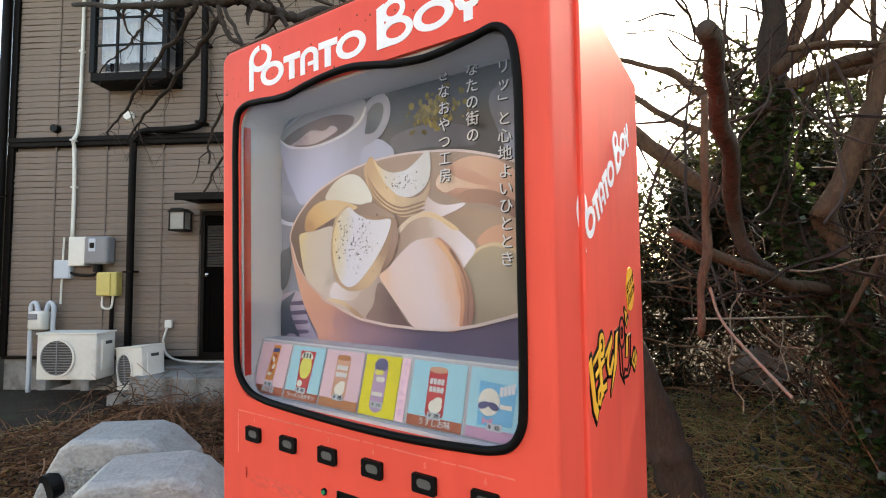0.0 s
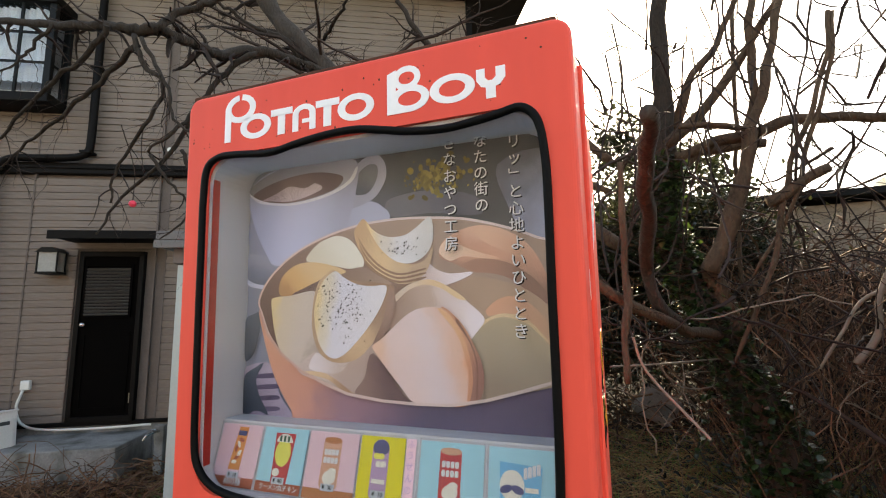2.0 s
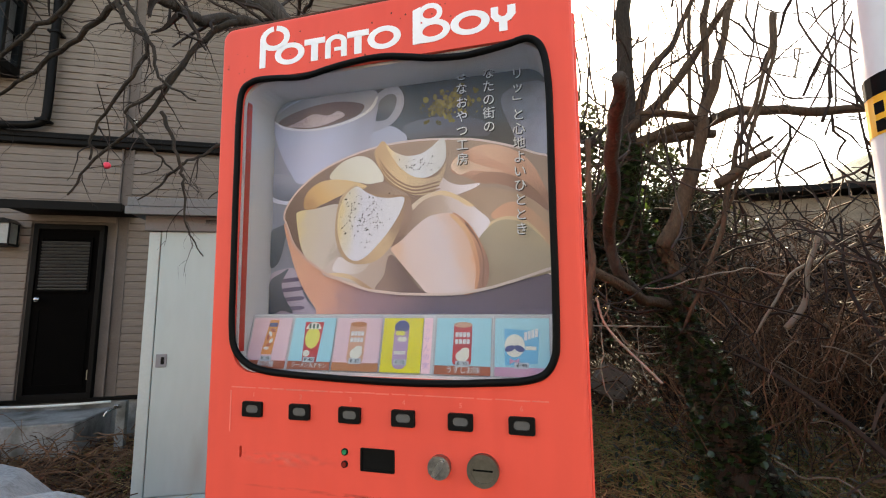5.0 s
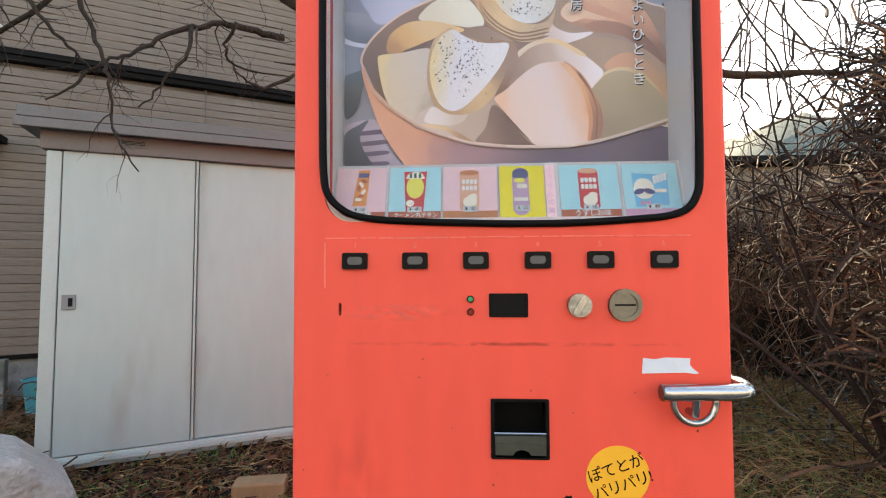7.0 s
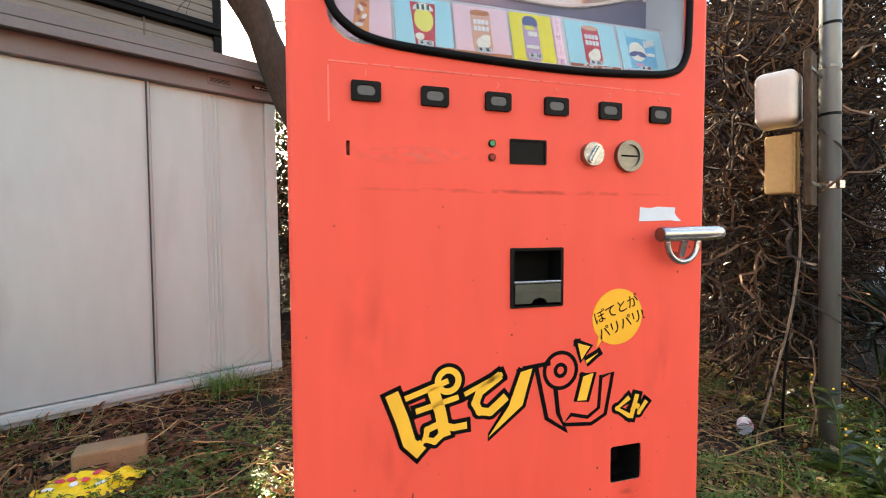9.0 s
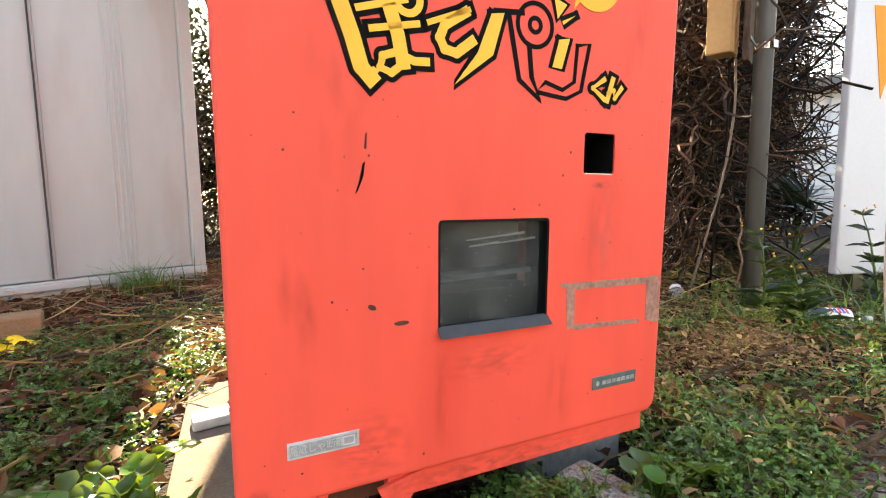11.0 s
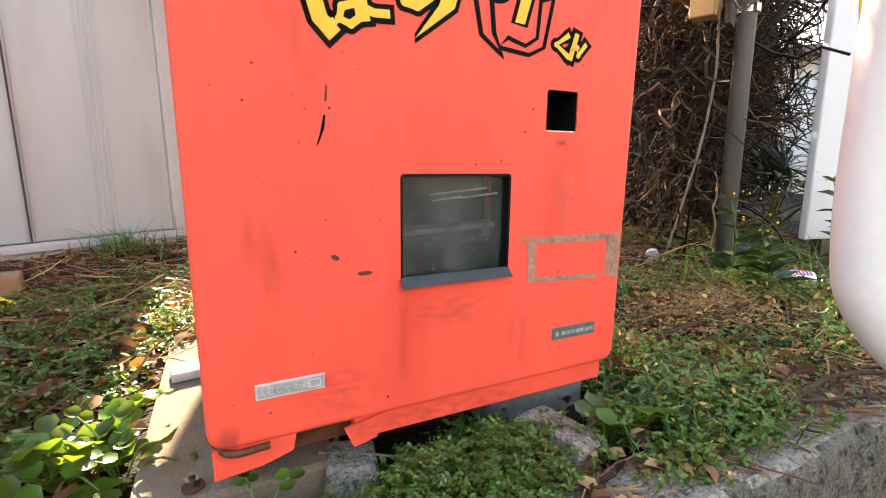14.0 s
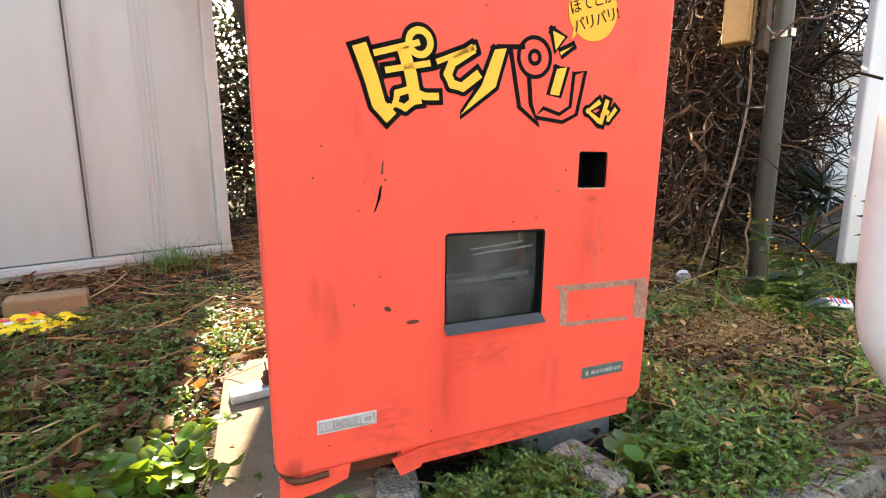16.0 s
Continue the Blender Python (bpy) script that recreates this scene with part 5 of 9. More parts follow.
    flat("chip_top", [(0.32, 1.643), (0.338, 1.625), (0.365, 1.613), (0.395, 1.614), (0.416, 1.625), (0.432, 1.637), (0.443, 1.642), (0.448, 1.625), (0.446, 1.597), (0.431, 1.576), (0.404, 1.565), (0.375, 1.572), (0.35, 1.593), (0.333, 1.617)], [(0.0, (216, 192, 140)), (0.25, (204, 196, 184)), (0.6, (206, 206, 208)), (1.0, (196, 194, 190))], (0.325, 1.61, 0.44, 1.60), 0.12)
    specks(34, 0.398, 1.592, 0.028, 0.012, (0.35, 0.435, 1.572, 1.612), 15, 0.0925)
    flat("chip", [(0.195, 1.58), (0.213, 1.605), (0.238, 1.618), (0.263, 1.622), (0.287, 1.614), (0.304, 1.596), (0.316, 1.575), (0.312, 1.562), (0.287, 1.561), (0.238, 1.572)], [(198, 190, 168), (210, 206, 192)], (0.22, 1.57, 0.27, 1.615), 0.15)
    flat("chip_shade", [(0.25, 1.563), (0.287, 1.561), (0.314, 1.563), (0.34, 1.55), (0.37, 1.53), (0.30, 1.535), (0.262, 1.553)], [(136, 110, 92), (158, 132, 112)], (0.27, 1.55, 0.35, 1.54))
    flat("chip", [(0.137, 1.519), (0.136, 1.541), (0.148, 1.559), (0.174, 1.574), (0.207, 1.577), (0.244, 1.571), (0.281, 1.556), (0.238, 1.546), (0.22, 1.531), (0.188, 1.522), (0.162, 1.516)], [(172, 130, 84), (202, 160, 102), (204, 172, 124)], (0.15, 1.52, 0.2, 1.575), 0.2)
    flat("chip_shade", [(0.165, 1.517), (0.194, 1.531), (0.22, 1.541), (0.238, 1.547), (0.232, 1.51)], [(110, 88, 78), (136, 114, 100)], (0.2, 1.53, 0.22, 1.51))
    flat("chip", [(0.118, 1.501), (0.125, 1.514), (0.162, 1.517), (0.22, 1.522), (0.235, 1.47), (0.229, 1.42), (0.215, 1.389), (0.19, 1.38), (0.151, 1.406), (0.13, 1.439)], [(0.0, (206, 184, 132)), (0.18, (192, 176, 152)), (0.6, (188, 174, 160)), (1.0, (164, 148, 134))], (0.118, 1.46, 0.235, 1.43), 0.16, 0.14)
    flat("chip", [(0.181, 1.381), (0.214, 1.414), (0.239, 1.405), (0.263, 1.401), (0.309, 1.421), (0.343, 1.432), (0.354, 1.394), (0.396, 1.349), (0.416, 1.336), (0.353, 1.338), (0.286, 1.347), (0.239, 1.361)], [(186, 168, 158), (172, 150, 136), (146, 122, 110)], (0.21, 1.39, 0.37, 1.36), 0.15)
    flat("chip_light", [(0.205, 1.387), (0.219, 1.413), (0.246, 1.406), (0.286, 1.403), (0.269, 1.381), (0.233, 1.38)], [(204, 194, 194), (182, 164, 154)], (0.21, 1.39, 0.28, 1.39), 0.15)
    flat("chip_rim", [(0.19, 1.379), (0.227, 1.381), (0.257, 1.371), (0.286, 1.353), (0.298, 1.345), (0.275, 1.350), (0.245, 1.368)], [(206, 178, 140), (160, 126, 98)], (0.2, 1.38, 0.29, 1.35))
    flat("chip_shade", [(0.335, 1.415), (0.391, 1.349), (0.408, 1.337), (0.353, 1.338), (0.30, 1.346), (0.318, 1.373)], [(134, 108, 98), (104, 82, 78)], (0.31, 1.36, 0.37, 1.37))
    flat("chip_edge", [(0.22, 1.533), (0.238, 1.553), (0.257, 1.56), (0.287, 1.541), (0.370, 1.530), (0.369, 1.499), (0.353, 1.459), (0.330, 1.427), (0.300, 1.403), (0.257, 1.398), (0.227, 1.414), (0.212, 1.45), (0.211, 1.491)], [(170, 140, 108), (188, 158, 122), (150, 120, 96)], (0.26, 1.40, 0.36, 1.46), 0.3)
    flat("chip_face", [(0.224, 1.527), (0.241, 1.549), (0.26, 1.558), (0.277, 1.546), (0.304, 1.533), (0.333, 1.529), (0.361, 1.528), (0.353, 1.499), (0.33, 1.464), (0.30, 1.431), (0.275, 1.41), (0.253, 1.405), (0.233, 1.419), (0.219, 1.45), (0.215, 1.491)], [(0.0, (206, 184, 134)), (0.16, (200, 190, 168)), (0.38, (198, 196, 204)), (1.0, (204, 202, 206))], (0.215, 1.49, 0.35, 1.47), 0.10, 0.10)
    specks(130, 0.270, 1.492, 0.030, 0.026, (0.222, 0.338, 1.412, 1.545), 5, 0.0925)
    flat("chip_shade", [(0.334, 1.429), (0.354, 1.47), (0.368, 1.525), (0.379, 1.501), (0.37, 1.47), (0.354, 1.443)], [(126, 98, 84), (150, 120, 102)], (0.34, 1.43, 0.37, 1.5))
    flat("chip_stack", [(0.459, 1.488), (0.49, 1.47), (0.513, 1.434), (0.527, 1.399), (0.528, 1.365), (0.515, 1.343), (0.475, 1.337), (0.50, 1.39)], [(186, 134, 102), (166, 118, 92), (146, 106, 90)], (0.49, 1.41, 0.525, 1.40), 0.25)
    flat("stack_line", [(0.488, 1.470), (0.509, 1.436), (0.520, 1.400), (0.518, 1.352), (0.515, 1.352), (0.517, 1.400), (0.506, 1.436), (0.486, 1.466)], [(128, 92, 76)], (0.5, 1.4, 0.52, 1.4))
    flat("chip_face", [(0.334, 1.427), (0.354, 1.441), (0.387, 1.47), (0.414, 1.487), (0.444, 1.491), (0.469, 1.484), (0.493, 1.452), (0.506, 1.416), (0.51, 1.381), (0.506, 1.355), (0.499, 1.338), (0.456, 1.336), (0.411, 1.338), (0.391, 1.356), (0.359, 1.392), (0.343, 1.412)], [(0.0, (206, 168, 142)), (0.22, (204, 180, 172)), (0.6, (202, 184, 182)), (0.85, (202, 166, 146)), (1.0, (204, 150, 112))], (0.345, 1.405, 0.50, 1.45), 0.14, 0.18)
    flat("chip_rim", [(0.454, 1.488), (0.474, 1.479), (0.495, 1.447), (0.507, 1.412), (0.511, 1.377), (0.506, 1.347), (0.501, 1.346), (0.504, 1.381), (0.498, 1.416), (0.484, 1.452)], [(206, 160, 118), (188, 132, 98)], (0.46, 1.48, 0.5, 1.36), 0.25)
    low = [(0.091, 1.487), (0.11, 1.444), (0.144, 1.408), (0.19, 1.378), (0.239, 1.358), (0.286, 1.343), (0.353, 1.335), (0.416, 1.333), (0.475, 1.334), (0.531, 1.344), (0.585, 1.359), (0.645, 1.378)]
    flat("bowl_lip", low + [(x + (0.385 - x) * 0.008, z + 0.0048) for x, z in low[::-1]], [(192, 152, 132), (196, 174, 164), (186, 168, 160)], (0.09, 1.45, 0.6, 1.36), 0.15, 0.04, False)
    for col, x, z0, dz in (("「パリッ」と心地よいひととき", 0.591, 1.802, 0.0270), ("あなたの街の", 0.536, 1.783, 0.0266), ("小さなおやつ工房", 0.483, 1.788, 0.0281)):
        for i, ch in enumerate(col):
            z = z0 - dz * i
            if z > 1.765:
                continue
            turn = 90 if ch in "「」" else 0
            lettering("character_shadow", ch, 0.0245, pose(x + 0.0018, 0.0863, z - 0.0018, 0, turn, 0), BLACK_INK, base)
            lettering("character", ch, 0.0245, pose(x, 0.0852, z, 0, turn, 0), WHITE_INK, base)
    return base


def build_cards():
    sh = part("card_shelf", box(0.047, 0.648, 0.03, 0.104, 1.190, 1.196), LINER, machine, "pale grey shelf")
    back = prism([(0.047, 0.0), (0.648, 0.0), (0.648, 0.108), (0.047, 0.108)], 0.0015, 0.003)
    card_m = pose(0, 0.026, 1.194, -16, 0, 0)
    back.transform(card_m)
    part("card_rack", back, LINER, machine, "pale slanted card rack")
    part("rack_ledge", box(0.047, 0.648, 0.058, 0.104, 1.294, 1.298), LINER, machine)
    tone = lambda n, c: material(n, tuple(min(0.9, 1.28 * v) for v in c), 0.35, vary=0.08, scale=40, fine=300, bump=0)
    pink, cyan, yel, brick = tone("pink card", (0.72, 0.48, 0.54)), tone("cyan card", (0.30, 0.60, 0.72)), tone("yellow card", (0.82, 0.62, 0.03)), tone("brick red strip", (0.36, 0.09, 0.05))
    brown, red, tan, violet, blue = tone("brown strip", (0.42, 0.16, 0.07)), tone("red can", (0.5, 0.05, 0.06)), tone("tan can", (0.60, 0.32, 0.22)), tone("violet can", (0.42, 0.28, 0.44)), tone("blue bag", (0.12, 0.42, 0.66))
    cream, lemon, orange, navy, mauve = tone("cream print", (0.75, 0.68, 0.6)), tone("lemon print", (0.8, 0.66, 0.12)), tone("orange print", (0.65, 0.25, 0.08)), tone("navy print", (0.07, 0.08, 0.2)), tone("mauve strip", (0.52, 0.28, 0.42))

    def bit(name, pts, mat, parent, layer):
        bm = prism(pts, -0.0006 - 0.0005 * layer, -0.0004 - 0.0005 * layer + 0.0004)
        bm.transform(card_m)
        return part(name, bm, mat, parent)
    rect = lambda a, b, c, d: [(a, c), (b, c), (b, d), (a, d)]
    specs = [(0.056, 0.143, pink, brick, "柿の種", WHITE_INK, "10"), (0.149, 0.238, cyan, brick, "ラーメン丸チキン", WHITE_INK, "40"), (0.242, 0.334, pink, brown, "", brown, "30"),
             (0.338, 0.414, yel, yel, "", None, "10"), (0.440, 0.538, cyan, brick, "うすしお味", WHITE_INK, "30"), (0.545, 0.636, cyan, mauve, "", None, "40")]
    for i, (a, b, ground, strip, words, ink, price) in enumerate(specs):
        c = bit("price_card", rect(a, b, 0.004, 0.102), ground, machine, 0)
        tagged(c, ("pale pink", "light blue", "pale pink", "yellow", "light blue", "light blue")[i] + " product card with a printed snack pack")
        sleeve = bit("clear_sleeve", rect(a - 0.002, b + 0.002, 0.001, 0.106), WINDOW_GLASS, c, 7)
        sleeve.visible_shadow = False
        mid = (a + b) / 2
        if strip is not ground:
            bit("strip", rect(a, b, 0.004, 0.019), strip, c, 1)
        if words:
            lettering("words", words, 0.0125 if len(words) < 6 else 0.0098, card_m @ pose(mid + 0.002, -0.0024, 0.0115), ink, c, spacing=0.92)
        if i == 0:
            bit("packet", [(mid - 0.014, 0.03), (mid + 0.010, 0.03), (mid + 0.014, 0.098), (mid - 0.006, 0.098)], orange, c, 1)
            bit("packet_band", rect(mid - 0.006, mid + 0.012, 0.084, 0.092), navy, c, 2)
            for j in range(6):
                bit("packet_mark", ellipse(mid - 0.004 + 0.004 * (j % 3), 0.042 + 0.007 * j, 0.006, 0.003, 30 * j, 10), brick if j % 2 else cream, c, 2)
        elif i == 1:
            bit("cup", [(mid - 0.015, 0.018), (mid + 0.015, 0.018), (mid + 0.02, 0.094), (mid - 0.02, 0.094)], red, c, 1)
            bit("cup_oval", ellipse(mid, 0.064, 0.015, 0.021), lemon, c, 2)
            bit("cup_cap", ellipse(mid, 0.080, 0.016, 0.013, 0, 20, 0, 180), cream, c, 3)
            for j in range(3):
                bit("cap_stripe", rect(mid - 0.010 + j * 0.008, mid - 0.006 + j * 0.008, 0.081, 0.090), EVER_INK, c, 4)
            bit("cup_mark", ellipse(mid - 0.008, 0.034, 0.007, 0.006), cream, c, 2)
        elif i in (2, 4):
            can = tan if i == 2 else red
            bit("can", rounded(mid - 0.0175, mid + 0.0155, 0.02, 0.094, 0.006, 3), can, c, 1)
            bit("can_lid", ellipse(mid - 0.001, 0.090, 0.0165, 0.005), tan if i == 4 else brown, c, 2)
            for j, z in enumerate((0.068, 0.056)):
                for h in range(4):
                    bit("can_mark", rounded(mid - 0.014 + h * 0.0068, mid - 0.0085 + h * 0.0068, z, z + 0.009, 0.002, 2), WHITE_INK, c, 3)
            bit("can_picture", ellipse(mid, 0.036, 0.012, 0.010, 15), cream, c, 2)
            bit("can_picture", ellipse(mid + 0.004, 0.044, 0.008, 0.006, 15), cream, c, 3)
        elif i == 3:
            bit("tube_pack", rounded(mid - 0.016, mid + 0.012, 0.01, 0.098, 0.013, 4), violet, c, 1)
            bit("tube_top", ellipse(mid - 0.002, 0.086, 0.0138, 0.011), navy, c, 2)
            for j in range(4):
                bit("tube_mark", ellipse(mid - 0.008 + 0.004 * j, 0.074 - 0.011 * (j % 2), 0.005, 0.0045), cream if j % 2 else lemon, c, 3)
            bit("tube_label", rect(mid - 0.013, mid + 0.009, 0.036, 0.042), cream, c, 2)
            side = bit("side_card", rect(0.416, 0.432, 0.004, 0.102), pink, c, 0)
            for j, ch in enumerate("ふうせんの実"):
                lettering("character", ch, 0.0125, card_m @ pose(0.424, -0.0016, 0.094 - 0.0155 * j), violet, side)
        else:
            bit("bag", [(mid - 0.028, 0.022), (mid + 0.026, 0.026), (mid + 0.030, 0.088), (mid - 0.030, 0.092)], blue, c, 1)
            bit("bag_fold", [(mid - 0.030, 0.084), (mid + 0.030, 0.080), (mid + 0.030, 0.088), (mid - 0.030, 0.092)], cyan, c, 2)
            bit("bag_oval", ellipse(mid - 0.012, 0.055, 0.017, 0.019), cream, c, 2)
            for s in (-1, 1):
                bit("bag_curl", ellipse(mid - 0.012 + s * 0.008, 0.050, 0.009, 0.005, -20 * s, 16), navy, c, 3)
            bit("bag_bow", [(mid - 0.020, 0.034), (mid - 0.012, 0.030), (mid - 0.004, 0.034), (mid - 0.004, 0.024), (mid - 0.012, 0.028), (mid - 0.020, 0.024)], mauve, c, 3)
            for h in range(4):
                bit("bag_mark", rounded(mid + 0.004 + h * 0.006, mid + 0.009 + h * 0.006, 0.064 + h * 0.002, 0.078 + h * 0.002, 0.001, 1), WHITE_INK, c, 3)
            bit("bag_mark", rect(mid + 0.006, mid + 0.024, 0.048, 0.054), cream, c, 3)
        tag = bit("price_tag", rect(mid - 0.012, mid + 0.012, 0.017, 0.027), PAPER, c, 4)
        lettering("price", "¥  " + price, 0.0085, card_m @ pose(mid, -0.0034, 0.022), BLACK_INK, tag)


EVER_INK = material("dark green print", (0.04, 0.12, 0.08), 0.5, vary=0.1, bump=0)
build_poster()
build_cards()


# ---- stains on the door of the machine ----
def soft_stain(colour, cx, cz, rx, rz, strength):
    """A thin film of grime with ragged, fading edges."""
    m = bpy.data.materials.new("grime film")
    m.use_nodes = True
    n, l = m.node_tree.nodes, m.node_tree.links
    b = n["Principled BSDF"]
    b.inputs["Base Color"].default_value = (*colour, 1)
    b.inputs["Roughness"].default_value = 0.65
    co, mp, ln = n.new("ShaderNodeTexCoord"), n.new("ShaderNodeMapping"), n.new("ShaderNodeVectorMath")
    mp.inputs["Location"].default_value = (-cx / rx, 0, -cz / rz)
    mp.inputs["Scale"].default_value = (1 / rx, 0, 1 / rz)
    ln.operation = 'LENGTH'
    l.new(co.outputs["Object"], mp.inputs[0])
    l.new(mp.outputs[0], ln.inputs[0])
    fade, nz, grain, mu = n.new("ShaderNodeMapRange"), n.new("ShaderNodeTexNoise"), n.new("ShaderNodeMapRange"), n.new("ShaderNodeMath")
    fade.inputs["From Min"].default_value, fade.inputs["From Max"].default_value = 1.0, 0.1
    fade.inputs["To Max"].default_value = 0.35 * strength
    l.new(ln.outputs["Value"], fade.inputs[0])
    nz.inputs["Scale"].default_value, nz.inputs["Detail"].default_value = 38, 6
    wide = n.new("ShaderNodeMapping")
    wide.inputs["Scale"].default_value = (1, 1, 0.3 if rz > rx else 2.5)
    l.new(co.outputs["Object"], wide.inputs[0])
    l.new(wide.outputs[0], nz.inputs["Vector"])
    grain.inputs["From Min"].default_value, grain.inputs["From Max"].default_value = 0.4, 0.66
    l.new(nz.outputs["Fac"], grain.inputs[0])
    mu.operation = 'MULTIPLY'
    l.new(fade.outputs[0], mu.inputs[0])
    l.new(grain.outputs[0], mu.inputs[1])
    tr, mx = n.new("ShaderNodeBsdfTransparent"), n.new("ShaderNodeMixShader")
    l.new(mu.outputs[0], mx.inputs[0])
    l.new(tr.outputs[0], mx.inputs[1])
    l.new(b.outputs[0], mx.inputs[2])
    l.new(mx.outputs[0], n["Material Output"].inputs[0])
    return m


DARK_RED, RUSTY, CHALK = (0.33, 0.03, 0.02), (0.13, 0.03, 0.015), (0.80, 0.22, 0.17)
for i, (tone_, cx, cz, rx, rz, strength) in enumerate((
        (DARK_RED, 0.083, 0.335, 0.016, 0.07, 0.55), (DARK_RED, 0.060, 0.36, 0.012, 0.05, 0.4), (DARK_RED, 0.47, 0.17, 0.03, 0.09, 0.3), (DARK_RED, 0.262, 0.19, 0.012, 0.10, 0.35),
        (DARK_RED, 0.34, 0.235, 0.10, 0.035, 0.3), (CHALK, 0.545, 0.41, 0.03, 0.10, 0.5), (DARK_RED, 0.33, 0.072, 0.32, 0.022, 0.5), (RUSTY, 0.022, 0.095, 0.024, 0.028, 0.9), (DARK_RED, 0.16, 0.14, 0.07, 0.06, 0.35),
        (DARK_RED, 0.13, 0.60, 0.05, 0.13, 0.22), (CHALK, 0.17, 1.045, 0.11, 0.016, 0.6), (DARK_RED, 0.34, 0.995, 0.29, 0.004, 0.8), (DARK_RED, 0.10, 0.80, 0.07, 0.10, 0.22), (DARK_RED, 0.60, 0.72, 0.04, 0.12, 0.22), (RUSTY, 0.537, 0.489, 0.028, 0.006, 0.8))):
    y = -0.0016 - 0.00003 * i
    part("grime_film", prism(ellipse(cx, cz, rx, rz, 0, 24), y, y + 0.00001), soft_stain(tone_, cx, cz, rx, rz, strength), machine)


# limbs of the trees: radius or radii and line
BOUGHS = [
    (0.06, 0.035, [(-1.19, 2.15, 3.32), (-1.27, 1.91, 3.3), (-1.46, 1.67, 3.31), (-1.52, 1.43, 3.16), (-1.49, 1.19, 3.09), (-1.45, 0.95, 3.02)]),
    (0.045, 0.02, [(-1.45, 0.95, 3.02), (-1.57, 0.91, 3.02), (-1.7, 0.87, 3.05), (-2.14, 0.83, 3.15), (-2.46, 0.79, 3.23), (-3.17, 0.75, 3.45)]),
    (0.03, 0.02, [(-1.45, 0.95, 3.02), (-1.42, 1.03, 3.16), (-1.28, 1.12, 3.25), (-1.16, 1.2, 3.34)]),
    (0.022, 0.006, [(-1.53, 0.9, 2.93), (-1.79, 0.9, 2.77), (-2.09, 0.9, 2.62), (-2.39, 0.9, 2.51), (-2.66, 0.9, 2.37)]),
    (0.022, 0.006, [(-1.67, 0.85, 3.03), (-1.87, 0.84, 2.89), (-2.18, 0.82, 2.72), (-2.44, 0.81, 2.52), (-2.69, 0.8, 2.42)]),
    (0.02, 0.006, [(-1.55, 0.9, 2.98), (-1.46, 0.9, 2.8), (-1.32, 0.9, 2.64), (-1.42, 0.9, 2.45), (-1.62, 0.9, 2.23), (-1.62, 0.9, 2.08)]),
    (0.03, 0.008, [(-1.4, 1.6, 3.24), (-1.54, 1.5, 3.09), (-1.64, 1.4, 2.83), (-1.72, 1.3, 2.62), (-1.83, 1.2, 2.48)]),
    (0.022, 0.006, [(-1.59, 1.4, 2.88), (-1.8, 1.33, 2.49), (-2.1, 1.27, 2.24), (-2.17, 1.2, 1.99)]),
    (0.014, 0.004, [(-2.08, 0.8, 3.11), (-2.21, 0.77, 2.97), (-2.29, 0.73, 2.87), (-2.59, 0.7, 2.78)]),
    (0.03, 0.012, [(-1.42, 2.1, 3.46), (-1.48, 1.98, 3.59), (-1.7, 1.85, 3.67), (-1.8, 1.73, 3.76), (-1.95, 1.6, 3.85)]),
    (0.035, 0.02, [(-0.4, 2.3, 3.44), (-0.51, 2.25, 3.6), (-0.65, 2.2, 3.83)]),
    (0.02, 0.01, [(-1.21, 2.1, 3.6), (-1.0, 1.95, 3.63), (-0.81, 1.8, 3.65)]),
    (0.03, 0.008, [(-0.85, 2.0, 2.62), (-1.02, 1.86, 2.62), (-1.15, 1.72, 2.57), (-1.29, 1.58, 2.46), (-1.41, 1.44, 2.28), (-1.45, 1.3, 2.16)]),
    (0.016, 0.004, [(-1.53, 1.2, 2.44), (-1.45, 1.21, 2.28), (-1.39, 1.22, 2.12), (-1.36, 1.23, 2.01), (-1.35, 1.24, 1.8), (-1.24, 1.25, 1.61)]),
    (0.014, 0.006, [(-1.78, 1.2, 2.45), (-1.63, 1.25, 2.25), (-1.51, 1.3, 2.12)]),
    (0.018, 0.004, [(-0.79, 2.0, 2.38), (-0.94, 1.85, 2.25), (-1.02, 1.7, 2.29)]),
    (0.016, 0.004, [(-1.21, 1.6, 2.48), (-1.2, 1.53, 2.29), (-1.27, 1.47, 2.14), (-1.35, 1.4, 1.96)]),
    (0.012, 0.004, [(-1.45, 1.3, 2.16), (-1.56, 1.25, 2.03), (-1.64, 1.2, 1.93)]),
    (0.014, 0.004, [(-1.01, 1.7, 2.57), (-1.11, 1.77, 2.44), (-1.04, 1.83, 2.36), (-0.75, 1.9, 2.32)]),
    (0.016, 0.005, [(-1.51, 0.9, 2.95), (-1.31, 0.9, 2.67), (-1.21, 0.9, 2.45), (-0.99, 0.9, 2.3)]),
]
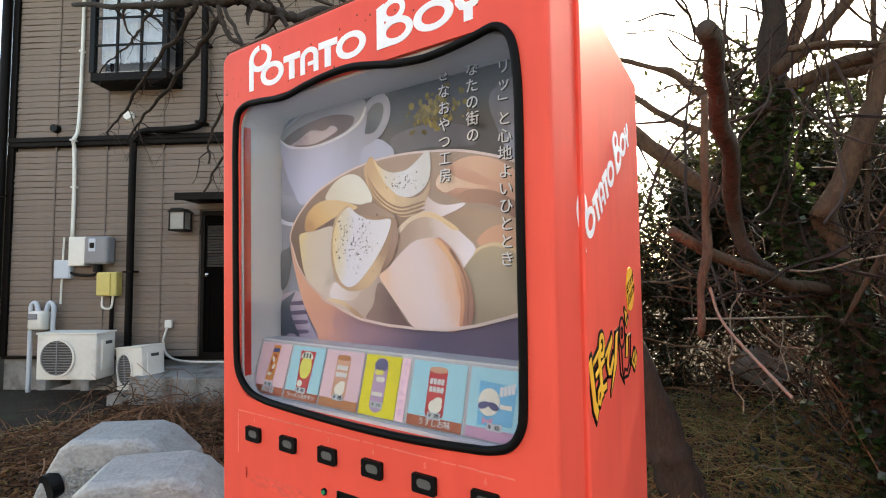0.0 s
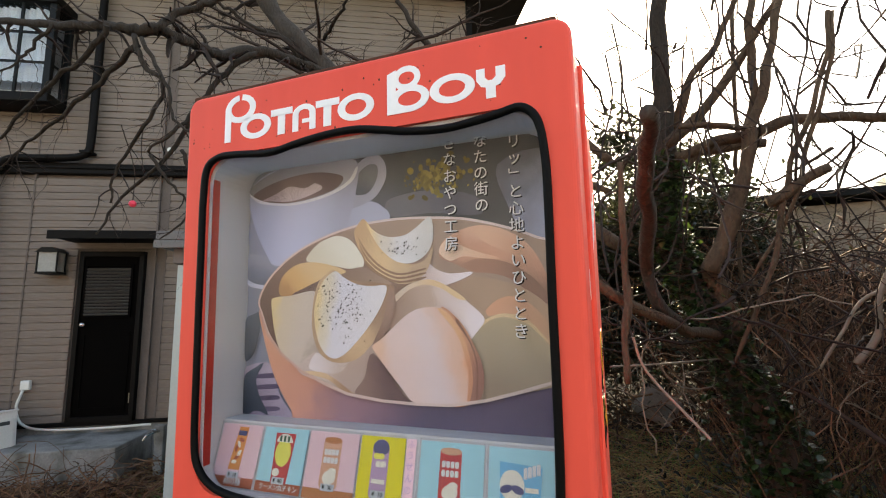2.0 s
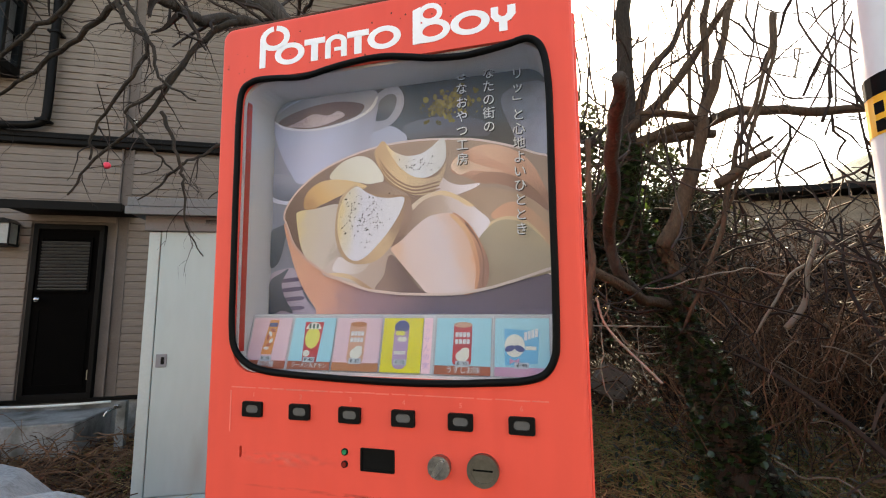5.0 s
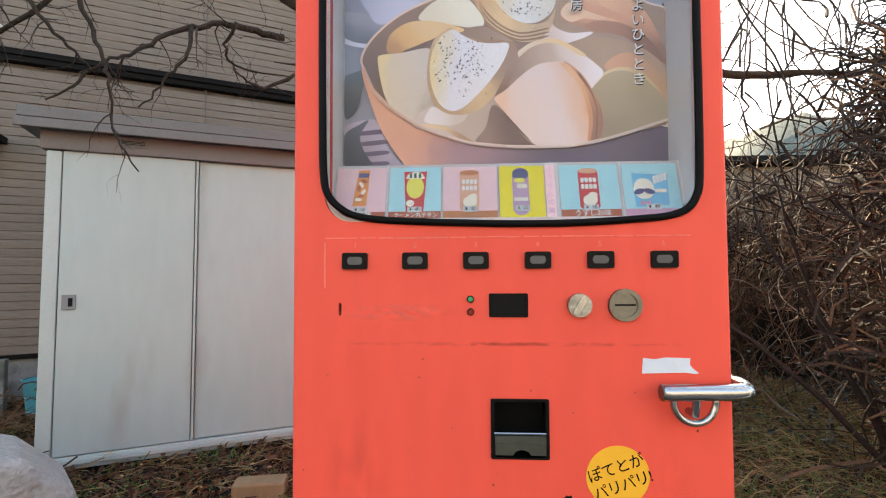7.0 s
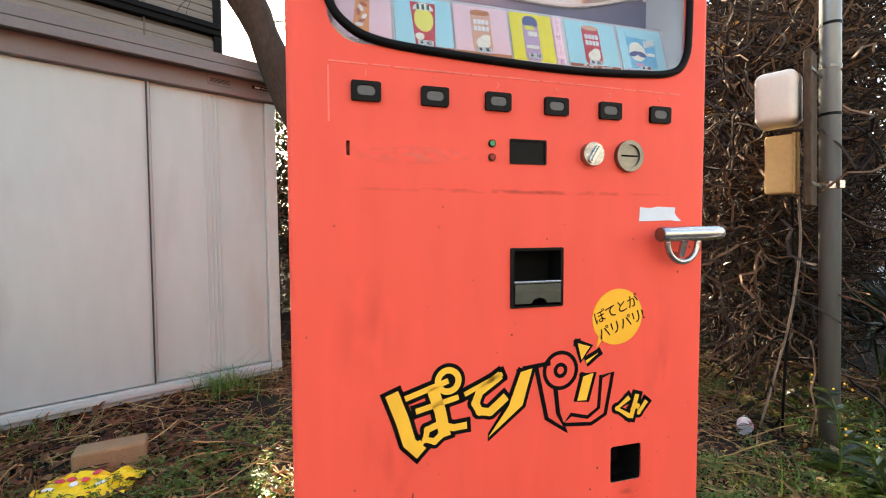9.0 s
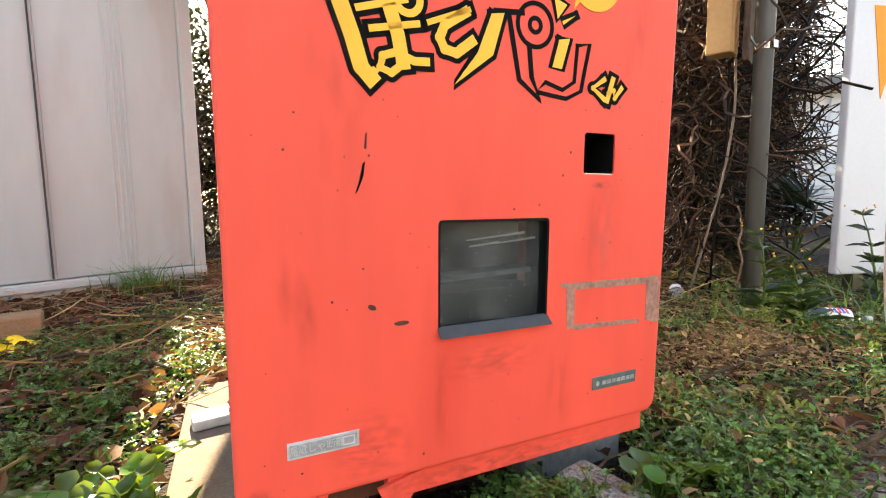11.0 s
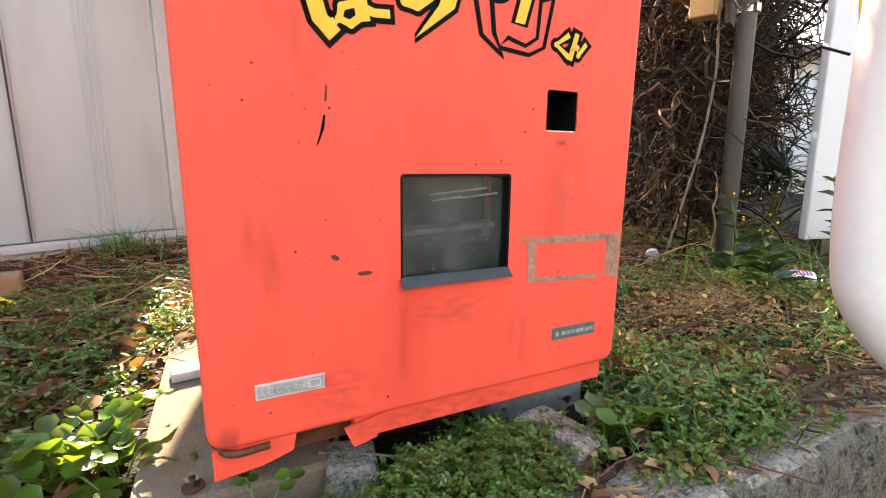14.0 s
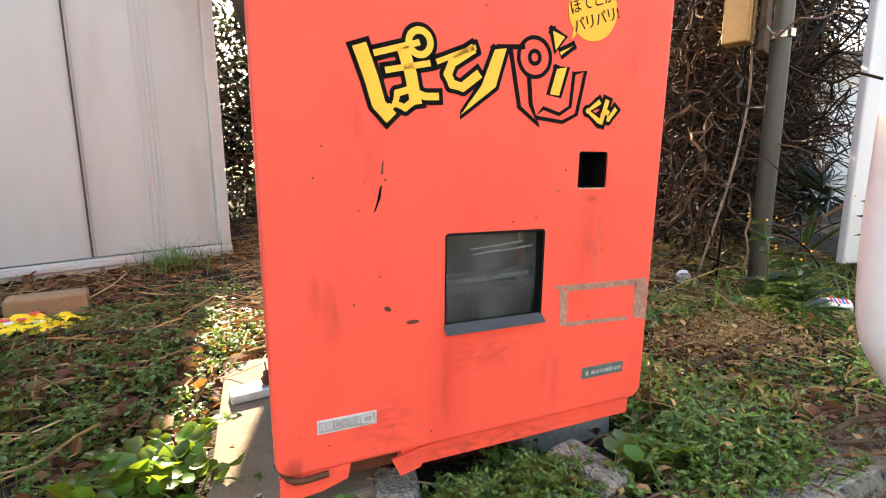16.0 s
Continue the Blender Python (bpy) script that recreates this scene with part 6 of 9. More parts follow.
STEMS = [
    ('ivy_trunk', (0.16, 0.13, 0.12, 0.11, 0.095, 0.075, 0.062, 0.055), [(1.71, 2.9, 0.29), (1.61, 2.9, 0.71), (1.44, 2.9, 1.18), (1.24, 2.9, 1.67), (1.1, 2.9, 2.11), (1.16, 2.9, 2.55), (1.18, 2.9, 3.06), (1.21, 2.9, 3.8)]),
    ('B', (0.055, 0.042, 0.034, 0.028), [(1.17, 2.85, 2.66), (1.42, 2.85, 2.86), (1.71, 2.85, 3.24), (1.89, 2.85, 3.52)]),
    ('B2', (0.048, 0.036, 0.03, 0.026), [(1.26, 3.0, 2.8), (1.37, 3.0, 3.15), (1.56, 3.0, 3.41), (1.71, 3.0, 3.72)]),
    ('C', (0.07, 0.07, 0.055, 0.042, 0.033, 0.028), [(1.31, 2.7, 1.72), (1.44, 2.7, 1.97), (1.58, 2.7, 2.35), (1.66, 2.7, 2.67), (1.78, 2.7, 3.09), (1.89, 2.7, 3.46)]),
    ('C0', (0.09, 0.08, 0.075), [(1.6, 2.95, 0.69), (1.4, 2.85, 1.55), (1.34, 2.75, 1.78)]),
    ('C2', (0.035, 0.035, 0.03), [(1.64, 2.75, 2.54), (1.7, 2.75, 2.99), (1.75, 2.75, 3.53)]),
    ('D', (0.05, 0.05, 0.05, 0.045, 0.045, 0.04, 0.04), [(1.21, 2.8, 2.54), (1.45, 2.8, 2.61), (1.71, 2.8, 2.62), (1.89, 2.8, 2.67), (2.01, 2.8, 2.67), (2.14, 2.8, 2.66), (2.32, 2.8, 2.64)]),
    ('E', (0.025, 0.02, 0.018), [(1.21, 2.6, 2.69), (1.39, 2.6, 2.66), (1.58, 2.6, 2.59)]),
    ('F', (0.045, 0.04, 0.035), [(1.62, 2.5, 2.1), (1.77, 2.5, 2.18), (1.95, 2.5, 2.27)]),
    ('G', (0.040, 0.042, 0.044, 0.040, 0.036, 0.033, 0.030), [(1.10, 2.4, 1.36), (0.97, 2.12, 1.50), (0.90, 1.95, 1.72), (0.895, 1.5, 1.88), (0.875, 1.05, 1.97), (0.866, 0.82, 2.0), (0.86, 0.66, 2.02)]),
    ('L1', (0.025, 0.04, 0.04), [(0.1, 3.15, 3.16), (0.54, 3.15, 2.92), (0.79, 3.15, 2.67)]),
    ('L2', (0.03, 0.035, 0.04), [(0.1, 3.2, 2.98), (0.52, 3.2, 2.61), (0.76, 3.2, 2.44)]),
    ('L3', (0.08, 0.075, 0.07), [(0.1, 3.4, 2.75), (0.53, 3.4, 2.28), (0.82, 3.4, 2.02)]),
    ('R1', (0.02, 0.025, 0.02), [(1.26, 2.9, 2.81), (1.47, 2.9, 2.76), (1.68, 2.9, 2.71)]),
    ('R2', (0.07, 0.06, 0.05, 0.045), [(1.20, 3.2, 2.5), (1.44, 3.3, 2.71), (1.58, 3.3, 2.72), (1.9, 3.3, 2.72)]),
    ('I', (0.034, 0.036, 0.038, 0.042, 0.05), [(0.66, 1.8, 1.62), (0.76, 1.9, 1.53), (0.92, 2.04, 1.45), (1.08, 2.35, 1.37), (1.40, 2.88, 1.30)]),
    ('H', (0.020, 0.022, 0.027, 0.021, 0.012), [(0.81, 1.8, 2.22), (0.80, 1.8, 2.0), (0.80, 1.8, 1.61), (0.775, 1.75, 1.35), (0.765, 1.7, 1.15)]),
    ('fork', (0.024, 0.022, 0.02, 0.02), [(1.98, 2.6, 1.16), (2.09, 2.6, 1.34), (2.13, 2.6, 1.57), (2.2, 2.6, 1.8)]),
    ('fork_arm', (0.014, 0.014, 0.012, 0.009), [(2.39, 2.6, 1.69), (2.16, 2.6, 1.60), (2.01, 2.6, 1.46), (1.82, 2.6, 1.13)]),
    ('V1', (0.02, 0.02, 0.018), [(1.77, 3.3, 3.86), (1.71, 3.3, 2.81), (1.65, 3.3, 1.84)]),
    ('V2', (0.018, 0.018, 0.02, 0.02, 0.022), [(2.06, 2.5, 3.23), (2.02, 2.5, 2.96), (1.89, 2.5, 2.61), (1.76, 2.5, 2.27), (1.7, 2.5, 2.09)]),
    ('V3', (0.016, 0.016, 0.018), [(2.08, 2.5, 3.22), (2.03, 2.5, 2.89), (1.91, 2.5, 2.58)]),
]


class Heap:
    """Collects very many small shapes into one mesh."""

    def __init__(self):
        self.v, self.f = [], []

    def tube(self, pts, radii, sides=3):
        k0, side = len(self.v), None
        n = len(pts)
        for i, p in enumerate(pts):
            a, b = pts[max(i - 1, 0)], pts[min(i + 1, n - 1)]
            d = Vector(b) - Vector(a)
            if d.length < 1e-9:
                d = Vector((0, 0, 1))
            d.normalize()
            if side is None:
                side = d.cross(Vector((0.3, 0.2, 0.93)))
                if side.length < 1e-3:
                    side = Vector((1, 0, 0))
            side = (side - d * side.dot(d)).normalized()
            other = d.cross(side)
            r = radii[i] if isinstance(radii, list) else radii
            for s in range(sides):
                a = 2 * math.pi * s / sides
                self.v.append(tuple(Vector(p) + r * (math.cos(a) * side + math.sin(a) * other)))
        for i in range(n - 1):
            for s in range(sides):
                a, b = k0 + i * sides + s, k0 + i * sides + (s + 1) % sides
                self.f.append((a, b, b + sides, a + sides))

    def leaf(self, p, size, q, wide=0.5, bend=0.15, d=None, lobes=0):
        """One folded leaf at p, pointing along d."""
        d = Vector(d) if d is not None else Vector((q.gauss(0, 1), q.gauss(0, 1), q.gauss(0.2, 0.6)))
        d.normalize()
        s = d.cross(Vector((q.gauss(0, 0.4), q.gauss(0, 0.4), 1.0)))
        if s.length < 1e-3:
            s = Vector((1, 0, 0))
        s.normalize()
        u = s.cross(d)
        p = Vector(p)
        k = len(self.v)
        w = size * wide / 2
        for a, b, c in ((0, 0, 0), (0.3, w, bend * 0.5), (0.7, w * 0.8, bend * 0.3), (1.0, 0, -bend * 0.5), (0.7, -w * 0.8, bend * 0.3), (0.3, -w, bend * 0.5), (0.5, 0, 0)):
            self.v.append(tuple(p + d * (a * size) + s * b + u * (c * size)))
        self.f += [(k, k + 1, k + 6), (k + 1, k + 2, k + 6), (k + 2, k + 3, k + 6), (k + 3, k + 4, k + 6), (k + 4, k + 5, k + 6), (k + 5, k, k + 6)]

    def blade(self, p, h, q, lean=0.5, w=0.004):
        a = q.uniform(0, 2 * math.pi)
        d = Vector((math.cos(a), math.sin(a), 0))
        s = Vector((-d.y, d.x, 0)) * w
        p = Vector(p)
        k = len(self.v)
        for t, ww in ((0, 1), (0.5, 0.8), (1, 0.1)):
            c = p + Vector((0, 0, h * (t - 0.3 * lean * t * t))) + d * (h * lean * t * t)
            self.v += [tuple(c - s * ww), tuple(c + s * ww)]
        self.f += [(k, k + 1, k + 3, k + 2), (k + 2, k + 3, k + 5, k + 4)]

    def done(self, name, mat, parent=None, label="", category="", kind="stuff", smooth=False):
        me = bpy.data.meshes.new(name)
        me.from_pydata(self.v, [], self.f)
        me.materials.append(mat)
        if smooth:
            me.polygons.foreach_set("use_smooth", [True] * len(me.polygons))
        ob = new(name, me)
        if parent:
            ob.parent = parent
        return tagged(ob, label, category, "", kind)


def wander(q, p, d, length, steps=8, wild=0.35, sag=0.0):
    """A crooked line from p along d."""
    p, d = Vector(p), Vector(d).normalized()
    out = [p.copy()]
    for i in range(steps):
        d = (d + Vector((q.gauss(0, wild), q.gauss(0, wild), q.gauss(0, wild) - sag))).normalized()
        p = p + d * (length / steps)
        out.append(p.copy())
    return out


def twigs(heap, q, line, r, level, length, sag=0.08):
    """Side twigs of a branch, and theirs."""
    if level == 0:
        return
    n = len(line)
    for i in range(1, n):
        for _ in range(2 if level > 1 else 1):
            if q.random() < 0.75:
                base = line[i].lerp(line[i - 1], q.random())
                along = (line[i] - line[i - 1]).normalized()
                d = (along * q.uniform(0.2, 0.9) + Vector((q.gauss(0, 0.8), q.gauss(0, 0.55), q.gauss(-0.15, 0.6)))).normalized()
                l = wander(q, base, d, length * q.uniform(0.45, 1.1), 6, 0.22, sag)
                rr = r * q.uniform(0.45, 0.7)
                heap.tube(l, [rr * (1 - 0.75 * k / 6) for k in range(7)], 4)
                twigs(heap, q, l[::2], rr * 0.7, level - 1, length * 0.55, sag)


def build_leaning_tree():
    """The bare tree behind the machine, with limbs reaching over it towards the house."""
    t = empty("bare_tree", pose(0, 0, 0), "bare leaning tree with crooked drooping twigs", "tree")
    trunk = smooth_line([(0.66, 2.75, -0.2), (0.54, 2.7, 0.2), (0.46, 2.68, 0.45), (0.19, 2.56, 1.2), (-0.15, 2.45, 2.1), (-0.48, 2.3, 2.7), (-1.15, 2.2, 3.3), (-1.55, 2.1, 3.75), (-1.9, 2.0, 4.3)], 6)
    n = len(trunk)
    bm = tube([p + Vector((noise.noise(p * 5), noise.noise(p * 5 + Vector((9, 0, 0))), 0)) * 0.02 for p in trunk], [0.145 - 0.085 * i / n + 0.010 * math.sin(i * 1.7) for i in range(n)], 14)
    part("trunk", bm, BARK_RED, t, "reddish rough bark", True)
    q = random.Random(11)
    heap = Heap()
    for r0, r1, pts in BOUGHS:
        line = smooth_line(pts, 5)
        k = len(line)
        line = [p + Vector((q.gauss(0, 0.006), q.gauss(0, 0.006), q.gauss(0, 0.006))) for p in line]
        part("limb", tube(line, [0.75 * (r0 + (r1 - r0) * i / k) for i in range(k)], 8), BARK_DARK, t, "", True)
        twigs(heap, q, line[2::3], max(r1, 0.0045), 2, 0.34 if r0 > 0.02 else 0.24)
    for i in range(26):
        p = trunk[q.randint(n // 2, n - 1)]
        line = wander(q, p, (q.gauss(-0.3, 0.8), q.gauss(0, 0.5), q.uniform(0.1, 0.9)), q.uniform(0.6, 1.6), 9, 0.2, -0.02)
        heap.tube(line, [0.02 * (1 - 0.8 * k / 9) for k in range(10)], 5)
        twigs(heap, q, line[2::2], 0.007, 2, 0.4, 0.02)
    heap.done("twig_growth", TWIG, t, "dark bare twigs")
    return t


def build_ivy_tree():
    t = empty("ivy_tree", pose(0, 0, 0), "leafless multi-stemmed tree with ivy up its trunk", "tree")
    q = random.Random(23)
    heap, ivy = Heap(), Heap()
    for name, radii, pts in STEMS:
        pts = [Vector(p) for p in pts]
        if name == "ivy_trunk":
            pts = [Vector((1.86, 2.9, -0.1)), *pts]
            radii = (0.2, *radii)
        if name == "C0":
            pts = [Vector((1.74, 3.0, -0.05)), *pts]
            radii = (0.1, *radii)
        if name in ("ivy_trunk", "B", "B2", "C", "C2", "V1", "V2", "V3", "D"):
            d = (pts[-1] - pts[-2]).normalized()
            pts = [*pts, pts[-1] + d * 0.5 + Vector((0.06, 0, 0.04)), pts[-1] + d * 1.1 + Vector((0.02, 0.05, 0.12))]
            radii = (*radii, radii[-1] * 0.75, radii[-1] * 0.45)
        line = smooth_line(pts, 5)
        k = len(line)
        rr = [radii[min(int(i / 5), len(radii) - 1)] * (1.0 if name == "ivy_trunk" else 0.78) * (1 + 0.1 * noise.noise(line[i] * 6)) for i in range(k)]
        line = [p + Vector((noise.noise(p * 4), noise.noise(p * 4 + Vector((5, 0, 0))), noise.noise(p * 4 + Vector((0, 7, 0))))) * 0.03 for p in line]
        part({"ivy_trunk": "trunk"}.get(name, "limb"), tube(line, rr, 10), BARK_RED if name == "G" else VINE_PALE if name in ("fork", "fork_arm") else BARK_DARK if name == "ivy_trunk" else BARK, t, "", True)
        twigs(heap, q, line[3::3], 0.007 if name not in ("G", "H", "I") else 0.003, 2 if name not in ("G", "H", "I") else 1, 0.5 if name not in ("G", "H", "I") else 0.2, 0.0)
        if name == "ivy_trunk":
            for i in range(1, int(k * 0.62)):
                for _ in range(170 if i > 4 else 120):
                    a = q.uniform(0, 2 * math.pi)
                    p = line[i].lerp(line[i - 1], q.random()) + Vector((math.cos(a), math.sin(a), q.gauss(0, 0.3))) * rr[i] * q.uniform(0.95, 1.35)
                    ivy.leaf(p, q.uniform(0.025, 0.06), q, 0.9, 0.1)
            for i in range(14):
                l = wander(q, line[q.randint(6, k // 2)], (q.gauss(0, 0.5), q.gauss(-0.5, 0.3), -1), q.uniform(0.3, 0.8), 8, 0.25, 0.2)
                heap.tube(l, 0.004, 3)
                for p in l:
                    for _ in range(3):
                        ivy.leaf(p, q.uniform(0.03, 0.06), q, 0.9, 0.1)
    for i in range(120):
        p = Vector((q.uniform(0.6, 3.2), q.uniform(2.3, 3.6), q.uniform(1.2, 3.6)))
        line = wander(q, p, (q.gauss(0, 0.7), q.gauss(0, 0.4), q.gauss(0.3, 0.8)), q.uniform(0.7, 2.0), 10, 0.28, -0.01)
        heap.tube(line, [q.choice((0.006, 0.009, 0.012)) * (1 - 0.75 * k / 10) for k in range(11)], 4)
        twigs(heap, q, line[2::3], 0.0032, 1, 0.5, 0.0)
    for i in range(26):
        p = Vector((q.uniform(0.8, 3.6), q.uniform(2.3, 3.4), q.uniform(3.2, 3.9)))
        line = wander(q, p, (q.gauss(0, 0.15), 0, -1), q.uniform(1.0, 2.4), 12, 0.14, 0.02)
        heap.tube(line, [0.007] * 13, 4)
    heap.done("twig_growth", TWIG, t, "tangled bare twigs and hanging vines")
    ivy.done("ivy", IVY, t, "dark glossy ivy leaves")
    return t


def build_thicket():
    q = random.Random(31)
    brown, dark = Heap(), Heap()
    # bank of dry creepers behind the tree
    for i in range(5200):
        x = q.uniform(-0.9, 8.5)
        y = q.uniform(4.2, 6.8)
        top = 1.75 + 0.5 * noise.noise((x * 0.7, y * 0.5, 0)) + 0.16 * max(0, y - 4.2) + (0.4 if 0.6 < x < 2.2 else 0.0)
        if 2.6 < x < 4.5 and y < 5.15 or x < 2.4 and y < 5.5 and q.random() < 0.85:
            continue
        z = ground_height(x, y) + q.random() ** 0.8 * top
        line = wander(q, (x, y, z), (q.gauss(0, 1), q.gauss(0, 0.5), q.gauss(0, 0.8)), q.uniform(0.5, 1.7), 8, 0.4, 0.06)
        brown.tube(line, q.choice([0.004, 0.005, 0.007, 0.010]), 3)
    # upright dry stems
    for i in range(700):
        x, y = q.uniform(-0.6, 7.5), q.uniform(3.9, 6.2)
        if 2.6 < x < 4.5 and y < 5.15 or x < 1.6 and y < 5.4:
            continue
        line = wander(q, (x, y, ground_height(x, y)), (q.gauss(0, 0.3), q.gauss(0, 0.2), 1), q.uniform(0.7, 2.2), 8, 0.2, 0.0)
        brown.tube(line, [0.007 * (1 - 0.6 * k / 8) for k in range(9)], 3)
    # curtain of thin brown stems round the tree
    for i in range(420):
        x, y = q.uniform(1.5, 3.2), q.uniform(2.7, 4.2)
        line = wander(q, (x, y, ground_height(x, y) + q.uniform(0.0, 1.3)), (q.gauss(0, 0.45), q.gauss(0, 0.2), 1), q.uniform(0.5, 1.5), 9, 0.22, 0.0)
        brown.tube(line, [q.choice((0.003, 0.0045, 0.006)) * (1 - 0.6 * k / 9) for k in range(10)], 3)
    brown.done("dry_creepers", VINE, None, "tangle of dry brown creepers over the bank", "creepers")
    # dense creeper hedge round the grey pole, running back to the right
    red = Heap()

    def in_hedge(x, y):
        return x > 0.52 + 0.8 * (y + 0.85)

    n = 0
    while n < 8600:
        x = q.uniform(2.05, 4.9)
        y = 1.05 + 0.42 * (x - 2.0) + q.uniform(-0.1, 1.1)
        if not in_hedge(x, y):
            continue
        n += 1
        top = 1.95 + 0.85 * max(0.0, x - 2.2) + 0.25 * noise.noise((x * 1.5, y, 3))
        z = q.random() ** 0.7 * top
        line = wander(q, (x, y, z), (q.gauss(0.2, 1), q.gauss(-0.1, 0.5), q.gauss(-0.1, 0.8)), q.uniform(0.3, 0.9), 8, 0.45, 0.04)
        (dark if q.random() < 0.5 else red).tube(line, q.choice([0.003, 0.004, 0.0055, 0.007]), 3)
    for i in range(2800):
        x = q.uniform(3.9, 6.8)
        if x > 5.0 and q.random() < 0.88:
            continue
        y = 1.7 + 0.36 * (x - 4.0) + q.uniform(0.0, 1.0)
        z = q.random() ** 0.5 * (2.9 + 0.3 * noise.noise((x * 1.5, y, 3)))
        line = wander(q, (x, y, z), (q.gauss(0.2, 1), q.gauss(-0.1, 0.5), q.gauss(-0.1, 0.8)), q.uniform(0.4, 1.1), 8, 0.45, 0.04)
        (dark if q.random() < 0.4 else red).tube(line, q.choice([0.004, 0.006, 0.008]), 3)
    for i in range(34):
        x = q.uniform(2.4, 5.0)
        y = 1.15 + 0.42 * (x - 2.0) + q.uniform(0.0, 0.5)
        line = wander(q, (x, y, 0), (q.gauss(0.1, 0.3), q.gauss(0, 0.15), 1), q.uniform(1.2, 2.8), 12, 0.13, 0.0)
        dark.tube(line, [0.02 * (1 - 0.7 * k / 12) for k in range(13)], 5)
    dark.done("creeper_hedge", TWIG, None, "dense leafless creeper hedge", "hedge")
    red.done("brown_creepers", VINE, None, "brown dry creepers woven through the hedge", "creepers")
    pale = Heap()
    for i in range(300):
        c = q.random()
        if c < 0.3:
            x = q.uniform(2.6, 5.0)
            y = 1.45 + 0.4 * (x - 2.0) + q.uniform(0.0, 0.9)
        else:
            x, y = (q.uniform(0.7, 4.5), q.uniform(2.4, 3.8)) if c < 0.55 else (q.uniform(0.3, 6.0), q.uniform(3.8, 5.0))
        line = wander(q, (x, y, ground_height(x, y) + q.uniform(0.08, 1.5)), (q.gauss(0, 1), q.gauss(0, 0.4), q.gauss(0, 0.55)), q.uniform(0.3, 1.2), 10, 0.26, 0.05)
        line = [Vector((p.x, p.y, max(p.z, ground_height(p.x, p.y) + 0.01))) for p in line]
        pale.tube(line, q.choice([0.0015, 0.002, 0.003, 0.0045]), 4)
    pale.done("pale_vines", VINE_PALE, None, "pale dead vine stems", "vines")
    leaves = Heap()
    for i in range(9000):
        x = q.uniform(2.3, 4.9)
        y = 1.1 + 0.42 * (x - 2.0) + q.uniform(-0.1, 1.4)
        top = 1.6 + 0.7 * max(0.0, x - 2.2)
        z = (top + 0.3) * (1 - q.random() ** 2 * 0.5)
        if not in_hedge(x, y):
            continue
        if noise.noise((x * 2, y * 2, z * 2)) > 0.02:
            leaves.leaf((x, y, z), q.uniform(0.02, 0.05), q, 0.7, 0.25)
    for i in range(1500):
        x, y = q.uniform(-0.5, 8), q.uniform(4.0, 6.0)
        leaves.leaf((x, y, ground_height(x, y) + q.uniform(0.1, 1.6)), q.uniform(0.02, 0.05), q, 0.6, 0.3)
    leaves.done("withered_leaves", BROWN_VINE_LEAF, None, "withered brown creeper leaves", "leaves")
    ev = Heap()
    for i in range(36000):
        k = q.choice(((0.9, 5.2, 2.6, 0.8), (1.3, 5.4, 2.2, 0.8), (0.75, 5.6, 2.0, 0.7), (0.2, 5.8, 1.1, 0.8), (-0.2, 5.9, 0.9, 0.8), (-0.4, 6.2, 1.2, 0.8), (1.9, 5.9, 1.2, 0.9), (0.8, 5.6, 1.0, 0.9), (1.55, 5.2, 3.0, 0.55), (1.9, 5.3, 2.5, 0.6), (1.1, 5.2, 2.2, 0.7), (0.4, 5.4, 1.2, 0.7), (2.3, 5.6, 2.0, 0.6), (-0.5, 6.5, 1.2, 0.9), (-0.9, 7.0, 1.0, 0.9), (0.9, 5.0, 3.4, 0.4)))
        p = Vector((q.gauss(0, 0.5), q.gauss(0, 0.35), q.gauss(0, 0.5))) * k[3] + Vector(k[:3])
        if noise.noise(p * 2.6) > -0.05:
            ev.leaf(p, q.uniform(0.04, 0.09), q, 0.5, 0.15)
    # tall dark bank behind the bare branches, falling off to the right
    for i in range(36000):
        x = q.uniform(0.22, 2.75)
        top = 3.45 + 0.35 * max(0.0, min(1.0, (x - 1.1) / 0.9)) - 1.6 * max(0.0, (x - 2.3) / 0.45)
        y = q.uniform(6.0, 7.3)
        z = 0.6 + q.random() ** 0.8 * (top - 0.6 + 0.45 * noise.noise((x * 2.2, y, 6)))
        if z > 3.0 and (q.random() < 0.3 or noise.noise((x * 3.5, y * 2, z * 3.5)) > 0.1):
            continue
        ev.leaf((x, y, z), q.uniform(0.05, 0.12), q, 0.5, 0.15)
    for i in range(8000):
        ev.leaf((q.uniform(-1.3, 0.4), q.uniform(5.4, 6.4), q.uniform(0.0, 2.75)), q.uniform(0.05, 0.11), q, 0.5, 0.15)
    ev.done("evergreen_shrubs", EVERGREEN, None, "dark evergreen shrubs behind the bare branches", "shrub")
    lo = Heap()
    for i in range(11000):
        c = q.random()
        if c < 0.6:
            x = q.uniform(1.9, 4.8)
            y = 0.95 + 0.42 * (x - 2.0) + q.uniform(-0.1, 1.2)
            z = q.random() ** 2.2 * 0.9
            if not in_hedge(x, y):
                continue
        else:
            x, y = q.uniform(0.9, 4.5), q.uniform(1.9, 5.0)
            z = ground_height(x, y) + q.random() ** 2 * (0.5 if y > 3 else 0.16)
        if noise.noise((x * 1.7, y * 1.7, z * 2 + 4)) > -0.1:
            lo.leaf((x, y, z), q.uniform(0.03, 0.07), q, 0.55, 0.12)
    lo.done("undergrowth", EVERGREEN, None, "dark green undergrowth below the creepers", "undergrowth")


build_leaning_tree()
build_ivy_tree()
build_thicket()


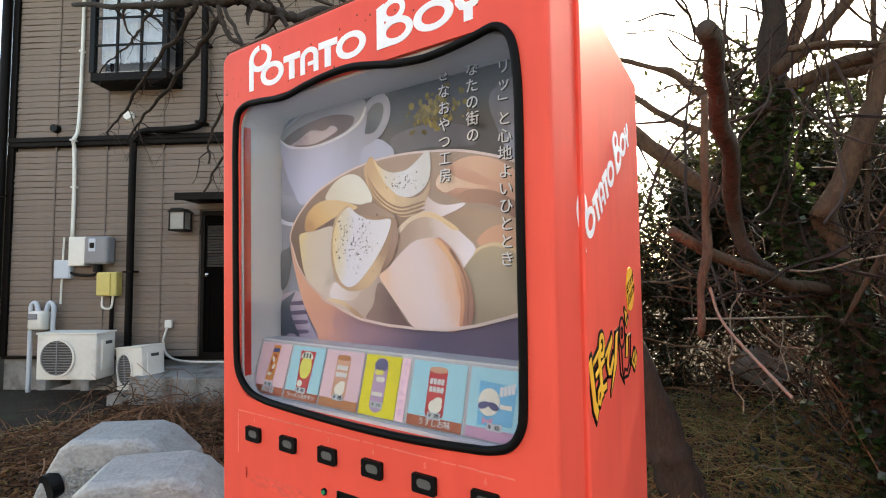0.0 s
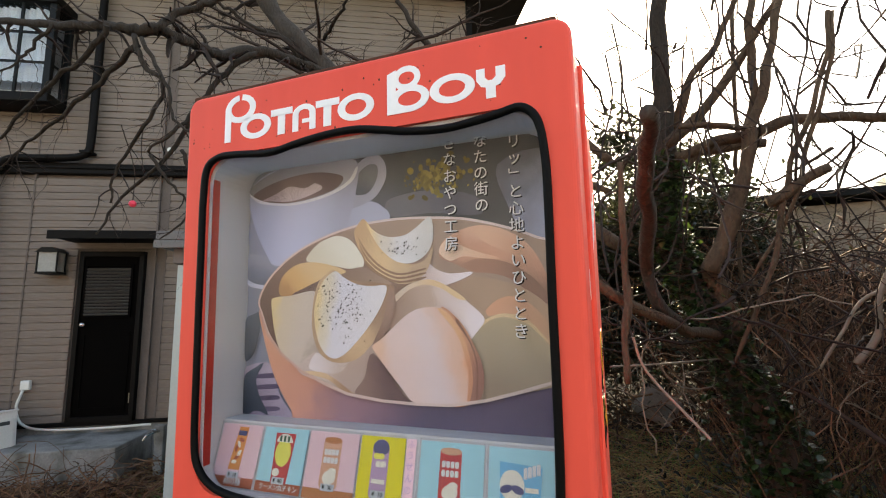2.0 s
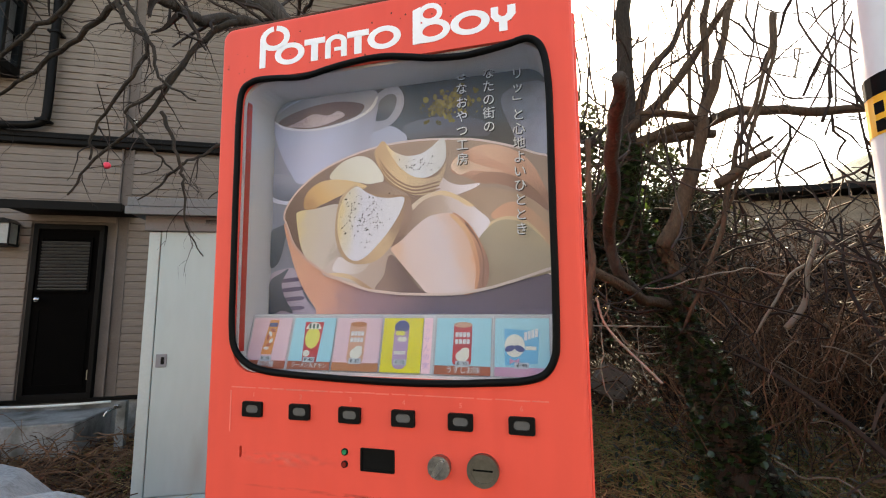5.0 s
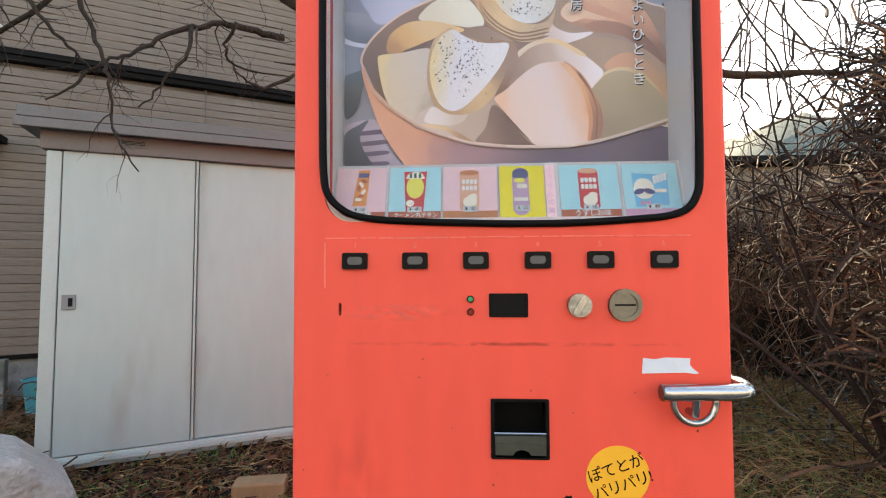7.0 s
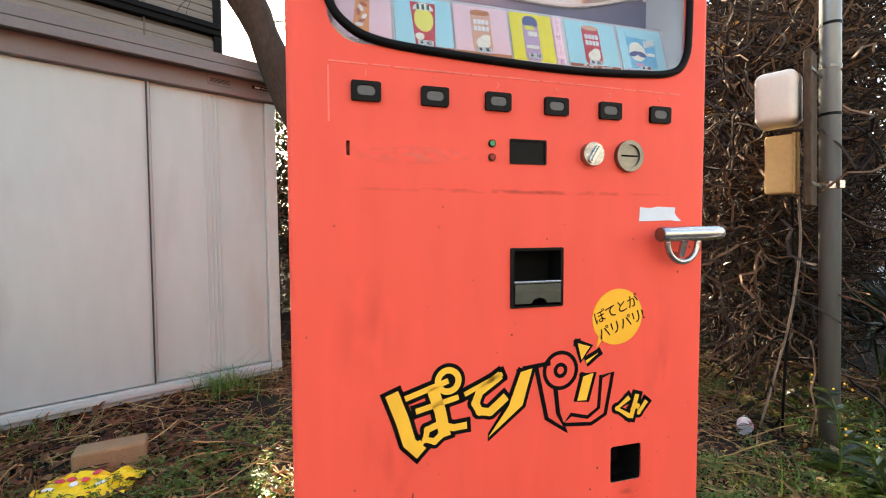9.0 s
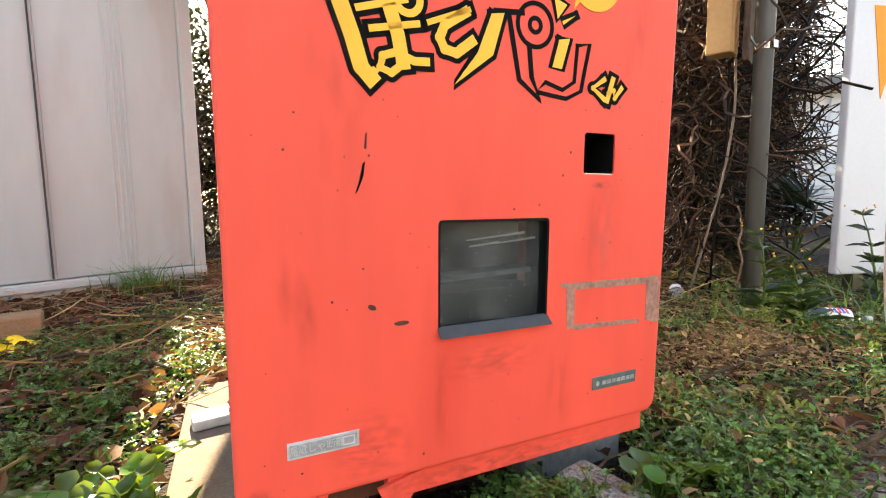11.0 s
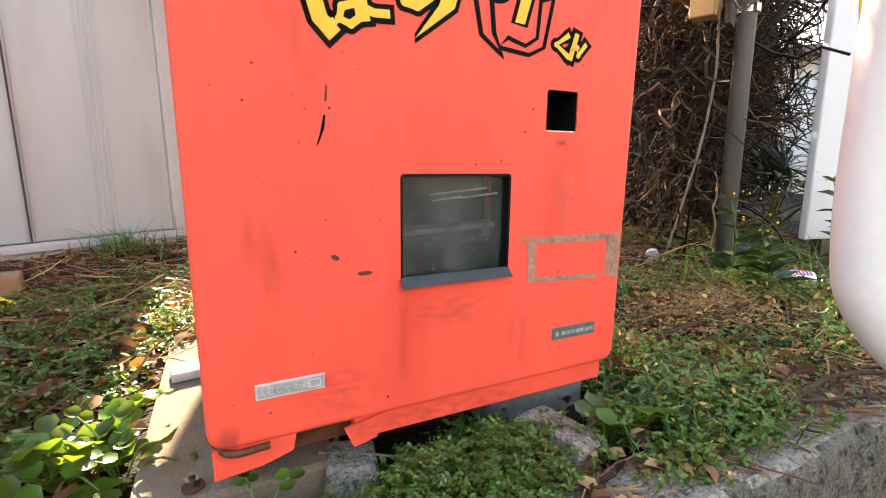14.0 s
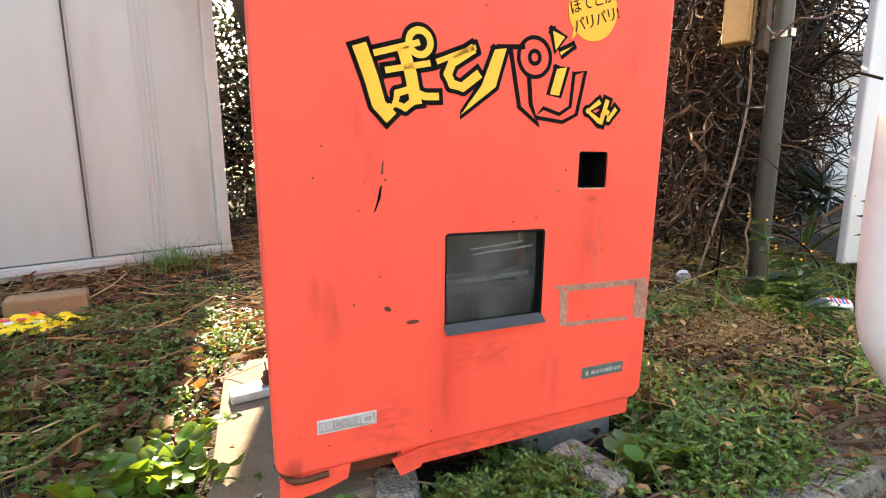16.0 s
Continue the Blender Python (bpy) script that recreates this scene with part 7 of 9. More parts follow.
def far_things():
    """Low building, hill and pale building behind the creepers."""
    s = empty("long_shed", pose(0, 0, 0), "long low weathered shed behind the creepers", "building")
    part("wall", box(2.2, 14, 8.0, 11.0, -0.2, 3.08), material("weathered brown boards", (0.24, 0.175, 0.125), 0.9, vary=0.4, scale=4, fine=30, bump=0.5, stretch=(1, 1, 4)), s)
    part("roof", prism([(1.9, 3.17), (14.3, 3.05), (14.3, 3.14), (1.9, 3.27)], 7.7, 11.4), SIDING_TRIM, s, "dark roof edge")
    part("ledge", box(3.2, 14, 7.86, 7.98, 1.98, 2.06), CONCRETE, s)
    for i in range(9):
        part("board", box(2.3 + i * 1.2, 3.4 + i * 1.2, 7.93, 7.99, 0.3, 1.95), SIDING_TRIM, s)
    h = Heap()
    q = random.Random(41)
    nx, ny = 60, 14
    k0 = 0
    for j in range(ny):
        for i in range(nx):
            x, y = 10 + i * 2.6, 60 + j * 4
            z = 33 * math.exp(-((x - 68) / 33) ** 2) * math.sin(min(1, j / 9) * math.pi / 2) + 1.5 * noise.noise((x * 0.12, y * 0.12, 0)) + 0.8 * noise.noise((x * 0.5, y * 0.5, 0))
            h.v.append((x, y, max(z, -0.2)))
    h.f = [(j * nx + i, j * nx + i + 1, (j + 1) * nx + i + 1, (j + 1) * nx + i) for j in range(ny - 1) for i in range(nx - 1)]
    h.done("wooded_hill", material("far woods", (0.105, 0.115, 0.10), 0.95, vary=0.35, scale=0.6, fine=4, bump=0.6, depth=0.5), None, "hazy wooded hill in the distance", "hill", "structure", True)
    b = empty("warehouse", pose(9.5, 4.0, 0, 0, 0, -58), "pale grey corrugated warehouse across the lot", "building")
    part("wall", box(-6, 8, 0.05, 6, -0.2, 2.3), SHEET_WHITE, b)
    for i in range(56):
        part("wall_rib", box(-6 + 0.25 * i, -6 + 0.25 * i + 0.13, 0.0, 0.055, 0.1, 2.25, 0.01), SHEET_WHITE, b)
    part("roof", box(-6.3, 8.3, -0.4, 6.3, 2.3, 2.45), SHED_ROOF, b)
    for i in range(5):
        part("rail", box(-5, 5, -0.9, -0.86, 0.25 + 0.18 * i, 0.29 + 0.18 * i), WHITE_PLASTIC, b)
    for i in range(6):
        part("rail_post", box(-5 + 2 * i, -4.95 + 2 * i, -0.92, -0.84, -0.1, 1.1), WHITE_PLASTIC, b)


far_things()


# ---- details of the house ----
H = HOUSE


def on_wall(name, label, category, group=""):
    return empty(name, H, label, category, group)


def house_door():
    d = part("door", box(-1.93, -1.36, -0.012, 0.03, 0.49, 2.2, 0.004), DOOR_BROWN, house, "dark brown back door with louvred upper half")
    for a, b, c, e in ((-1.975, -1.925, 0.44, 2.25), (-1.365, -1.315, 0.44, 2.25), (-1.975, -1.315, 2.2, 2.26), (-1.975, -1.315, 0.43, 0.49)):
        part("door_frame", box(a, b, -0.035, 0.035, c, e, 0.006), SIDING_TRIM, d)
    for i in range(15):
        z = 1.56 + i * 0.0355
        bm = box(-1.89, -1.44, -0.008, 0.008, -0.014, 0.014, 0.003)
        bmesh.ops.transform(bm, matrix=pose(0, -0.026, z, 38, 0, 0), verts=bm.verts)
        part("louvre_slat", bm, LOUVRE, d)
    part("louvre_frame", ring(rounded(-1.91, -1.42, 1.53, 2.12, 0.006, 2), rounded(-1.885, -1.445, 1.552, 2.098, 0.004, 2), -0.035, -0.01), DOOR_BROWN, d)
    part("lower_panel", ring(rounded(-1.89, -1.41, 0.55, 1.38, 0.01, 2), rounded(-1.86, -1.44, 0.58, 1.35, 0.008, 2), -0.02, -0.011), DOOR_BROWN, d)
    bm = bmesh.new()
    bmesh.ops.create_uvsphere(bm, u_segments=14, v_segments=8, radius=0.03)
    bmesh.ops.translate(bm, vec=(-1.865, -0.07, 1.455), verts=bm.verts)
    k = part("door_knob", bm, CHROME, d, "bright steel door knob", True)
    part("knob_neck", tube([(-1.865, -0.012, 1.455), (-1.865, -0.06, 1.455)], 0.014, 10), CHROME, k)
    part("hinge", box(-1.375, -1.36, -0.03, -0.01, 0.62, 0.72), STEEL_DULL, d)
    a = part("awning", prism([(-2.06, 2.36), (-1.02, 2.36), (-1.02, 2.42), (-2.06, 2.42)], -0.42, 0.0), SIDING_TRIM, house, "thin dark door awning")
    part("awning_edge", box(-2.07, -1.01, -0.435, -0.42, 2.335, 2.425, 0.006), SIDING_TRIM, a)


LOUVRE = material("grey-brown slats", (0.05, 0.044, 0.04), 0.5, vary=0.15)


def bay_window():
    w = part("bay_window", box(-3.27, -2.28, -0.32, 0.0, 3.86, 3.97, 0.01), SIDING_TRIM, house, "black framed bay window with pale curtains")
    part("window_head", box(-3.29, -2.26, -0.36, 0.0, 5.02, 5.12, 0.01), SIDING_TRIM, w)
    for x, y in ((-3.25, -0.30), (-2.31, -0.30), (-2.31, -0.04), (-3.25, -0.04)):
        part("corner_post", box(x - 0.035, x + 0.035, y - 0.03, y + 0.03, 3.97, 5.02, 0.006), BLACK, w)
    for i in range(1, 3):
        x = -3.25 + 0.94 * i / 3
        part("mullion", box(x - 0.012, x + 0.012, -0.315, -0.29, 3.97, 5.02), BLACK, w)
        z = 3.97 + 0.35 * i
        part("glazing_bar", box(-3.25, -2.31, -0.313, -0.292, z - 0.011, z + 0.011), BLACK, w)
        part("glazing_bar", box(-2.313, -2.298, -0.30, -0.04, z - 0.011, z + 0.011), BLACK, w)
    for i in range(3):
        for j in range(3):
            x, z = -3.25 + 0.94 * i / 3, 3.97 + 0.35 * j
            pn = part("pane", box(x + 0.014, x + 0.30, -0.304, -0.300, z + 0.012, z + 0.338), WINDOW_GLASS, w)
            pn.visible_shadow = False
    pn = part("pane", box(-2.309, -2.305, -0.27, -0.07, 3.99, 5.0), WINDOW_GLASS, w)
    pn.visible_shadow = False
    bm = bmesh.new()
    n = 60
    rows = [[bm.verts.new((-3.2 + 0.86 * i / n, -0.23 + 0.018 * math.sin(i * 1.3) + 0.01 * math.sin(i * 0.37), z)) for i in range(n + 1)] for z in (4.12, 5.0)]
    for i in range(n):
        bm.faces.new((rows[0][i], rows[0][i + 1], rows[1][i + 1], rows[1][i]))
    part("curtain", bm, material("pale lace curtain", (0.55, 0.58, 0.62), 0.9, vary=0.12, scale=8), w, "pale lace curtain", True)
    part("inner_sill", box(-3.2, -2.34, -0.26, -0.02, 3.972, 4.0), CREAM_PLASTIC, w)
    part("room_back", box(-3.2, -2.34, -0.02, -0.005, 3.98, 5.0), GREY_PLASTIC, w)


def wall_services():
    def pipe(name, pts, r, mat, label, cat="pipe", n=4):
        e = on_wall(name, label, cat)
        part("pipe_run", tube(smooth_line(pts, n), r, 10), mat, e, "", True)
        for x, y, z in pts[1:-1:2]:
            part("pipe_clip", box(x - r * 1.3, x + r * 1.3, y - r * 1.2, 0.0, z - 0.012, z + 0.012), mat, e)
        return e
    pipe("downpipe", [(-2.86, -0.09, 0.1), (-2.86, -0.09, 1.5), (-2.86, -0.09, 2.95), (-2.84, -0.09, 3.18), (-2.72, -0.09, 3.29), (-2.4, -0.09, 3.30), (-2.08, -0.09, 3.32), (-1.97, -0.09, 3.38), (-1.94, -0.09, 3.52), (-1.94, -0.09, 4.4), (-1.94, -0.09, 5.7)], 0.042, SIDING_TRIM, "dark brown rain downpipe with a side step", n=5)
    pipe("cable_conduit", [(-3.69, -0.03, 1.9), (-3.69, -0.03, 2.6), (-3.69, -0.05, 3.1), (-3.67, -0.09, 3.2), (-3.64, -0.05, 3.42), (-3.64, -0.03, 4.4), (-3.64, -0.03, 5.7)], 0.022, WHITE_PLASTIC, "pale grey cable conduit")
    pipe("corner_downpipe", [(-4.68, -0.06, -0.1), (-4.68, -0.06, 2.5), (-4.68, -0.06, 5.7)], 0.055, SIDING_TRIM, "black rain downpipe at the house corner")
    m = on_wall("electricity_meter", "grey electricity meter with white terminal box", "meter")
    part("terminal_box", box(-3.66, -3.44, -0.12, 0.0, 1.58, 1.95, 0.012), WHITE_PLASTIC, m, "aged white terminal box")
    b = part("meter_body", box(-3.43, -3.12, -0.15, 0.0, 1.60, 1.95, 0.03), GREY_PLASTIC, m)
    part("meter_window", box(-3.36, -3.27, -0.154, -0.149, 1.76, 1.92, 0.006), BLUE_GREY, b)
    part("meter_dial", box(-3.345, -3.285, -0.157, -0.152, 1.80, 1.87), BLACK, b)
    part("lower_cover", tube([(-3.3, -0.07, 1.62), (-3.3, -0.07, 1.5)], 0.05, 12), BLACK, m)
    part("cable", tube(smooth_line([(-3.3, -0.05, 1.5), (-3.4, -0.05, 1.46), (-3.6, -0.04, 1.47), (-3.7, -0.04, 1.5)], 4), 0.018, 8), BLACK, m)
    bb = on_wall("junction_box", "small pale blue-grey junction box", "box")
    part("body", box(-3.90, -3.68, -0.06, 0.0, 1.42, 1.66, 0.01), BLUE_GREY, bb)
    part("lid", box(-3.89, -3.69, -0.068, -0.058, 1.43, 1.65, 0.004), BLUE_GREY, bb)
    yb = on_wall("socket_box", "yellowed plastic outdoor socket box", "box")
    part("body", box(-3.28, -3.02, -0.11, 0.0, 1.20, 1.50, 0.015), YELLOW_PLASTIC, yb)
    part("lid", box(-3.27, -3.09, -0.125, -0.108, 1.21, 1.49, 0.01), YELLOW_PLASTIC, yb)
    part("cord", tube(smooth_line([(-3.23, -0.06, 1.2), (-3.22, -0.07, 1.06), (-3.12, -0.06, 1.05), (-3.1, -0.05, 1.2)], 5), 0.014, 8), WHITE_PLASTIC, yb)
    part("riser", tube([(-3.12, -0.04, 1.2), (-3.13, -0.04, 0.3)], 0.024, 10), SIDING_TRIM, yb)
    g = on_wall("gas_meter", "old white gas meter with grey pipes", "meter")
    part("meter_body", box(-4.10, -3.90, -0.2, -0.05, 0.78, 1.02, 0.035), WHITE_PLASTIC, g, "", True)
    part("dial", box(-4.08, -3.96, -0.206, -0.198, 0.92, 0.99, 0.01), GREY_PLASTIC, g)
    for x, z0 in ((-4.14, -0.1), (-3.84, 0.2)):
        part("pipe", tube(smooth_line([(x, -0.1, z0), (x, -0.1, 0.9), (x, -0.1, 1.08), (x + (0.06 if x < -4 else -0.06), -0.1, 1.12), (x + (0.1 if x < -4 else -0.1), -0.1, 1.0)], 5), 0.026, 10), BLUE_GREY, g, "", True)
    part("riser", tube([(-3.82, -0.03, 1.1), (-3.80, -0.03, 1.95)], 0.012, 8), WHITE_PLASTIC, g)
    o = on_wall("outdoor_socket", "small white wall socket with a grey cord", "socket")
    part("cover", box(-2.42, -2.33, -0.05, 0.0, 0.79, 0.89, 0.012), WHITE_PLASTIC, o)
    part("cord", tube(smooth_line([(-2.39, -0.04, 0.79), (-2.42, -0.06, 0.62), (-2.34, -0.08, 0.46), (-2.1, -0.12, 0.40), (-1.6, -0.12, 0.39), (-1.1, -0.1, 0.40)], 6), 0.013, 8), WHITE_PLASTIC, o, "", True)
    l = on_wall("wall_lantern", "black framed wall lantern with frosted glass", "lamp")
    part("back_plate", box(-2.27, -2.13, -0.03, 0.0, 2.0, 2.26, 0.008), BLACK, l)
    for x, y in ((-2.29, -0.19), (-2.10, -0.19), (-2.29, -0.05), (-2.10, -0.05)):
        part("bar", box(x - 0.006, x + 0.006, y - 0.006, y + 0.006, 2.02, 2.23), BLACK, l)
    part("cap", prism([(-2.31, 2.23), (-2.08, 2.23), (-2.14, 2.28), (-2.25, 2.28)], -0.21, -0.03), BLACK, l)
    part("foot", box(-2.30, -2.09, -0.2, -0.04, 2.0, 2.022, 0.004), BLACK, l)
    part("glass", box(-2.285, -2.105, -0.186, -0.055, 2.022, 2.23), LANTERN_GLASS, l)
    for x, z, r, mt, nm, lb in ((-2.98, 3.52, 0.055, WHITE_PLASTIC, "vent_cap", "round white vent cap on the siding"), (-3.98, 3.38, 0.05, BLACK, "vent_cap", "round black vent cap on the siding"), (-1.12, 3.45, 0.03, WHITE_PLASTIC, "wall_sensor", "small white wall sensor")):
        e = on_wall(nm, lb, "vent")
        part("hood", prism(ellipse(x, z, r, r, 0, 20), -0.06, 0.0), mt, e)
        part("rim", ring(ellipse(x, z, r * 1.15, r * 1.15, 0, 20), ellipse(x, z, r * 0.95, r * 0.95, 0, 20), -0.02, 0.0), mt, e)


LANTERN_GLASS = material("frosted lantern glass", (0.22, 0.225, 0.22), 0.25, vary=0.15, scale=14, bump=0.05, specular=0.5)


def air_conditioner(m, label, tilt=0.0):
    a = empty("air_conditioner", m @ pose(0, 0, 0, 0, tilt, 0), label, "air conditioner", "outdoor units by the wall")
    part("casing", box(-0.36, 0.36, -0.14, 0.14, 0.05, 0.57, 0.015), WHITE_PLASTIC, a)
    part("grille_ring", ring(ellipse(-0.10, 0.30, 0.215, 0.215, 0, 40), ellipse(-0.10, 0.30, 0.195, 0.195, 0, 40), -0.16, -0.138), WHITE_PLASTIC, a)
    part("fan_well", prism(ellipse(-0.10, 0.30, 0.2, 0.2, 0, 36), -0.145, -0.139), DARK_GREY, a, "dark fan opening")
    for i in range(13):
        z = 0.12 + 0.03 * i
        w = math.sqrt(max(0.0, 0.2 ** 2 - (z - 0.30) ** 2))
        part("grille_bar", box(-0.10 - w, -0.10 + w, -0.156, -0.15, z - 0.004, z + 0.004), GREY_PLASTIC, a)
    for x in (-0.10, ):
        part("grille_spoke", box(x - 0.006, x + 0.006, -0.158, -0.149, 0.1, 0.5), GREY_PLASTIC, a)
    part("top_lid", box(-0.37, 0.37, -0.15, 0.15, 0.565, 0.585, 0.006), WHITE_PLASTIC, a)
    part("side_cover", box(0.355, 0.385, -0.08, 0.1, 0.15, 0.5, 0.01), WHITE_PLASTIC, a)
    part("side_grip", box(0.36, 0.39, -0.04, 0.06, 0.44, 0.48, 0.008), DARK_GREY, a)
    for x in (-0.26, 0.26):
        part("foot", box(x - 0.05, x + 0.05, -0.17, 0.17, -0.06, 0.05, 0.006), CONCRETE, a, "grey block foot")
    return a


house_door()
bay_window()
wall_services()
air_conditioner(H @ pose(-3.2, -0.45, 0.22), "white outdoor air-conditioning unit by the wall")
air_conditioner(H @ pose(-2.42, -0.42, 0.10, 0, 0, -24) @ Matrix.Diagonal((0.72, 0.9, 0.92, 1)), "old stained outdoor unit standing askew", -6)


def stoop():
    s = empty("door_step", H, "grey concrete door step with worn edges", "step")
    part("step", box(-2.35, -1.12, -0.72, 0.0, -0.15, 0.33, 0.015), CONCRETE, s)
    part("lower_step", box(-2.65, -2.36, -0.66, -0.02, -0.15, 0.13, 0.015), CONCRETE, s)


stoop()
w = empty("garden_tap", H, "outdoor tap on a square post", "tap")
part("post", box(-0.87, -0.79, -0.54, -0.46, -0.15, 0.47, 0.008), CONCRETE, w)
t_ = part("spout", tube(smooth_line([(-0.83, -0.54, 0.42), (-0.86, -0.60, 0.42), (-0.90, -0.64, 0.40), (-0.92, -0.65, 0.36)], 4), 0.011, 8), CHROME, w, "bright metal spout")
part("tap_handle", box(-0.865, -0.825, -0.61, -0.58, 0.435, 0.45, 0.004), CHROME, t_)
bk = empty("bucket", H @ pose(-0.52, -0.55, -0.02), "turquoise plastic bucket beside the shed", "bucket")
bm = bmesh.new()
prof = [(0.11, 0.0), (0.15, 0.32), (0.16, 0.325), (0.14, 0.32), (0.10, 0.015)]
rows = [[bm.verts.new((r * math.cos(2 * math.pi * i / 24), r * math.sin(2 * math.pi * i / 24), z)) for i in range(24)] for r, z in prof]
for a, b in zip(rows, rows[1:]):
    for i in range(24):
        bm.faces.new((a[i], a[(i + 1) % 24], b[(i + 1) % 24], b[i]))
bm.faces.new(rows[-1])
part("pail", bm, material("turquoise plastic", (0.08, 0.38, 0.45), 0.4, vary=0.08), bk, "", True)
part("bail", tube([(0.155 * math.cos(a), 0.155 * math.sin(a) * 0.5 - 0.05, 0.31 + 0.03 * math.sin(a)) for a in [math.pi * i / 10 for i in range(11)]], 0.004, 6), STEEL_DULL, bk)

# balcony of the next house, black railing
nb = empty("balcony", H @ pose(-6.4, 1.2, 0), "black metal balcony of the neighbouring house", "balcony")
part("floor_slab", box(-1.6, 1.4, -0.4, 1.5, 3.15, 3.3), SIDING_TRIM, nb)
for i in range(4):
    part("rail_slat", box(-1.6, 1.4, -0.4, -0.36, 3.5 + i * 0.14, 3.56 + i * 0.14), SIDING_TRIM, nb)
for i in range(4):
    part("post", box(-1.6 + i * 0.95, -1.54 + i * 0.95, -0.42, -0.34, 0.0, 5.4), SIDING_TRIM, nb)
part("lower_wall", box(-2.5, 1.3, 1.5, 4.0, -0.2, 3.2), SIDING, nb)
part("red_planter", box(0.35, 0.85, -0.52, -0.40, 3.32, 3.46, 0.03), RED, nb, "red planter on the rail")

# ---- grey utility pole with its boxes ----
pl = empty("utility_pole", pose(2.18, 0.74, 0), "grey painted steel utility pole", "pole")
part("shaft", tube([(0, 0, -0.1), (0, 0, 4.2)], 0.038, 20), POLE_GREY, pl, "", True)
for z, mt in ((1.12, CHROME), (1.62, STEEL_DULL), (1.80, BLACK), (1.42, BLACK)):
    bnd = part("band", tube([(0, 0, z - (0.014 if mt is CHROME else 0.006)), (0, 0, z + (0.014 if mt is CHROME else 0.006))], 0.0402, 20), mt, pl)
    if mt is CHROME:
        part("buckle", box(-0.02, 0.012, -0.052, -0.038, z - 0.018, z + 0.018, 0.003), CHROME, bnd)
bd = empty("wooden_post", pose(2.03, 0.715, 0, 0, 0, 24), "weathered dark wooden board strapped to the pole", "post")
part("board", box(-0.055, 0.055, -0.012, 0.014, 1.03, 1.66, 0.005), BARK, bd)
for z in (1.12, 1.58):
    part("strap", box(-0.057, 0.13, -0.016, -0.0125, z - 0.006, z + 0.006), STEEL_DULL, bd)
cb = empty("meter_cover", pose(1.995, 0.84, 1.49, 0, 0, 28), "cream rounded plastic cover on the post", "box")
part("cover", box(-0.10, 0.05, -0.09, 0.06, -0.11, 0.11, 0.032, 4), CREAM_PLASTIC, cb, "", True)
part("seam", box(0.012, 0.016, -0.092, 0.062, -0.112, 0.112, 0.028, 3), WHITE_PLASTIC, cb)
tb = empty("cable_box", pose(2.03, 0.84, 1.215, 0, 0, 28), "tan plastic cable box with two clasps", "box")
part("body", box(-0.055, 0.045, -0.05, 0.05, -0.125, 0.125, 0.008), TAN_PLASTIC, tb)
part("lid", box(-0.06, 0.042, -0.062, -0.048, -0.13, 0.13, 0.006), TAN_PLASTIC, tb)
for z in (-0.085, 0.085):
    part("clasp", box(-0.045, -0.005, -0.072, -0.06, z - 0.014, z + 0.014, 0.004), TAN_PLASTIC, tb)
part("hinge_rod", tube([(-0.03, -0.066, -0.13), (-0.03, -0.066, 0.13)], 0.006, 8), TAN_PLASTIC, tb)
cable = empty("hanging_cable", pose(0, 0, 0), "pale grey cable running down to the ground", "cable")
part("strand", tube(smooth_line([(2.08, 0.80, 1.08), (2.09, 0.80, 0.85), (2.075, 0.83, 0.55), (2.05, 0.88, 0.28), (2.02, 0.93, 0.02)], 6), 0.0055, 8), VINE_PALE, cable, "", True)
cable2 = empty("hanging_cable", pose(0, 0, 0), "thin black cable behind the pole boxes", "cable")
part("strand", tube(smooth_line([(2.10, 0.84, 1.08), (2.13, 0.86, 0.7), (2.11, 0.88, 0.3), (2.12, 0.9, 0.0)], 6), 0.006, 8), BLACK, cable2)

# ---- white sign post close by, with a cranked foot ----
sp = empty("sign_post", pose(1.036, -0.215, 0), "white painted steel sign post with a bent foot", "post")
part("shaft", tube(smooth_line([(0.60, -0.22, -0.33), (0.40, -0.15, -0.12), (0.20, -0.075, 0.03), (0.05, -0.02, 0.17), (0.0, 0.0, 0.33), (0.0, 0.0, 0.8), (0.0, 0.0, 1.6), (0.0, 0.0, 3.2)], 8), 0.0385, 24), WHITE_PAINT, sp, "", True)
lb = part("id_sticker", tube([(0, 0, 1.48), (0, 0, 1.542)], 0.0392, 24, False), ORANGE_INK, sp, "yellow and black sticker with plain bars")
part("sticker_head", tube([(0, 0, 1.522), (0, 0, 1.544)], 0.0396, 24, False), BLACK_INK, lb)
for z in (1.489, 1.508):
    for k in range(4):
        bm = bmesh.new()
        put_box(bm, 0.0388, 0.0398, -0.005, 0.005, z - 0.006, z + 0.006)
        bmesh.ops.transform(bm, matrix=pose(0, 0, 0, 0, 0, -165 + k * 22), verts=bm.verts)
        part("bar", bm, BLACK_INK, lb)

# ---- white board with an orange mark ----
WEDGE_INK = material("orange print", (0.80, 0.27, 0.01), 0.45, vary=0.05, bump=0)
wb = empty("sign_board", pose(2.54, 0.58, 0, 0, 0, -14), "white upright sign board with an orange wedge", "sign")
part("board", box(0, 0.8, 0, 0.04, 0.10, 1.75, 0.008), WHITE_BOARD, wb)
part("orange_wedge", prism([(0.10, 1.30), (0.30, 1.30), (0.17, 0.90)], -0.003, 0.001), WEDGE_INK, wb)
part("board_foot", box(0.1, 0.16, 0.0, 0.05, -0.1, 0.1), STEEL_DULL, wb)


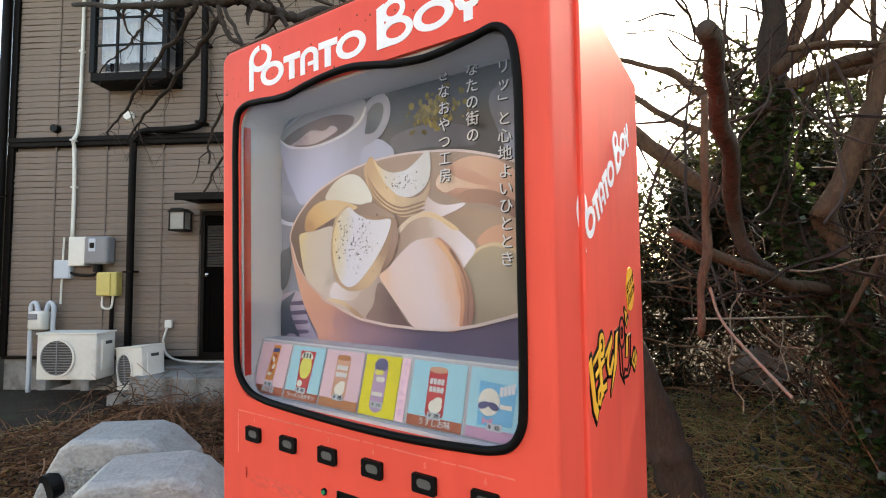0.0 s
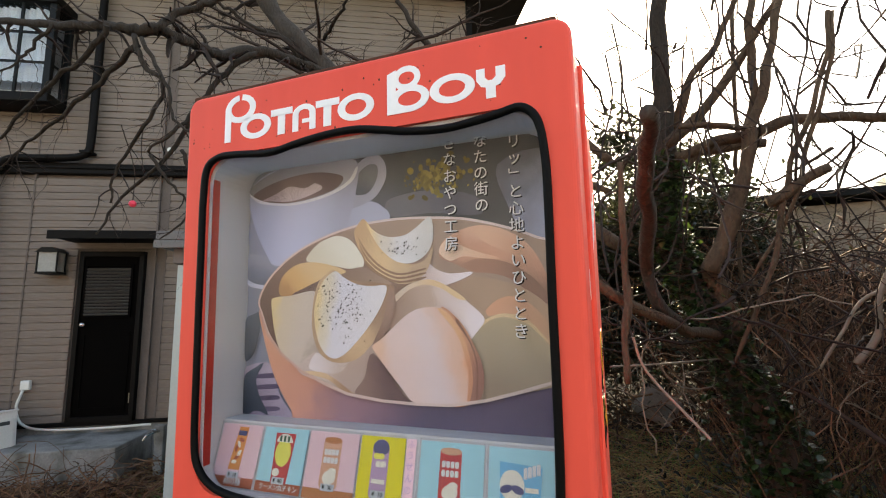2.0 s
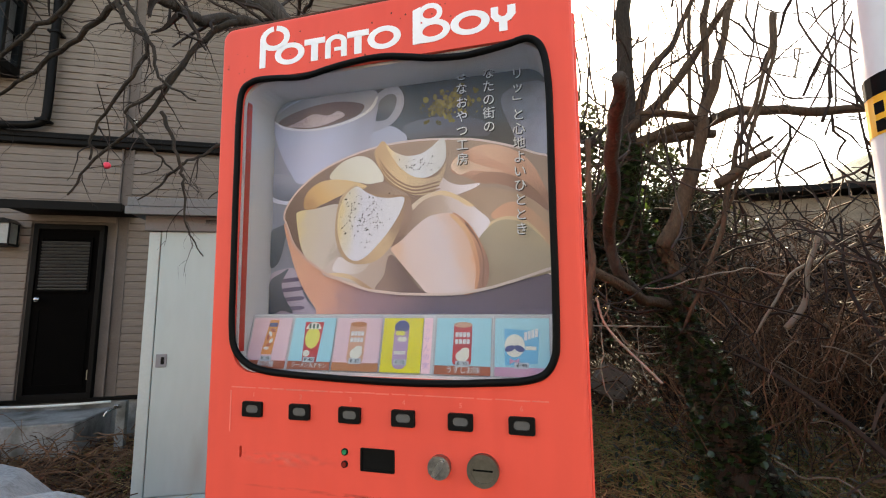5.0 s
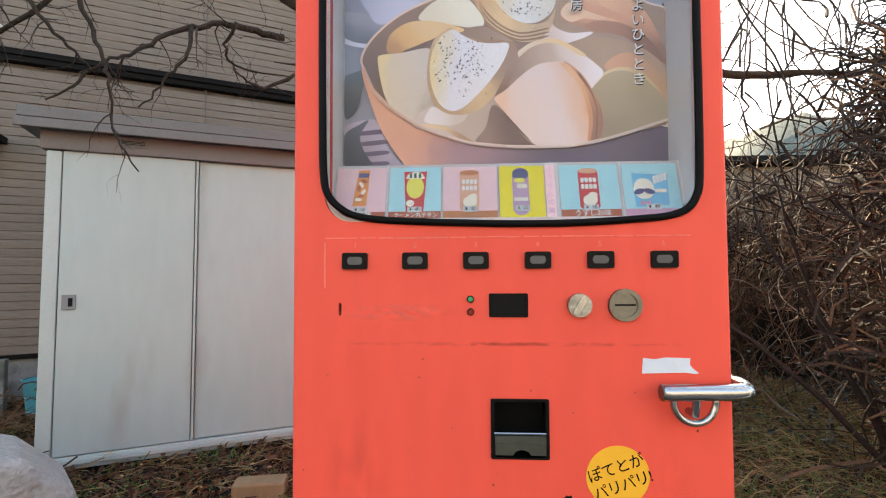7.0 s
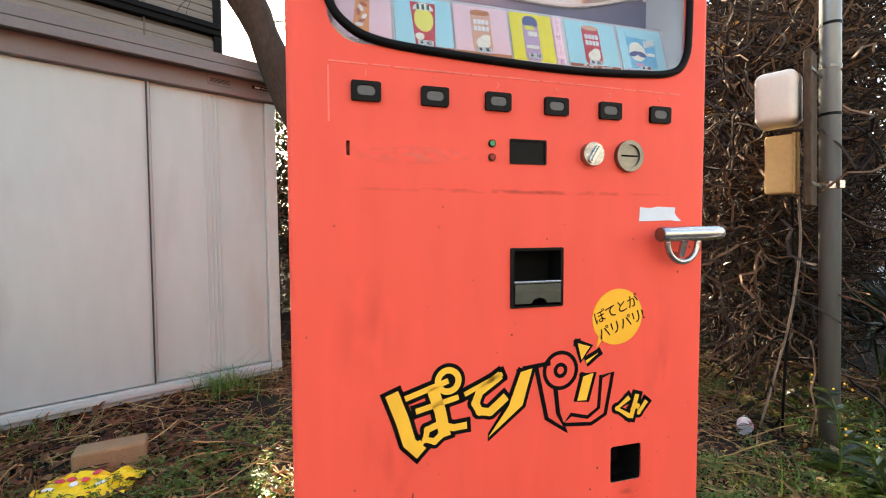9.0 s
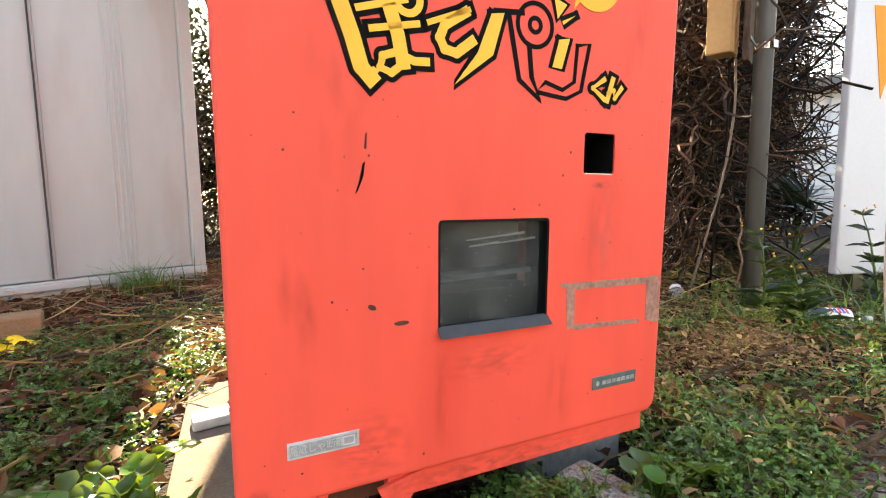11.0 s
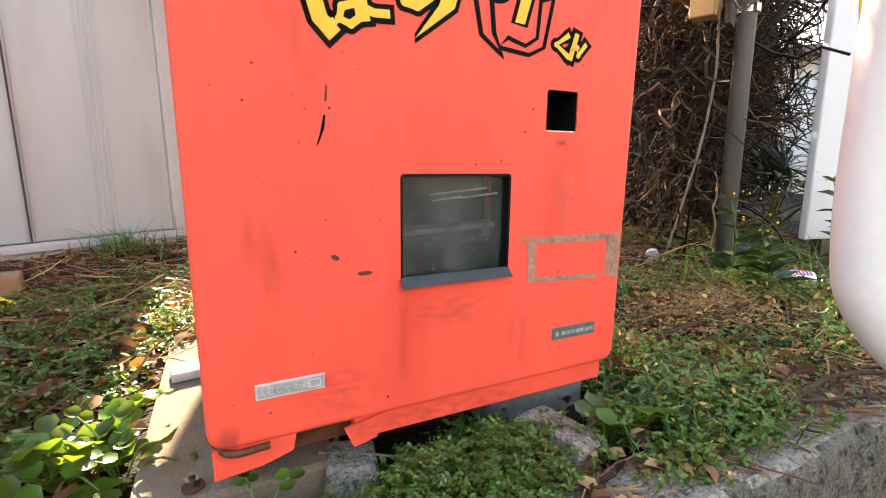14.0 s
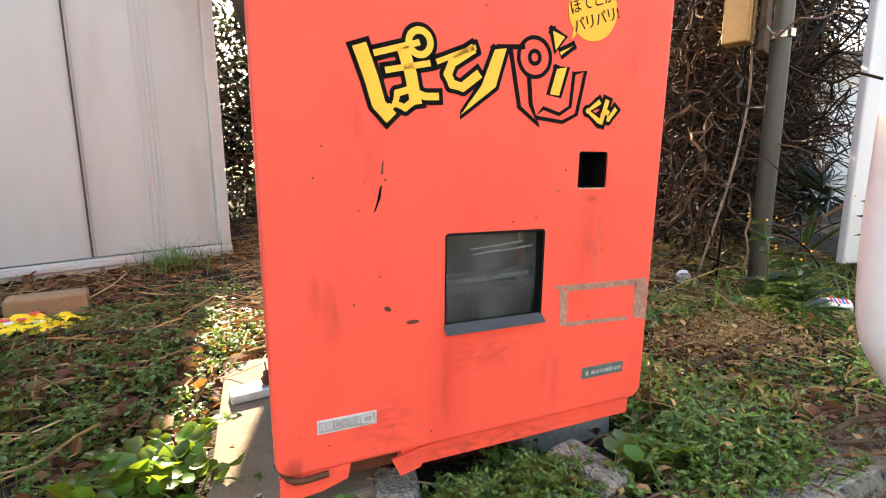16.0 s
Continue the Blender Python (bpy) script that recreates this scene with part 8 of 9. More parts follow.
# ---- translucent water weights ----
def water_weight(m):
    e = empty("water_weight", m, "frosted white plastic water weight with black cap", "weight", "water weights by the drive")
    side = [(-0.40, 0.0), (0.42, 0.0), (0.41, 0.33), (0.35, 0.53), (0.23, 0.655), (0.15, 0.69), (-0.14, 0.70), (-0.19, 0.66), (-0.27, 0.50), (-0.36, 0.25), (-0.41, 0.16)]
    bm = prism(side, -0.17, 0.17)
    bmesh.ops.bevel(bm, geom=[e for e in bm.edges if abs(e.verts[0].co.y - e.verts[1].co.y) < 0.01], offset=0.035, segments=3, affect='EDGES', profile=0.5)
    part("tank", bm, FROSTED, e)
    for y in (-0.172, 0.164):
        panel = [(0.02 + (x - 0.02) * 0.80, 0.27 + (z - 0.30) * 0.78) for x, z in side]
        part("textured_side", prism(panel, y, y + 0.008), GRAVELLED, e, "pebbled frosted side")
    cap = prism(ellipse(0, 0, 0.062, 0.062, 0, 24), 0, 0.045)
    bmesh.ops.transform(cap, matrix=pose(-0.20, -0.155, 0.50, 0, 0, -38) @ pose(0, -0.03, 0, 10, 0, 0), verts=cap.verts)
    part("cap", cap, BLACK, e, "black screw cap")
    return e


FROSTED = material("frosted dirty plastic", (0.31, 0.31, 0.305), 0.4, vary=0.30, scale=10, fine=60, bump=0.7, depth=0.015, dirt=(0.23, 0.225, 0.21), dirt_amount=0.4, dirt_scale=16, specular=0.4)
GRAVELLED = material("pebbled plastic", (0.33, 0.33, 0.32), 0.45, vary=0.55, scale=30, fine=75, bump=1.0, depth=0.03, dirt=(0.24, 0.23, 0.20), dirt_amount=0.55, dirt_scale=45)
first_weight = water_weight(pose(-1.79, 0.55, -0.04, 0, 0, 44))
second_weight = copy_thing(first_weight, pose(-1.22, 0.40, -0.05, 0, 0, 49))

# ---- kerb, slab and stones ----
for i in range(8):
    x = -3.3 + i * 1.2
    bm = box(x, x + 1.19, -0.270, -0.125, -0.26, -0.02, 0.02, 2)
    bmesh.ops.subdivide_edges(bm, edges=[e for e in bm.edges if e.calc_length() > 0.5], cuts=60, use_grid_fill=True)
    bmesh.ops.subdivide_edges(bm, edges=[e for e in bm.edges if e.calc_length() > 0.06], cuts=7, use_grid_fill=True)
    bm.normal_update()
    for v in bm.verts:
        r = 0.007 * noise.noise(v.co * 9) + 0.006 * noise.noise(v.co * 28) - 0.012 * max(0.0, noise.noise(v.co * 55) - 0.25)
        v.co += v.normal * (r * (1.5 if v.normal.y < -0.5 else 0.8))
    bm.normal_update()
    k = part("kerb", bm, KERB_CONCRETE)
    k.data.materials.append(KERB_STAINED)
    k.data.polygons.foreach_set("material_index", [1 if p.normal.y < -0.45 + 0.5 * noise.noise(p.center * 14) else 0 for p in k.data.polygons])
    tagged(k, "rough old concrete kerb stone with moss", "kerb", "kerb stones", "structure")
sl = part("concrete_slab", box(-0.112, 0.17, 0.045, 0.74, -0.09, -0.002, 0.008), SLAB_CONCRETE)
tagged(sl, "sandy concrete slab under the machine", "slab")
sl2 = part("concrete_slab", box(0.48, 0.72, 0.10, 0.70, -0.10, 0.034, 0.012), CONCRETE)
tagged(sl2, "grey concrete block under the machine", "slab")
sl3 = part("concrete_slab", box(0.0, 0.16, 0.12, 0.60, 0.001, 0.036, 0.006), CONCRETE)
tagged(sl3, "thin grey concrete packing under the machine", "slab")
br = empty("anchor_bracket", pose(-0.035, 0.49, 0.0, 0, 0, 8), "bright steel anchor bracket bolted to the slab", "bracket")
part("plate", box(-0.055, 0.06, -0.03, 0.03, 0.0, 0.022, 0.004), SILVER, br)
part("bolt", tube([(0.03, 0, 0.02), (0.03, 0, 0.055)], 0.008, 8), RUST, br)
part("nut", prism(ellipse(0.03, 0.032, 0.014, 0.008, 0, 6), -0.014, 0.014), RUST, br)
b2 = empty("anchor_bolt", pose(-0.031, 0.072, 0.0), "rusty anchor bolt with washer", "bolt")
part("washer", tube([(0, 0, 0), (0, 0, 0.004)], 0.015, 16), RUST, b2)
part("nut", tube([(0, 0, 0.004), (0, 0, 0.014)], 0.010, 6), STEEL_DULL, b2)
part("thread", tube([(0, 0, 0.013), (0, 0, 0.022)], 0.005, 8), STEEL_DULL, b2)


def stone(m, sx, sy, sz, mat, label, name="stone", seed=0.0):
    bm = bmesh.new()
    bmesh.ops.create_cube(bm, size=1.0)
    bmesh.ops.bevel(bm, geom=bm.edges[:], offset=0.16, segments=3, affect='EDGES', profile=0.6)
    for v in bm.verts:
        v.co = Vector((v.co.x * sx, v.co.y * sy, v.co.z * sz)) + v.co.normalized() * 0.12 * min(sx, sy, sz) * noise.noise(v.co * 2.4 + Vector((seed, 0, 0)))
    ob = part(name, bm, mat)
    ob.matrix_world = m
    return tagged(ob, label, "stone")


stone(pose(0.52, -0.055, -0.025, 8, 12, 20), 0.09, 0.13, 0.09, KERB_CONCRETE, "rough grey stone wedged under the machine", seed=1)
stone(pose(0.19, 0.05, -0.03, 0, 5, -12), 0.08, 0.08, 0.06, KERB_CONCRETE, "grey stone among weeds under the machine", seed=4)
stone(pose(-0.28, -0.03, -0.035, 0, 0, 9), 0.2, 0.14, 0.07, CONCRETE, "broken concrete piece by the kerb", seed=7)
brick_mat = material("tan brick", (0.27, 0.18, 0.10), 0.9, vary=0.2, scale=14, fine=120, bump=0.5)
bk2 = part("loose_brick", box(-0.13, 0.13, -0.06, 0.06, 0.0, 0.11, 0.012), brick_mat)
bk2.matrix_world = pose(-0.80, 1.62, -0.045, 0, 0, 12)
tagged(bk2, "tan brick lying on the leaf litter", "brick")
ch = stone(pose(1.13, 5.4, 0.40, 20, 28, 25), 0.46, 0.13, 0.36, CONCRETE, "grey concrete chunk leaning in the creepers", "concrete_chunk", 9)


def crisp_bag():
    e = empty("snack_bag", pose(-0.80, 1.40, -0.02, 0, 0, -8), "crumpled yellow and red snack bag on the ground", "litter")
    bm = bmesh.new()
    n, m = 18, 12
    g = [[bm.verts.new((-0.17 + 0.34 * i / n, -0.10 + 0.2 * j / m, 0.012 + 0.045 * max(0, noise.noise((i * 0.33, j * 0.4, 2))) + 0.03 * math.sin(math.pi * i / n) * math.sin(math.pi * j / m))) for j in range(m + 1)] for i in range(n + 1)]
    for i in range(n):
        for j in range(m):
            bm.faces.new((g[i][j], g[i + 1][j], g[i + 1][j + 1], g[i][j + 1]))
    ob = part("foil", bm, material("yellow foil", (0.85, 0.62, 0.03), 0.3, vary=0.1, scale=14), e)
    sd = ob.modifiers.new("thick", 'SOLIDIFY')
    sd.thickness = 0.002
    for k in range(7):
        x, y = -0.12 + 0.03 * k, -0.035 + 0.02 * (k % 3)
        zc = 0.012 + 0.045 * max(0, noise.noise(((x + 0.17) / 0.34 * 18 * 0.33, (y + 0.1) / 0.2 * 12 * 0.4, 2))) + 0.03 * math.sin(math.pi * (x + 0.17) / 0.34) * math.sin(math.pi * (y + 0.1) / 0.2)
        q = prism(ellipse(0, 0, 0.020, 0.014, 20 * k, 12), -0.001, 0.001)
        bmesh.ops.transform(q, matrix=pose(x, y, zc + 0.005, 90, 0, 0), verts=q.verts)
        part("print_mark", q, RED_PRINT if k % 3 else WHITE_INK, e)


RED_PRINT = material("red foil print", (0.75, 0.06, 0.10), 0.35, vary=0.1)
crisp_bag()


def drink_bottle(m, label, mat_label):
    e = empty("drink_bottle", m, label, "bottle", "discarded bottles")
    prof = [(0.0, 0.026), (0.01, 0.033), (0.06, 0.033), (0.065, 0.031), (0.14, 0.031), (0.145, 0.033), (0.165, 0.030), (0.19, 0.016), (0.205, 0.013)]
    part("shell", tube([(x, 0, 0) for x, r in prof], [r for x, r in prof], 16), BOTTLE, e, "", True)
    part("label_sleeve", tube([(0.062, 0, 0), (0.142, 0, 0)], 0.0335, 18), WHITE_INK, e)
    for k in range(5):
        q = box(0.07 + 0.013 * k, 0.078 + 0.013 * k, -0.012, 0.014, 0.0325, 0.0345)
        part("label_mark", q, mat_label if k % 2 else RED_PRINT, e)
    part("cap", tube([(0.203, 0, 0), (0.222, 0, 0)], 0.0145, 14), WHITE_PLASTIC, e)
    return e


BOTTLE = glass("clear bottle", (0.85, 0.9, 0.92), 0.1, 0.8)
drink_bottle(pose(1.96, 0.40, 0.02, 30, 4, -32), "crushed clear drink bottle with white label", material("blue print", (0.05, 0.15, 0.5), 0.4))
drink_bottle(pose(1.93, 0.93, 0.0, 60, 0, 40), "pale plastic cup lying by the cable", BLUE_GREY)
drink_bottle(pose(-0.33, 3.25, 0.0, 10, 0, 60), "clear plastic bottle beside the shed", BLUE_GREY)

# rusty drum in the undergrowth
DRUM_STEEL = material("blackened steel", (0.014, 0.010, 0.008), 0.8, vary=0.5, scale=12, fine=80, bump=0.4)
dr = empty("steel_drum", pose(3.92, 4.75, -0.03, 0, 4, 0), "dark rusty steel drum overgrown by vines", "drum")
part("shell", tube([(0, 0, 0), (0, 0, 0.72)], 0.33, 28, False), DRUM_STEEL, dr, "", True)
part("rim", tube([(0.33 * math.cos(a), 0.33 * math.sin(a), 0.72) for a in [2 * math.pi * i / 28 for i in range(29)]], 0.014, 6, False), RUST, dr)
part("floor", tube([(0, 0, 0.04), (0, 0, 0.06)], 0.325, 24), DARK_VOID, dr)
po = part("wooden_stake", box(-0.07, 0.07, -0.04, 0.04, 0, 1.25, 0.01), VINE_PALE)
po.matrix_world = pose(4.35, 6.3, 0.3, 0, 2, 0)
tagged(po, "grey weathered wooden stake", "stake")
for pts, r, lb_ in (([(0.81, 1.70, 1.36), (0.86, 1.70, 1.20), (1.06, 1.50, 0.97)], 0.006, "pale dead stick leaning in the creepers"), ([(0.70, 1.78, 1.215), (0.95, 2.10, 1.20), (1.36, 2.80, 1.17)], 0.005, "thin pale horizontal stick")):
    st = part("dead_stick", tube(smooth_line(pts, 5), r, 7), VINE_PALE)
    tagged(st, lb_, "stick")
fruit = bmesh.new()
bmesh.ops.create_icosphere(fruit, subdivisions=2, radius=0.022)
fr_ = part("dried_fruit", fruit, RED_PRINT, None, "", True)
fr_.matrix_world = pose(-1.98, 1.26, 2.19)
tagged(fr_, "small red dried fruit hanging on a twig", "fruit")
fs = part("fruit_stalk", tube(smooth_line([(-1.98, 1.26, 2.2), (-1.96, 1.24, 2.4), (-1.9, 1.1, 2.62)], 4), 0.003, 5), TWIG, fr_)
fs.matrix_parent_inverse = fr_.matrix_world.inverted()


# ---- growth and litter on the ground ----
def clear_of(x, y):
    """True where nothing stands on the ground."""
    if -0.14 < x < 0.72 and 0.05 < y < 0.68:
        return False
    v = SHED.inverted() @ Vector((x, y, 0))
    if -0.05 < v.x < 2.3 and 0.0 < v.y < 1.0:
        return False
    return (HOUSE.inverted() @ Vector((x, y, 0))).y < -0.03


def build_ground_cover():
    q = random.Random(57)
    litter, straw, weed, moss, pale, grass, twig, bits, branch = (Heap() for _ in range(9))

    def gz(x, y):
        return max(ground_height(x, y), -0.014 if -0.245 < y < -0.06 else -9)

    def rest(p):
        return max(gz(p.x, p.y), -0.014 if p.y < -0.06 else -9)

    def spot(x0, x1, y0, y1):
        while True:
            x, y = q.uniform(x0, x1), q.uniform(y0, y1)
            if clear_of(x, y):
                return x, y
    # dead leaves and stalks, thick by the house and shed
    for i in range(34000):
        x, y = spot(-4.6, 0.2, -0.1, 3.6) if q.random() < 0.62 else (spot(0.8, 2.0, -0.1, 0.9) if q.random() < 0.5 else spot(0.2, 4.0, 0.0, 4.5))
        if x > -0.6 and noise.noise((x * 1.6, y * 1.6, 9)) < -0.05:
            continue
        if x > 0.7 and y < 1.3 and not (1.1 < x < 1.65 and 0.12 < y < 0.45) and q.random() < 0.6:
            continue
        if 1.05 < x < 1.75 and 0.1 < y < 0.52 and q.random() < 0.75:
            continue
        z = gz(x, y) + q.random() ** 2 * 0.045
        litter.leaf((x, y, z), q.uniform(0.02, 0.065), q, q.uniform(0.3, 0.7), 0.3, (q.gauss(0, 1), q.gauss(0, 1), q.gauss(0.1, 0.35)))
    for i in range(8200):
        x, y = spot(-4.8, 0.4, 0.0, 3.8) if q.random() < 0.6 else spot(0.4, 3.5, 0.2, 4.5)
        a = q.uniform(0, 6.28)
        l = q.uniform(0.05, 0.24)
        line = wander(q, (x, y, gz(x, y) + q.uniform(0.004, 0.05)), (math.cos(a), math.sin(a), q.gauss(0.05, 0.16)), l, 4, 0.12, 0.03)
        straw.tube(line, q.choice([0.0015, 0.002, 0.003]), 3)
    for i in range(9000):
        x, y = spot(0.0, 3.4, 1.0, 5.6)
        a = q.uniform(0, 6.28)
        line = wander(q, (x, y, gz(x, y) + q.uniform(0.006, 0.07)), (math.cos(a), math.sin(a), q.gauss(0.05, 0.2)), q.uniform(0.06, 0.28), 4, 0.14, 0.03)
        straw.tube(line, q.choice([0.0015, 0.002, 0.003]), 3)
    for i in range(1500):
        x, y = spot(-4.4, -2.2, 0.6, 3.4)
        v = HOUSE.inverted() @ Vector((x, y, 0))
        heap_h = 0.26 * max(0.0, 1 - abs(v.y + 1.1) / 1.0)
        a = q.uniform(0, 6.28)
        line = wander(q, (x, y, gz(x, y) + 0.01 + q.random() ** 1.5 * (0.06 + heap_h)), (math.cos(a), math.sin(a), q.gauss(0.05, 0.25)), q.uniform(0.2, 0.7), 7, 0.25, 0.04)
        line = [Vector((p.x, p.y, max(p.z, gz(p.x, p.y) + 0.005))) for p in line]
        if all(clear_of(p.x, p.y) for p in line) and all((HOUSE.inverted() @ p).y < -0.85 for p in line):
            twig.tube(line, q.choice([0.002, 0.003, 0.004, 0.006]), 3)
    for i in range(700):
        x, y = spot(-4.5, 3.0, -0.1, 4.0)
        a = q.uniform(0, 6.28)
        line = wander(q, (x, y, gz(x, y) + q.uniform(0.01, 0.05)), (math.cos(a), math.sin(a), q.gauss(0.0, 0.05)), q.uniform(0.15, 0.5), 8, 0.16, 0.02)
        line = [Vector((p.x, p.y, min(max(p.z, gz(p.x, p.y) + 0.004), gz(p.x, p.y) + 0.04))) for p in line]
        if not all(clear_of(p.x, p.y) for p in line) or any(-0.16 < p.x < 0 and p.y < 0.75 for p in line):
            continue
        twig.tube(line, [q.choice([0.003, 0.004, 0.007]) * (1 - 0.5 * k / 8) for k in range(9)], 4)
    # bleached bits, thickest on the bare patch beside the machine
    for i in range(5200):
        c = q.random()
        x, y = (q.gauss(1.40, 0.15), q.gauss(0.32, 0.10)) if c < 0.6 else (spot(-3.2, 0.1, -0.1, 2.6) if c < 0.85 else spot(0.7, 2.6, -0.2, 2.0))
        if clear_of(x, y):
            bits.leaf((x, y, gz(x, y) + 0.012 + q.random() * 0.04), q.uniform(0.006, 0.022 if c < 0.6 else 0.032), q, q.uniform(0.25, 0.7), 0.3, (q.gauss(0, 1), q.gauss(0, 1), q.gauss(0.1, 0.3)))
    # long fallen branches and stalks
    for x, y, a, l, r in ((-1.25, 0.62, 28, 1.2, 0.011), (-1.1, 1.05, 12, 1.0, 0.007), (-0.9, 0.45, 20, 0.75, 0.006), (-0.7, 1.25, -20, 0.7, 0.009), (-1.6, 1.5, 8, 1.1, 0.008), (-0.62, 1.75, -35, 0.9, 0.008), (0.75, 0.30, -4, 0.75, 0.004), (0.8, 0.12, 8, 0.8, 0.006), (0.85, 0.42, -28, 0.6, 0.004), (1.0, 0.0, -24, 0.6, 0.004),
                          (0.92, -0.13, -18, 0.55, 0.0045), (0.98, -0.16, -14, 0.6, 0.006), (0.72, -0.15, -10, 0.4, 0.003), (0.82, -0.1, -25, 0.2, 0.003), (1.05, -0.12, -12, 0.5, 0.004)):
        line = wander(q, (x, y, gz(x, y) + 0.02), (math.cos(radians(a)), math.sin(radians(a)), 0.04), l, 10, 0.09, 0.008)
        line = [Vector((p.x, p.y, min(max(p.z, rest(p) + 0.008), rest(p) + 0.05))) for p in line]
        branch.tube(line, [r * (1 - 0.6 * k / 10) for k in range(11)], 6)
        twigs(branch, q, line[2::3], r * 0.5, 1, l * 0.25, 0.02)
    # fallen leaves, stalks and sprigs on the kerb
    for i in range(900):
        x, y = q.uniform(-1.2, 1.9), q.uniform(-0.235, -0.1)
        (litter if q.random() < 0.6 else bits).leaf((x, y, gz(x, y) + q.uniform(0.002, 0.012)), q.uniform(0.012, 0.04), q, q.uniform(0.3, 0.7), 0.3, (q.gauss(0, 1), q.gauss(0, 1), q.gauss(0.05, 0.2)))
    for i in range(420):
        x, y = q.uniform(-1.2, 1.9), q.uniform(-0.24, -0.05)
        a = q.uniform(-0.9, 0.5)
        line = wander(q, (x, y, gz(x, y) + 0.008), (math.cos(a), math.sin(a), q.gauss(0.05, 0.08)), q.uniform(0.03, 0.13), 4, 0.12, 0.02)
        (straw if q.random() < 0.6 else twig).tube(line, q.choice([0.0012, 0.0018, 0.0025]), 3)
    # withered stalks and bits caught among the weeds beside the machine
    for i in range(380):
        x, y = q.uniform(0.74, 2.0), q.uniform(-0.15, 0.8)
        a = q.uniform(0, 6.28)
        line = wander(q, (x, y, gz(x, y) + q.uniform(0.03, 0.075)), (math.cos(a), math.sin(a), q.gauss(0.0, 0.1)), q.uniform(0.03, 0.11), 4, 0.15, 0.03)
        straw.tube(line, q.choice([0.001, 0.0015]), 3)
    for i in range(900):
        x, y = q.uniform(0.74, 2.2), q.uniform(-0.15, 1.0)
        (litter if q.random() < 0.6 else bits).leaf((x, y, gz(x, y) + q.uniform(0.03, 0.07)), q.uniform(0.012, 0.035), q, q.uniform(0.3, 0.7), 0.3)
    # low weeds in patches: sprigs of small paired leaves
    patches = [(-0.35, 0.5, 0.38, 420), (-0.75, 1.0, 0.5, 420), (-0.15, 1.0, 0.25, 300), (-0.3, 1.6, 0.3, 240), (0.3, -0.01, 0.2, 240), (0.42, -0.03, 0.12, 160), (0.92, 0.05, 0.24, 620), (0.85, -0.06, 0.14, 420), (0.80, -0.12, 0.14, 420), (0.66, -0.16, 0.10, 50), (1.35, 0.05, 0.2, 120), (1.2, 0.75, 0.4, 120),
               (1.9, 0.2, 0.25, 160), (2.0, 0.6, 0.25, 150), (1.5, 1.1, 0.3, 120), (-0.5, 0.0, 0.2, 160), (-1.5, 1.7, 0.5, 160), (2.6, 0.2, 0.4, 200), (1.2, 3.2, 0.7, 260), (2.4, 3.2, 0.8, 320), (-2.4, 1.2, 0.4, 120)]
    for cx, cy, r, n in patches:
        for i in range(n):
            x, y = cx + q.gauss(0, r * 0.5), cy + q.gauss(0, r * 0.5)
            if not clear_of(x, y) or y < -0.245:
                continue
            z = gz(x, y)
            h = q.uniform(0.015, 0.075)
            line = wander(q, (x, y, z), (q.gauss(0, 0.5), q.gauss(0, 0.5), 1), h, 3, 0.25)
            herb = weed if q.random() < (0.82 if cx > 0.5 else 0.88) else moss
            herb.tube(line, 0.0012, 3)
            big = 0.013 if cx > 0.2 else 0.017
            for p in line[1:]:
                for _ in range(6):
                    herb.leaf(p, q.uniform(0.005, big), q, 0.62, 0.12, (q.gauss(0, 1), q.gauss(0, 1), q.gauss(0.25, 0.3)))
    # domed clumps of feathery leaves, each leaf with paired leaflets
    def clump(heap, cx, cy, r, h, n, size):
        z0 = gz(cx, cy)
        for i in range(n):
            a, e = q.uniform(0, 6.283), q.uniform(0.05, 1.5)
            d = Vector((math.cos(a) * math.cos(e), math.sin(a) * math.cos(e), math.sin(e)))
            p = Vector((cx + d.x * r, cy + d.y * r, z0 + d.z * h)) * 1.0
            if p.y < -0.26 or not clear_of(p.x, p.y):
                continue
            p.z = z0 + (p.z - z0) * q.uniform(0.7, 1.05)
            run = Vector((math.cos(a), math.sin(a), q.uniform(-0.5, 0.5))).normalized()
            side = Vector((-run.y, run.x, q.gauss(0, 0.25)))
            for j in range(3):
                c = p + run * (size * 0.9 * j)
                for s_ in (-1, 1):
                    heap.leaf(c, size * q.uniform(0.8, 1.2), q, 0.6, 0.12, side * s_ + run * 0.6)
            heap.leaf(p + run * size * 2.6, size, q, 0.6, 0.12, run)
            heap.tube([(cx + d.x * r * 0.3, cy + d.y * r * 0.3, z0), p, p + run * size * 2.6], 0.0006, 3)
    for i in range(150):
        if i < 85:
            cx, cy = q.uniform(0.74, 2.1), q.uniform(-0.14, 0.9)
            if 1.05 < cx < 1.7 and 0.1 < cy < 0.48:
                continue
        elif i < 105:
            cx, cy = q.uniform(0.24, 0.46), q.uniform(-0.14, 0.03)
        else:
            cx, cy = q.uniform(-1.1, -0.16), q.uniform(0.1, 1.5)
        low = cy < -0.05
        clump(moss if q.random() < 0.22 and cx > 0.7 else weed, cx, cy, q.uniform(0.035, 0.085), q.uniform(0.03, 0.06) if low else q.uniform(0.04, 0.10), q.randint(26, 60), q.uniform(0.006, 0.011))
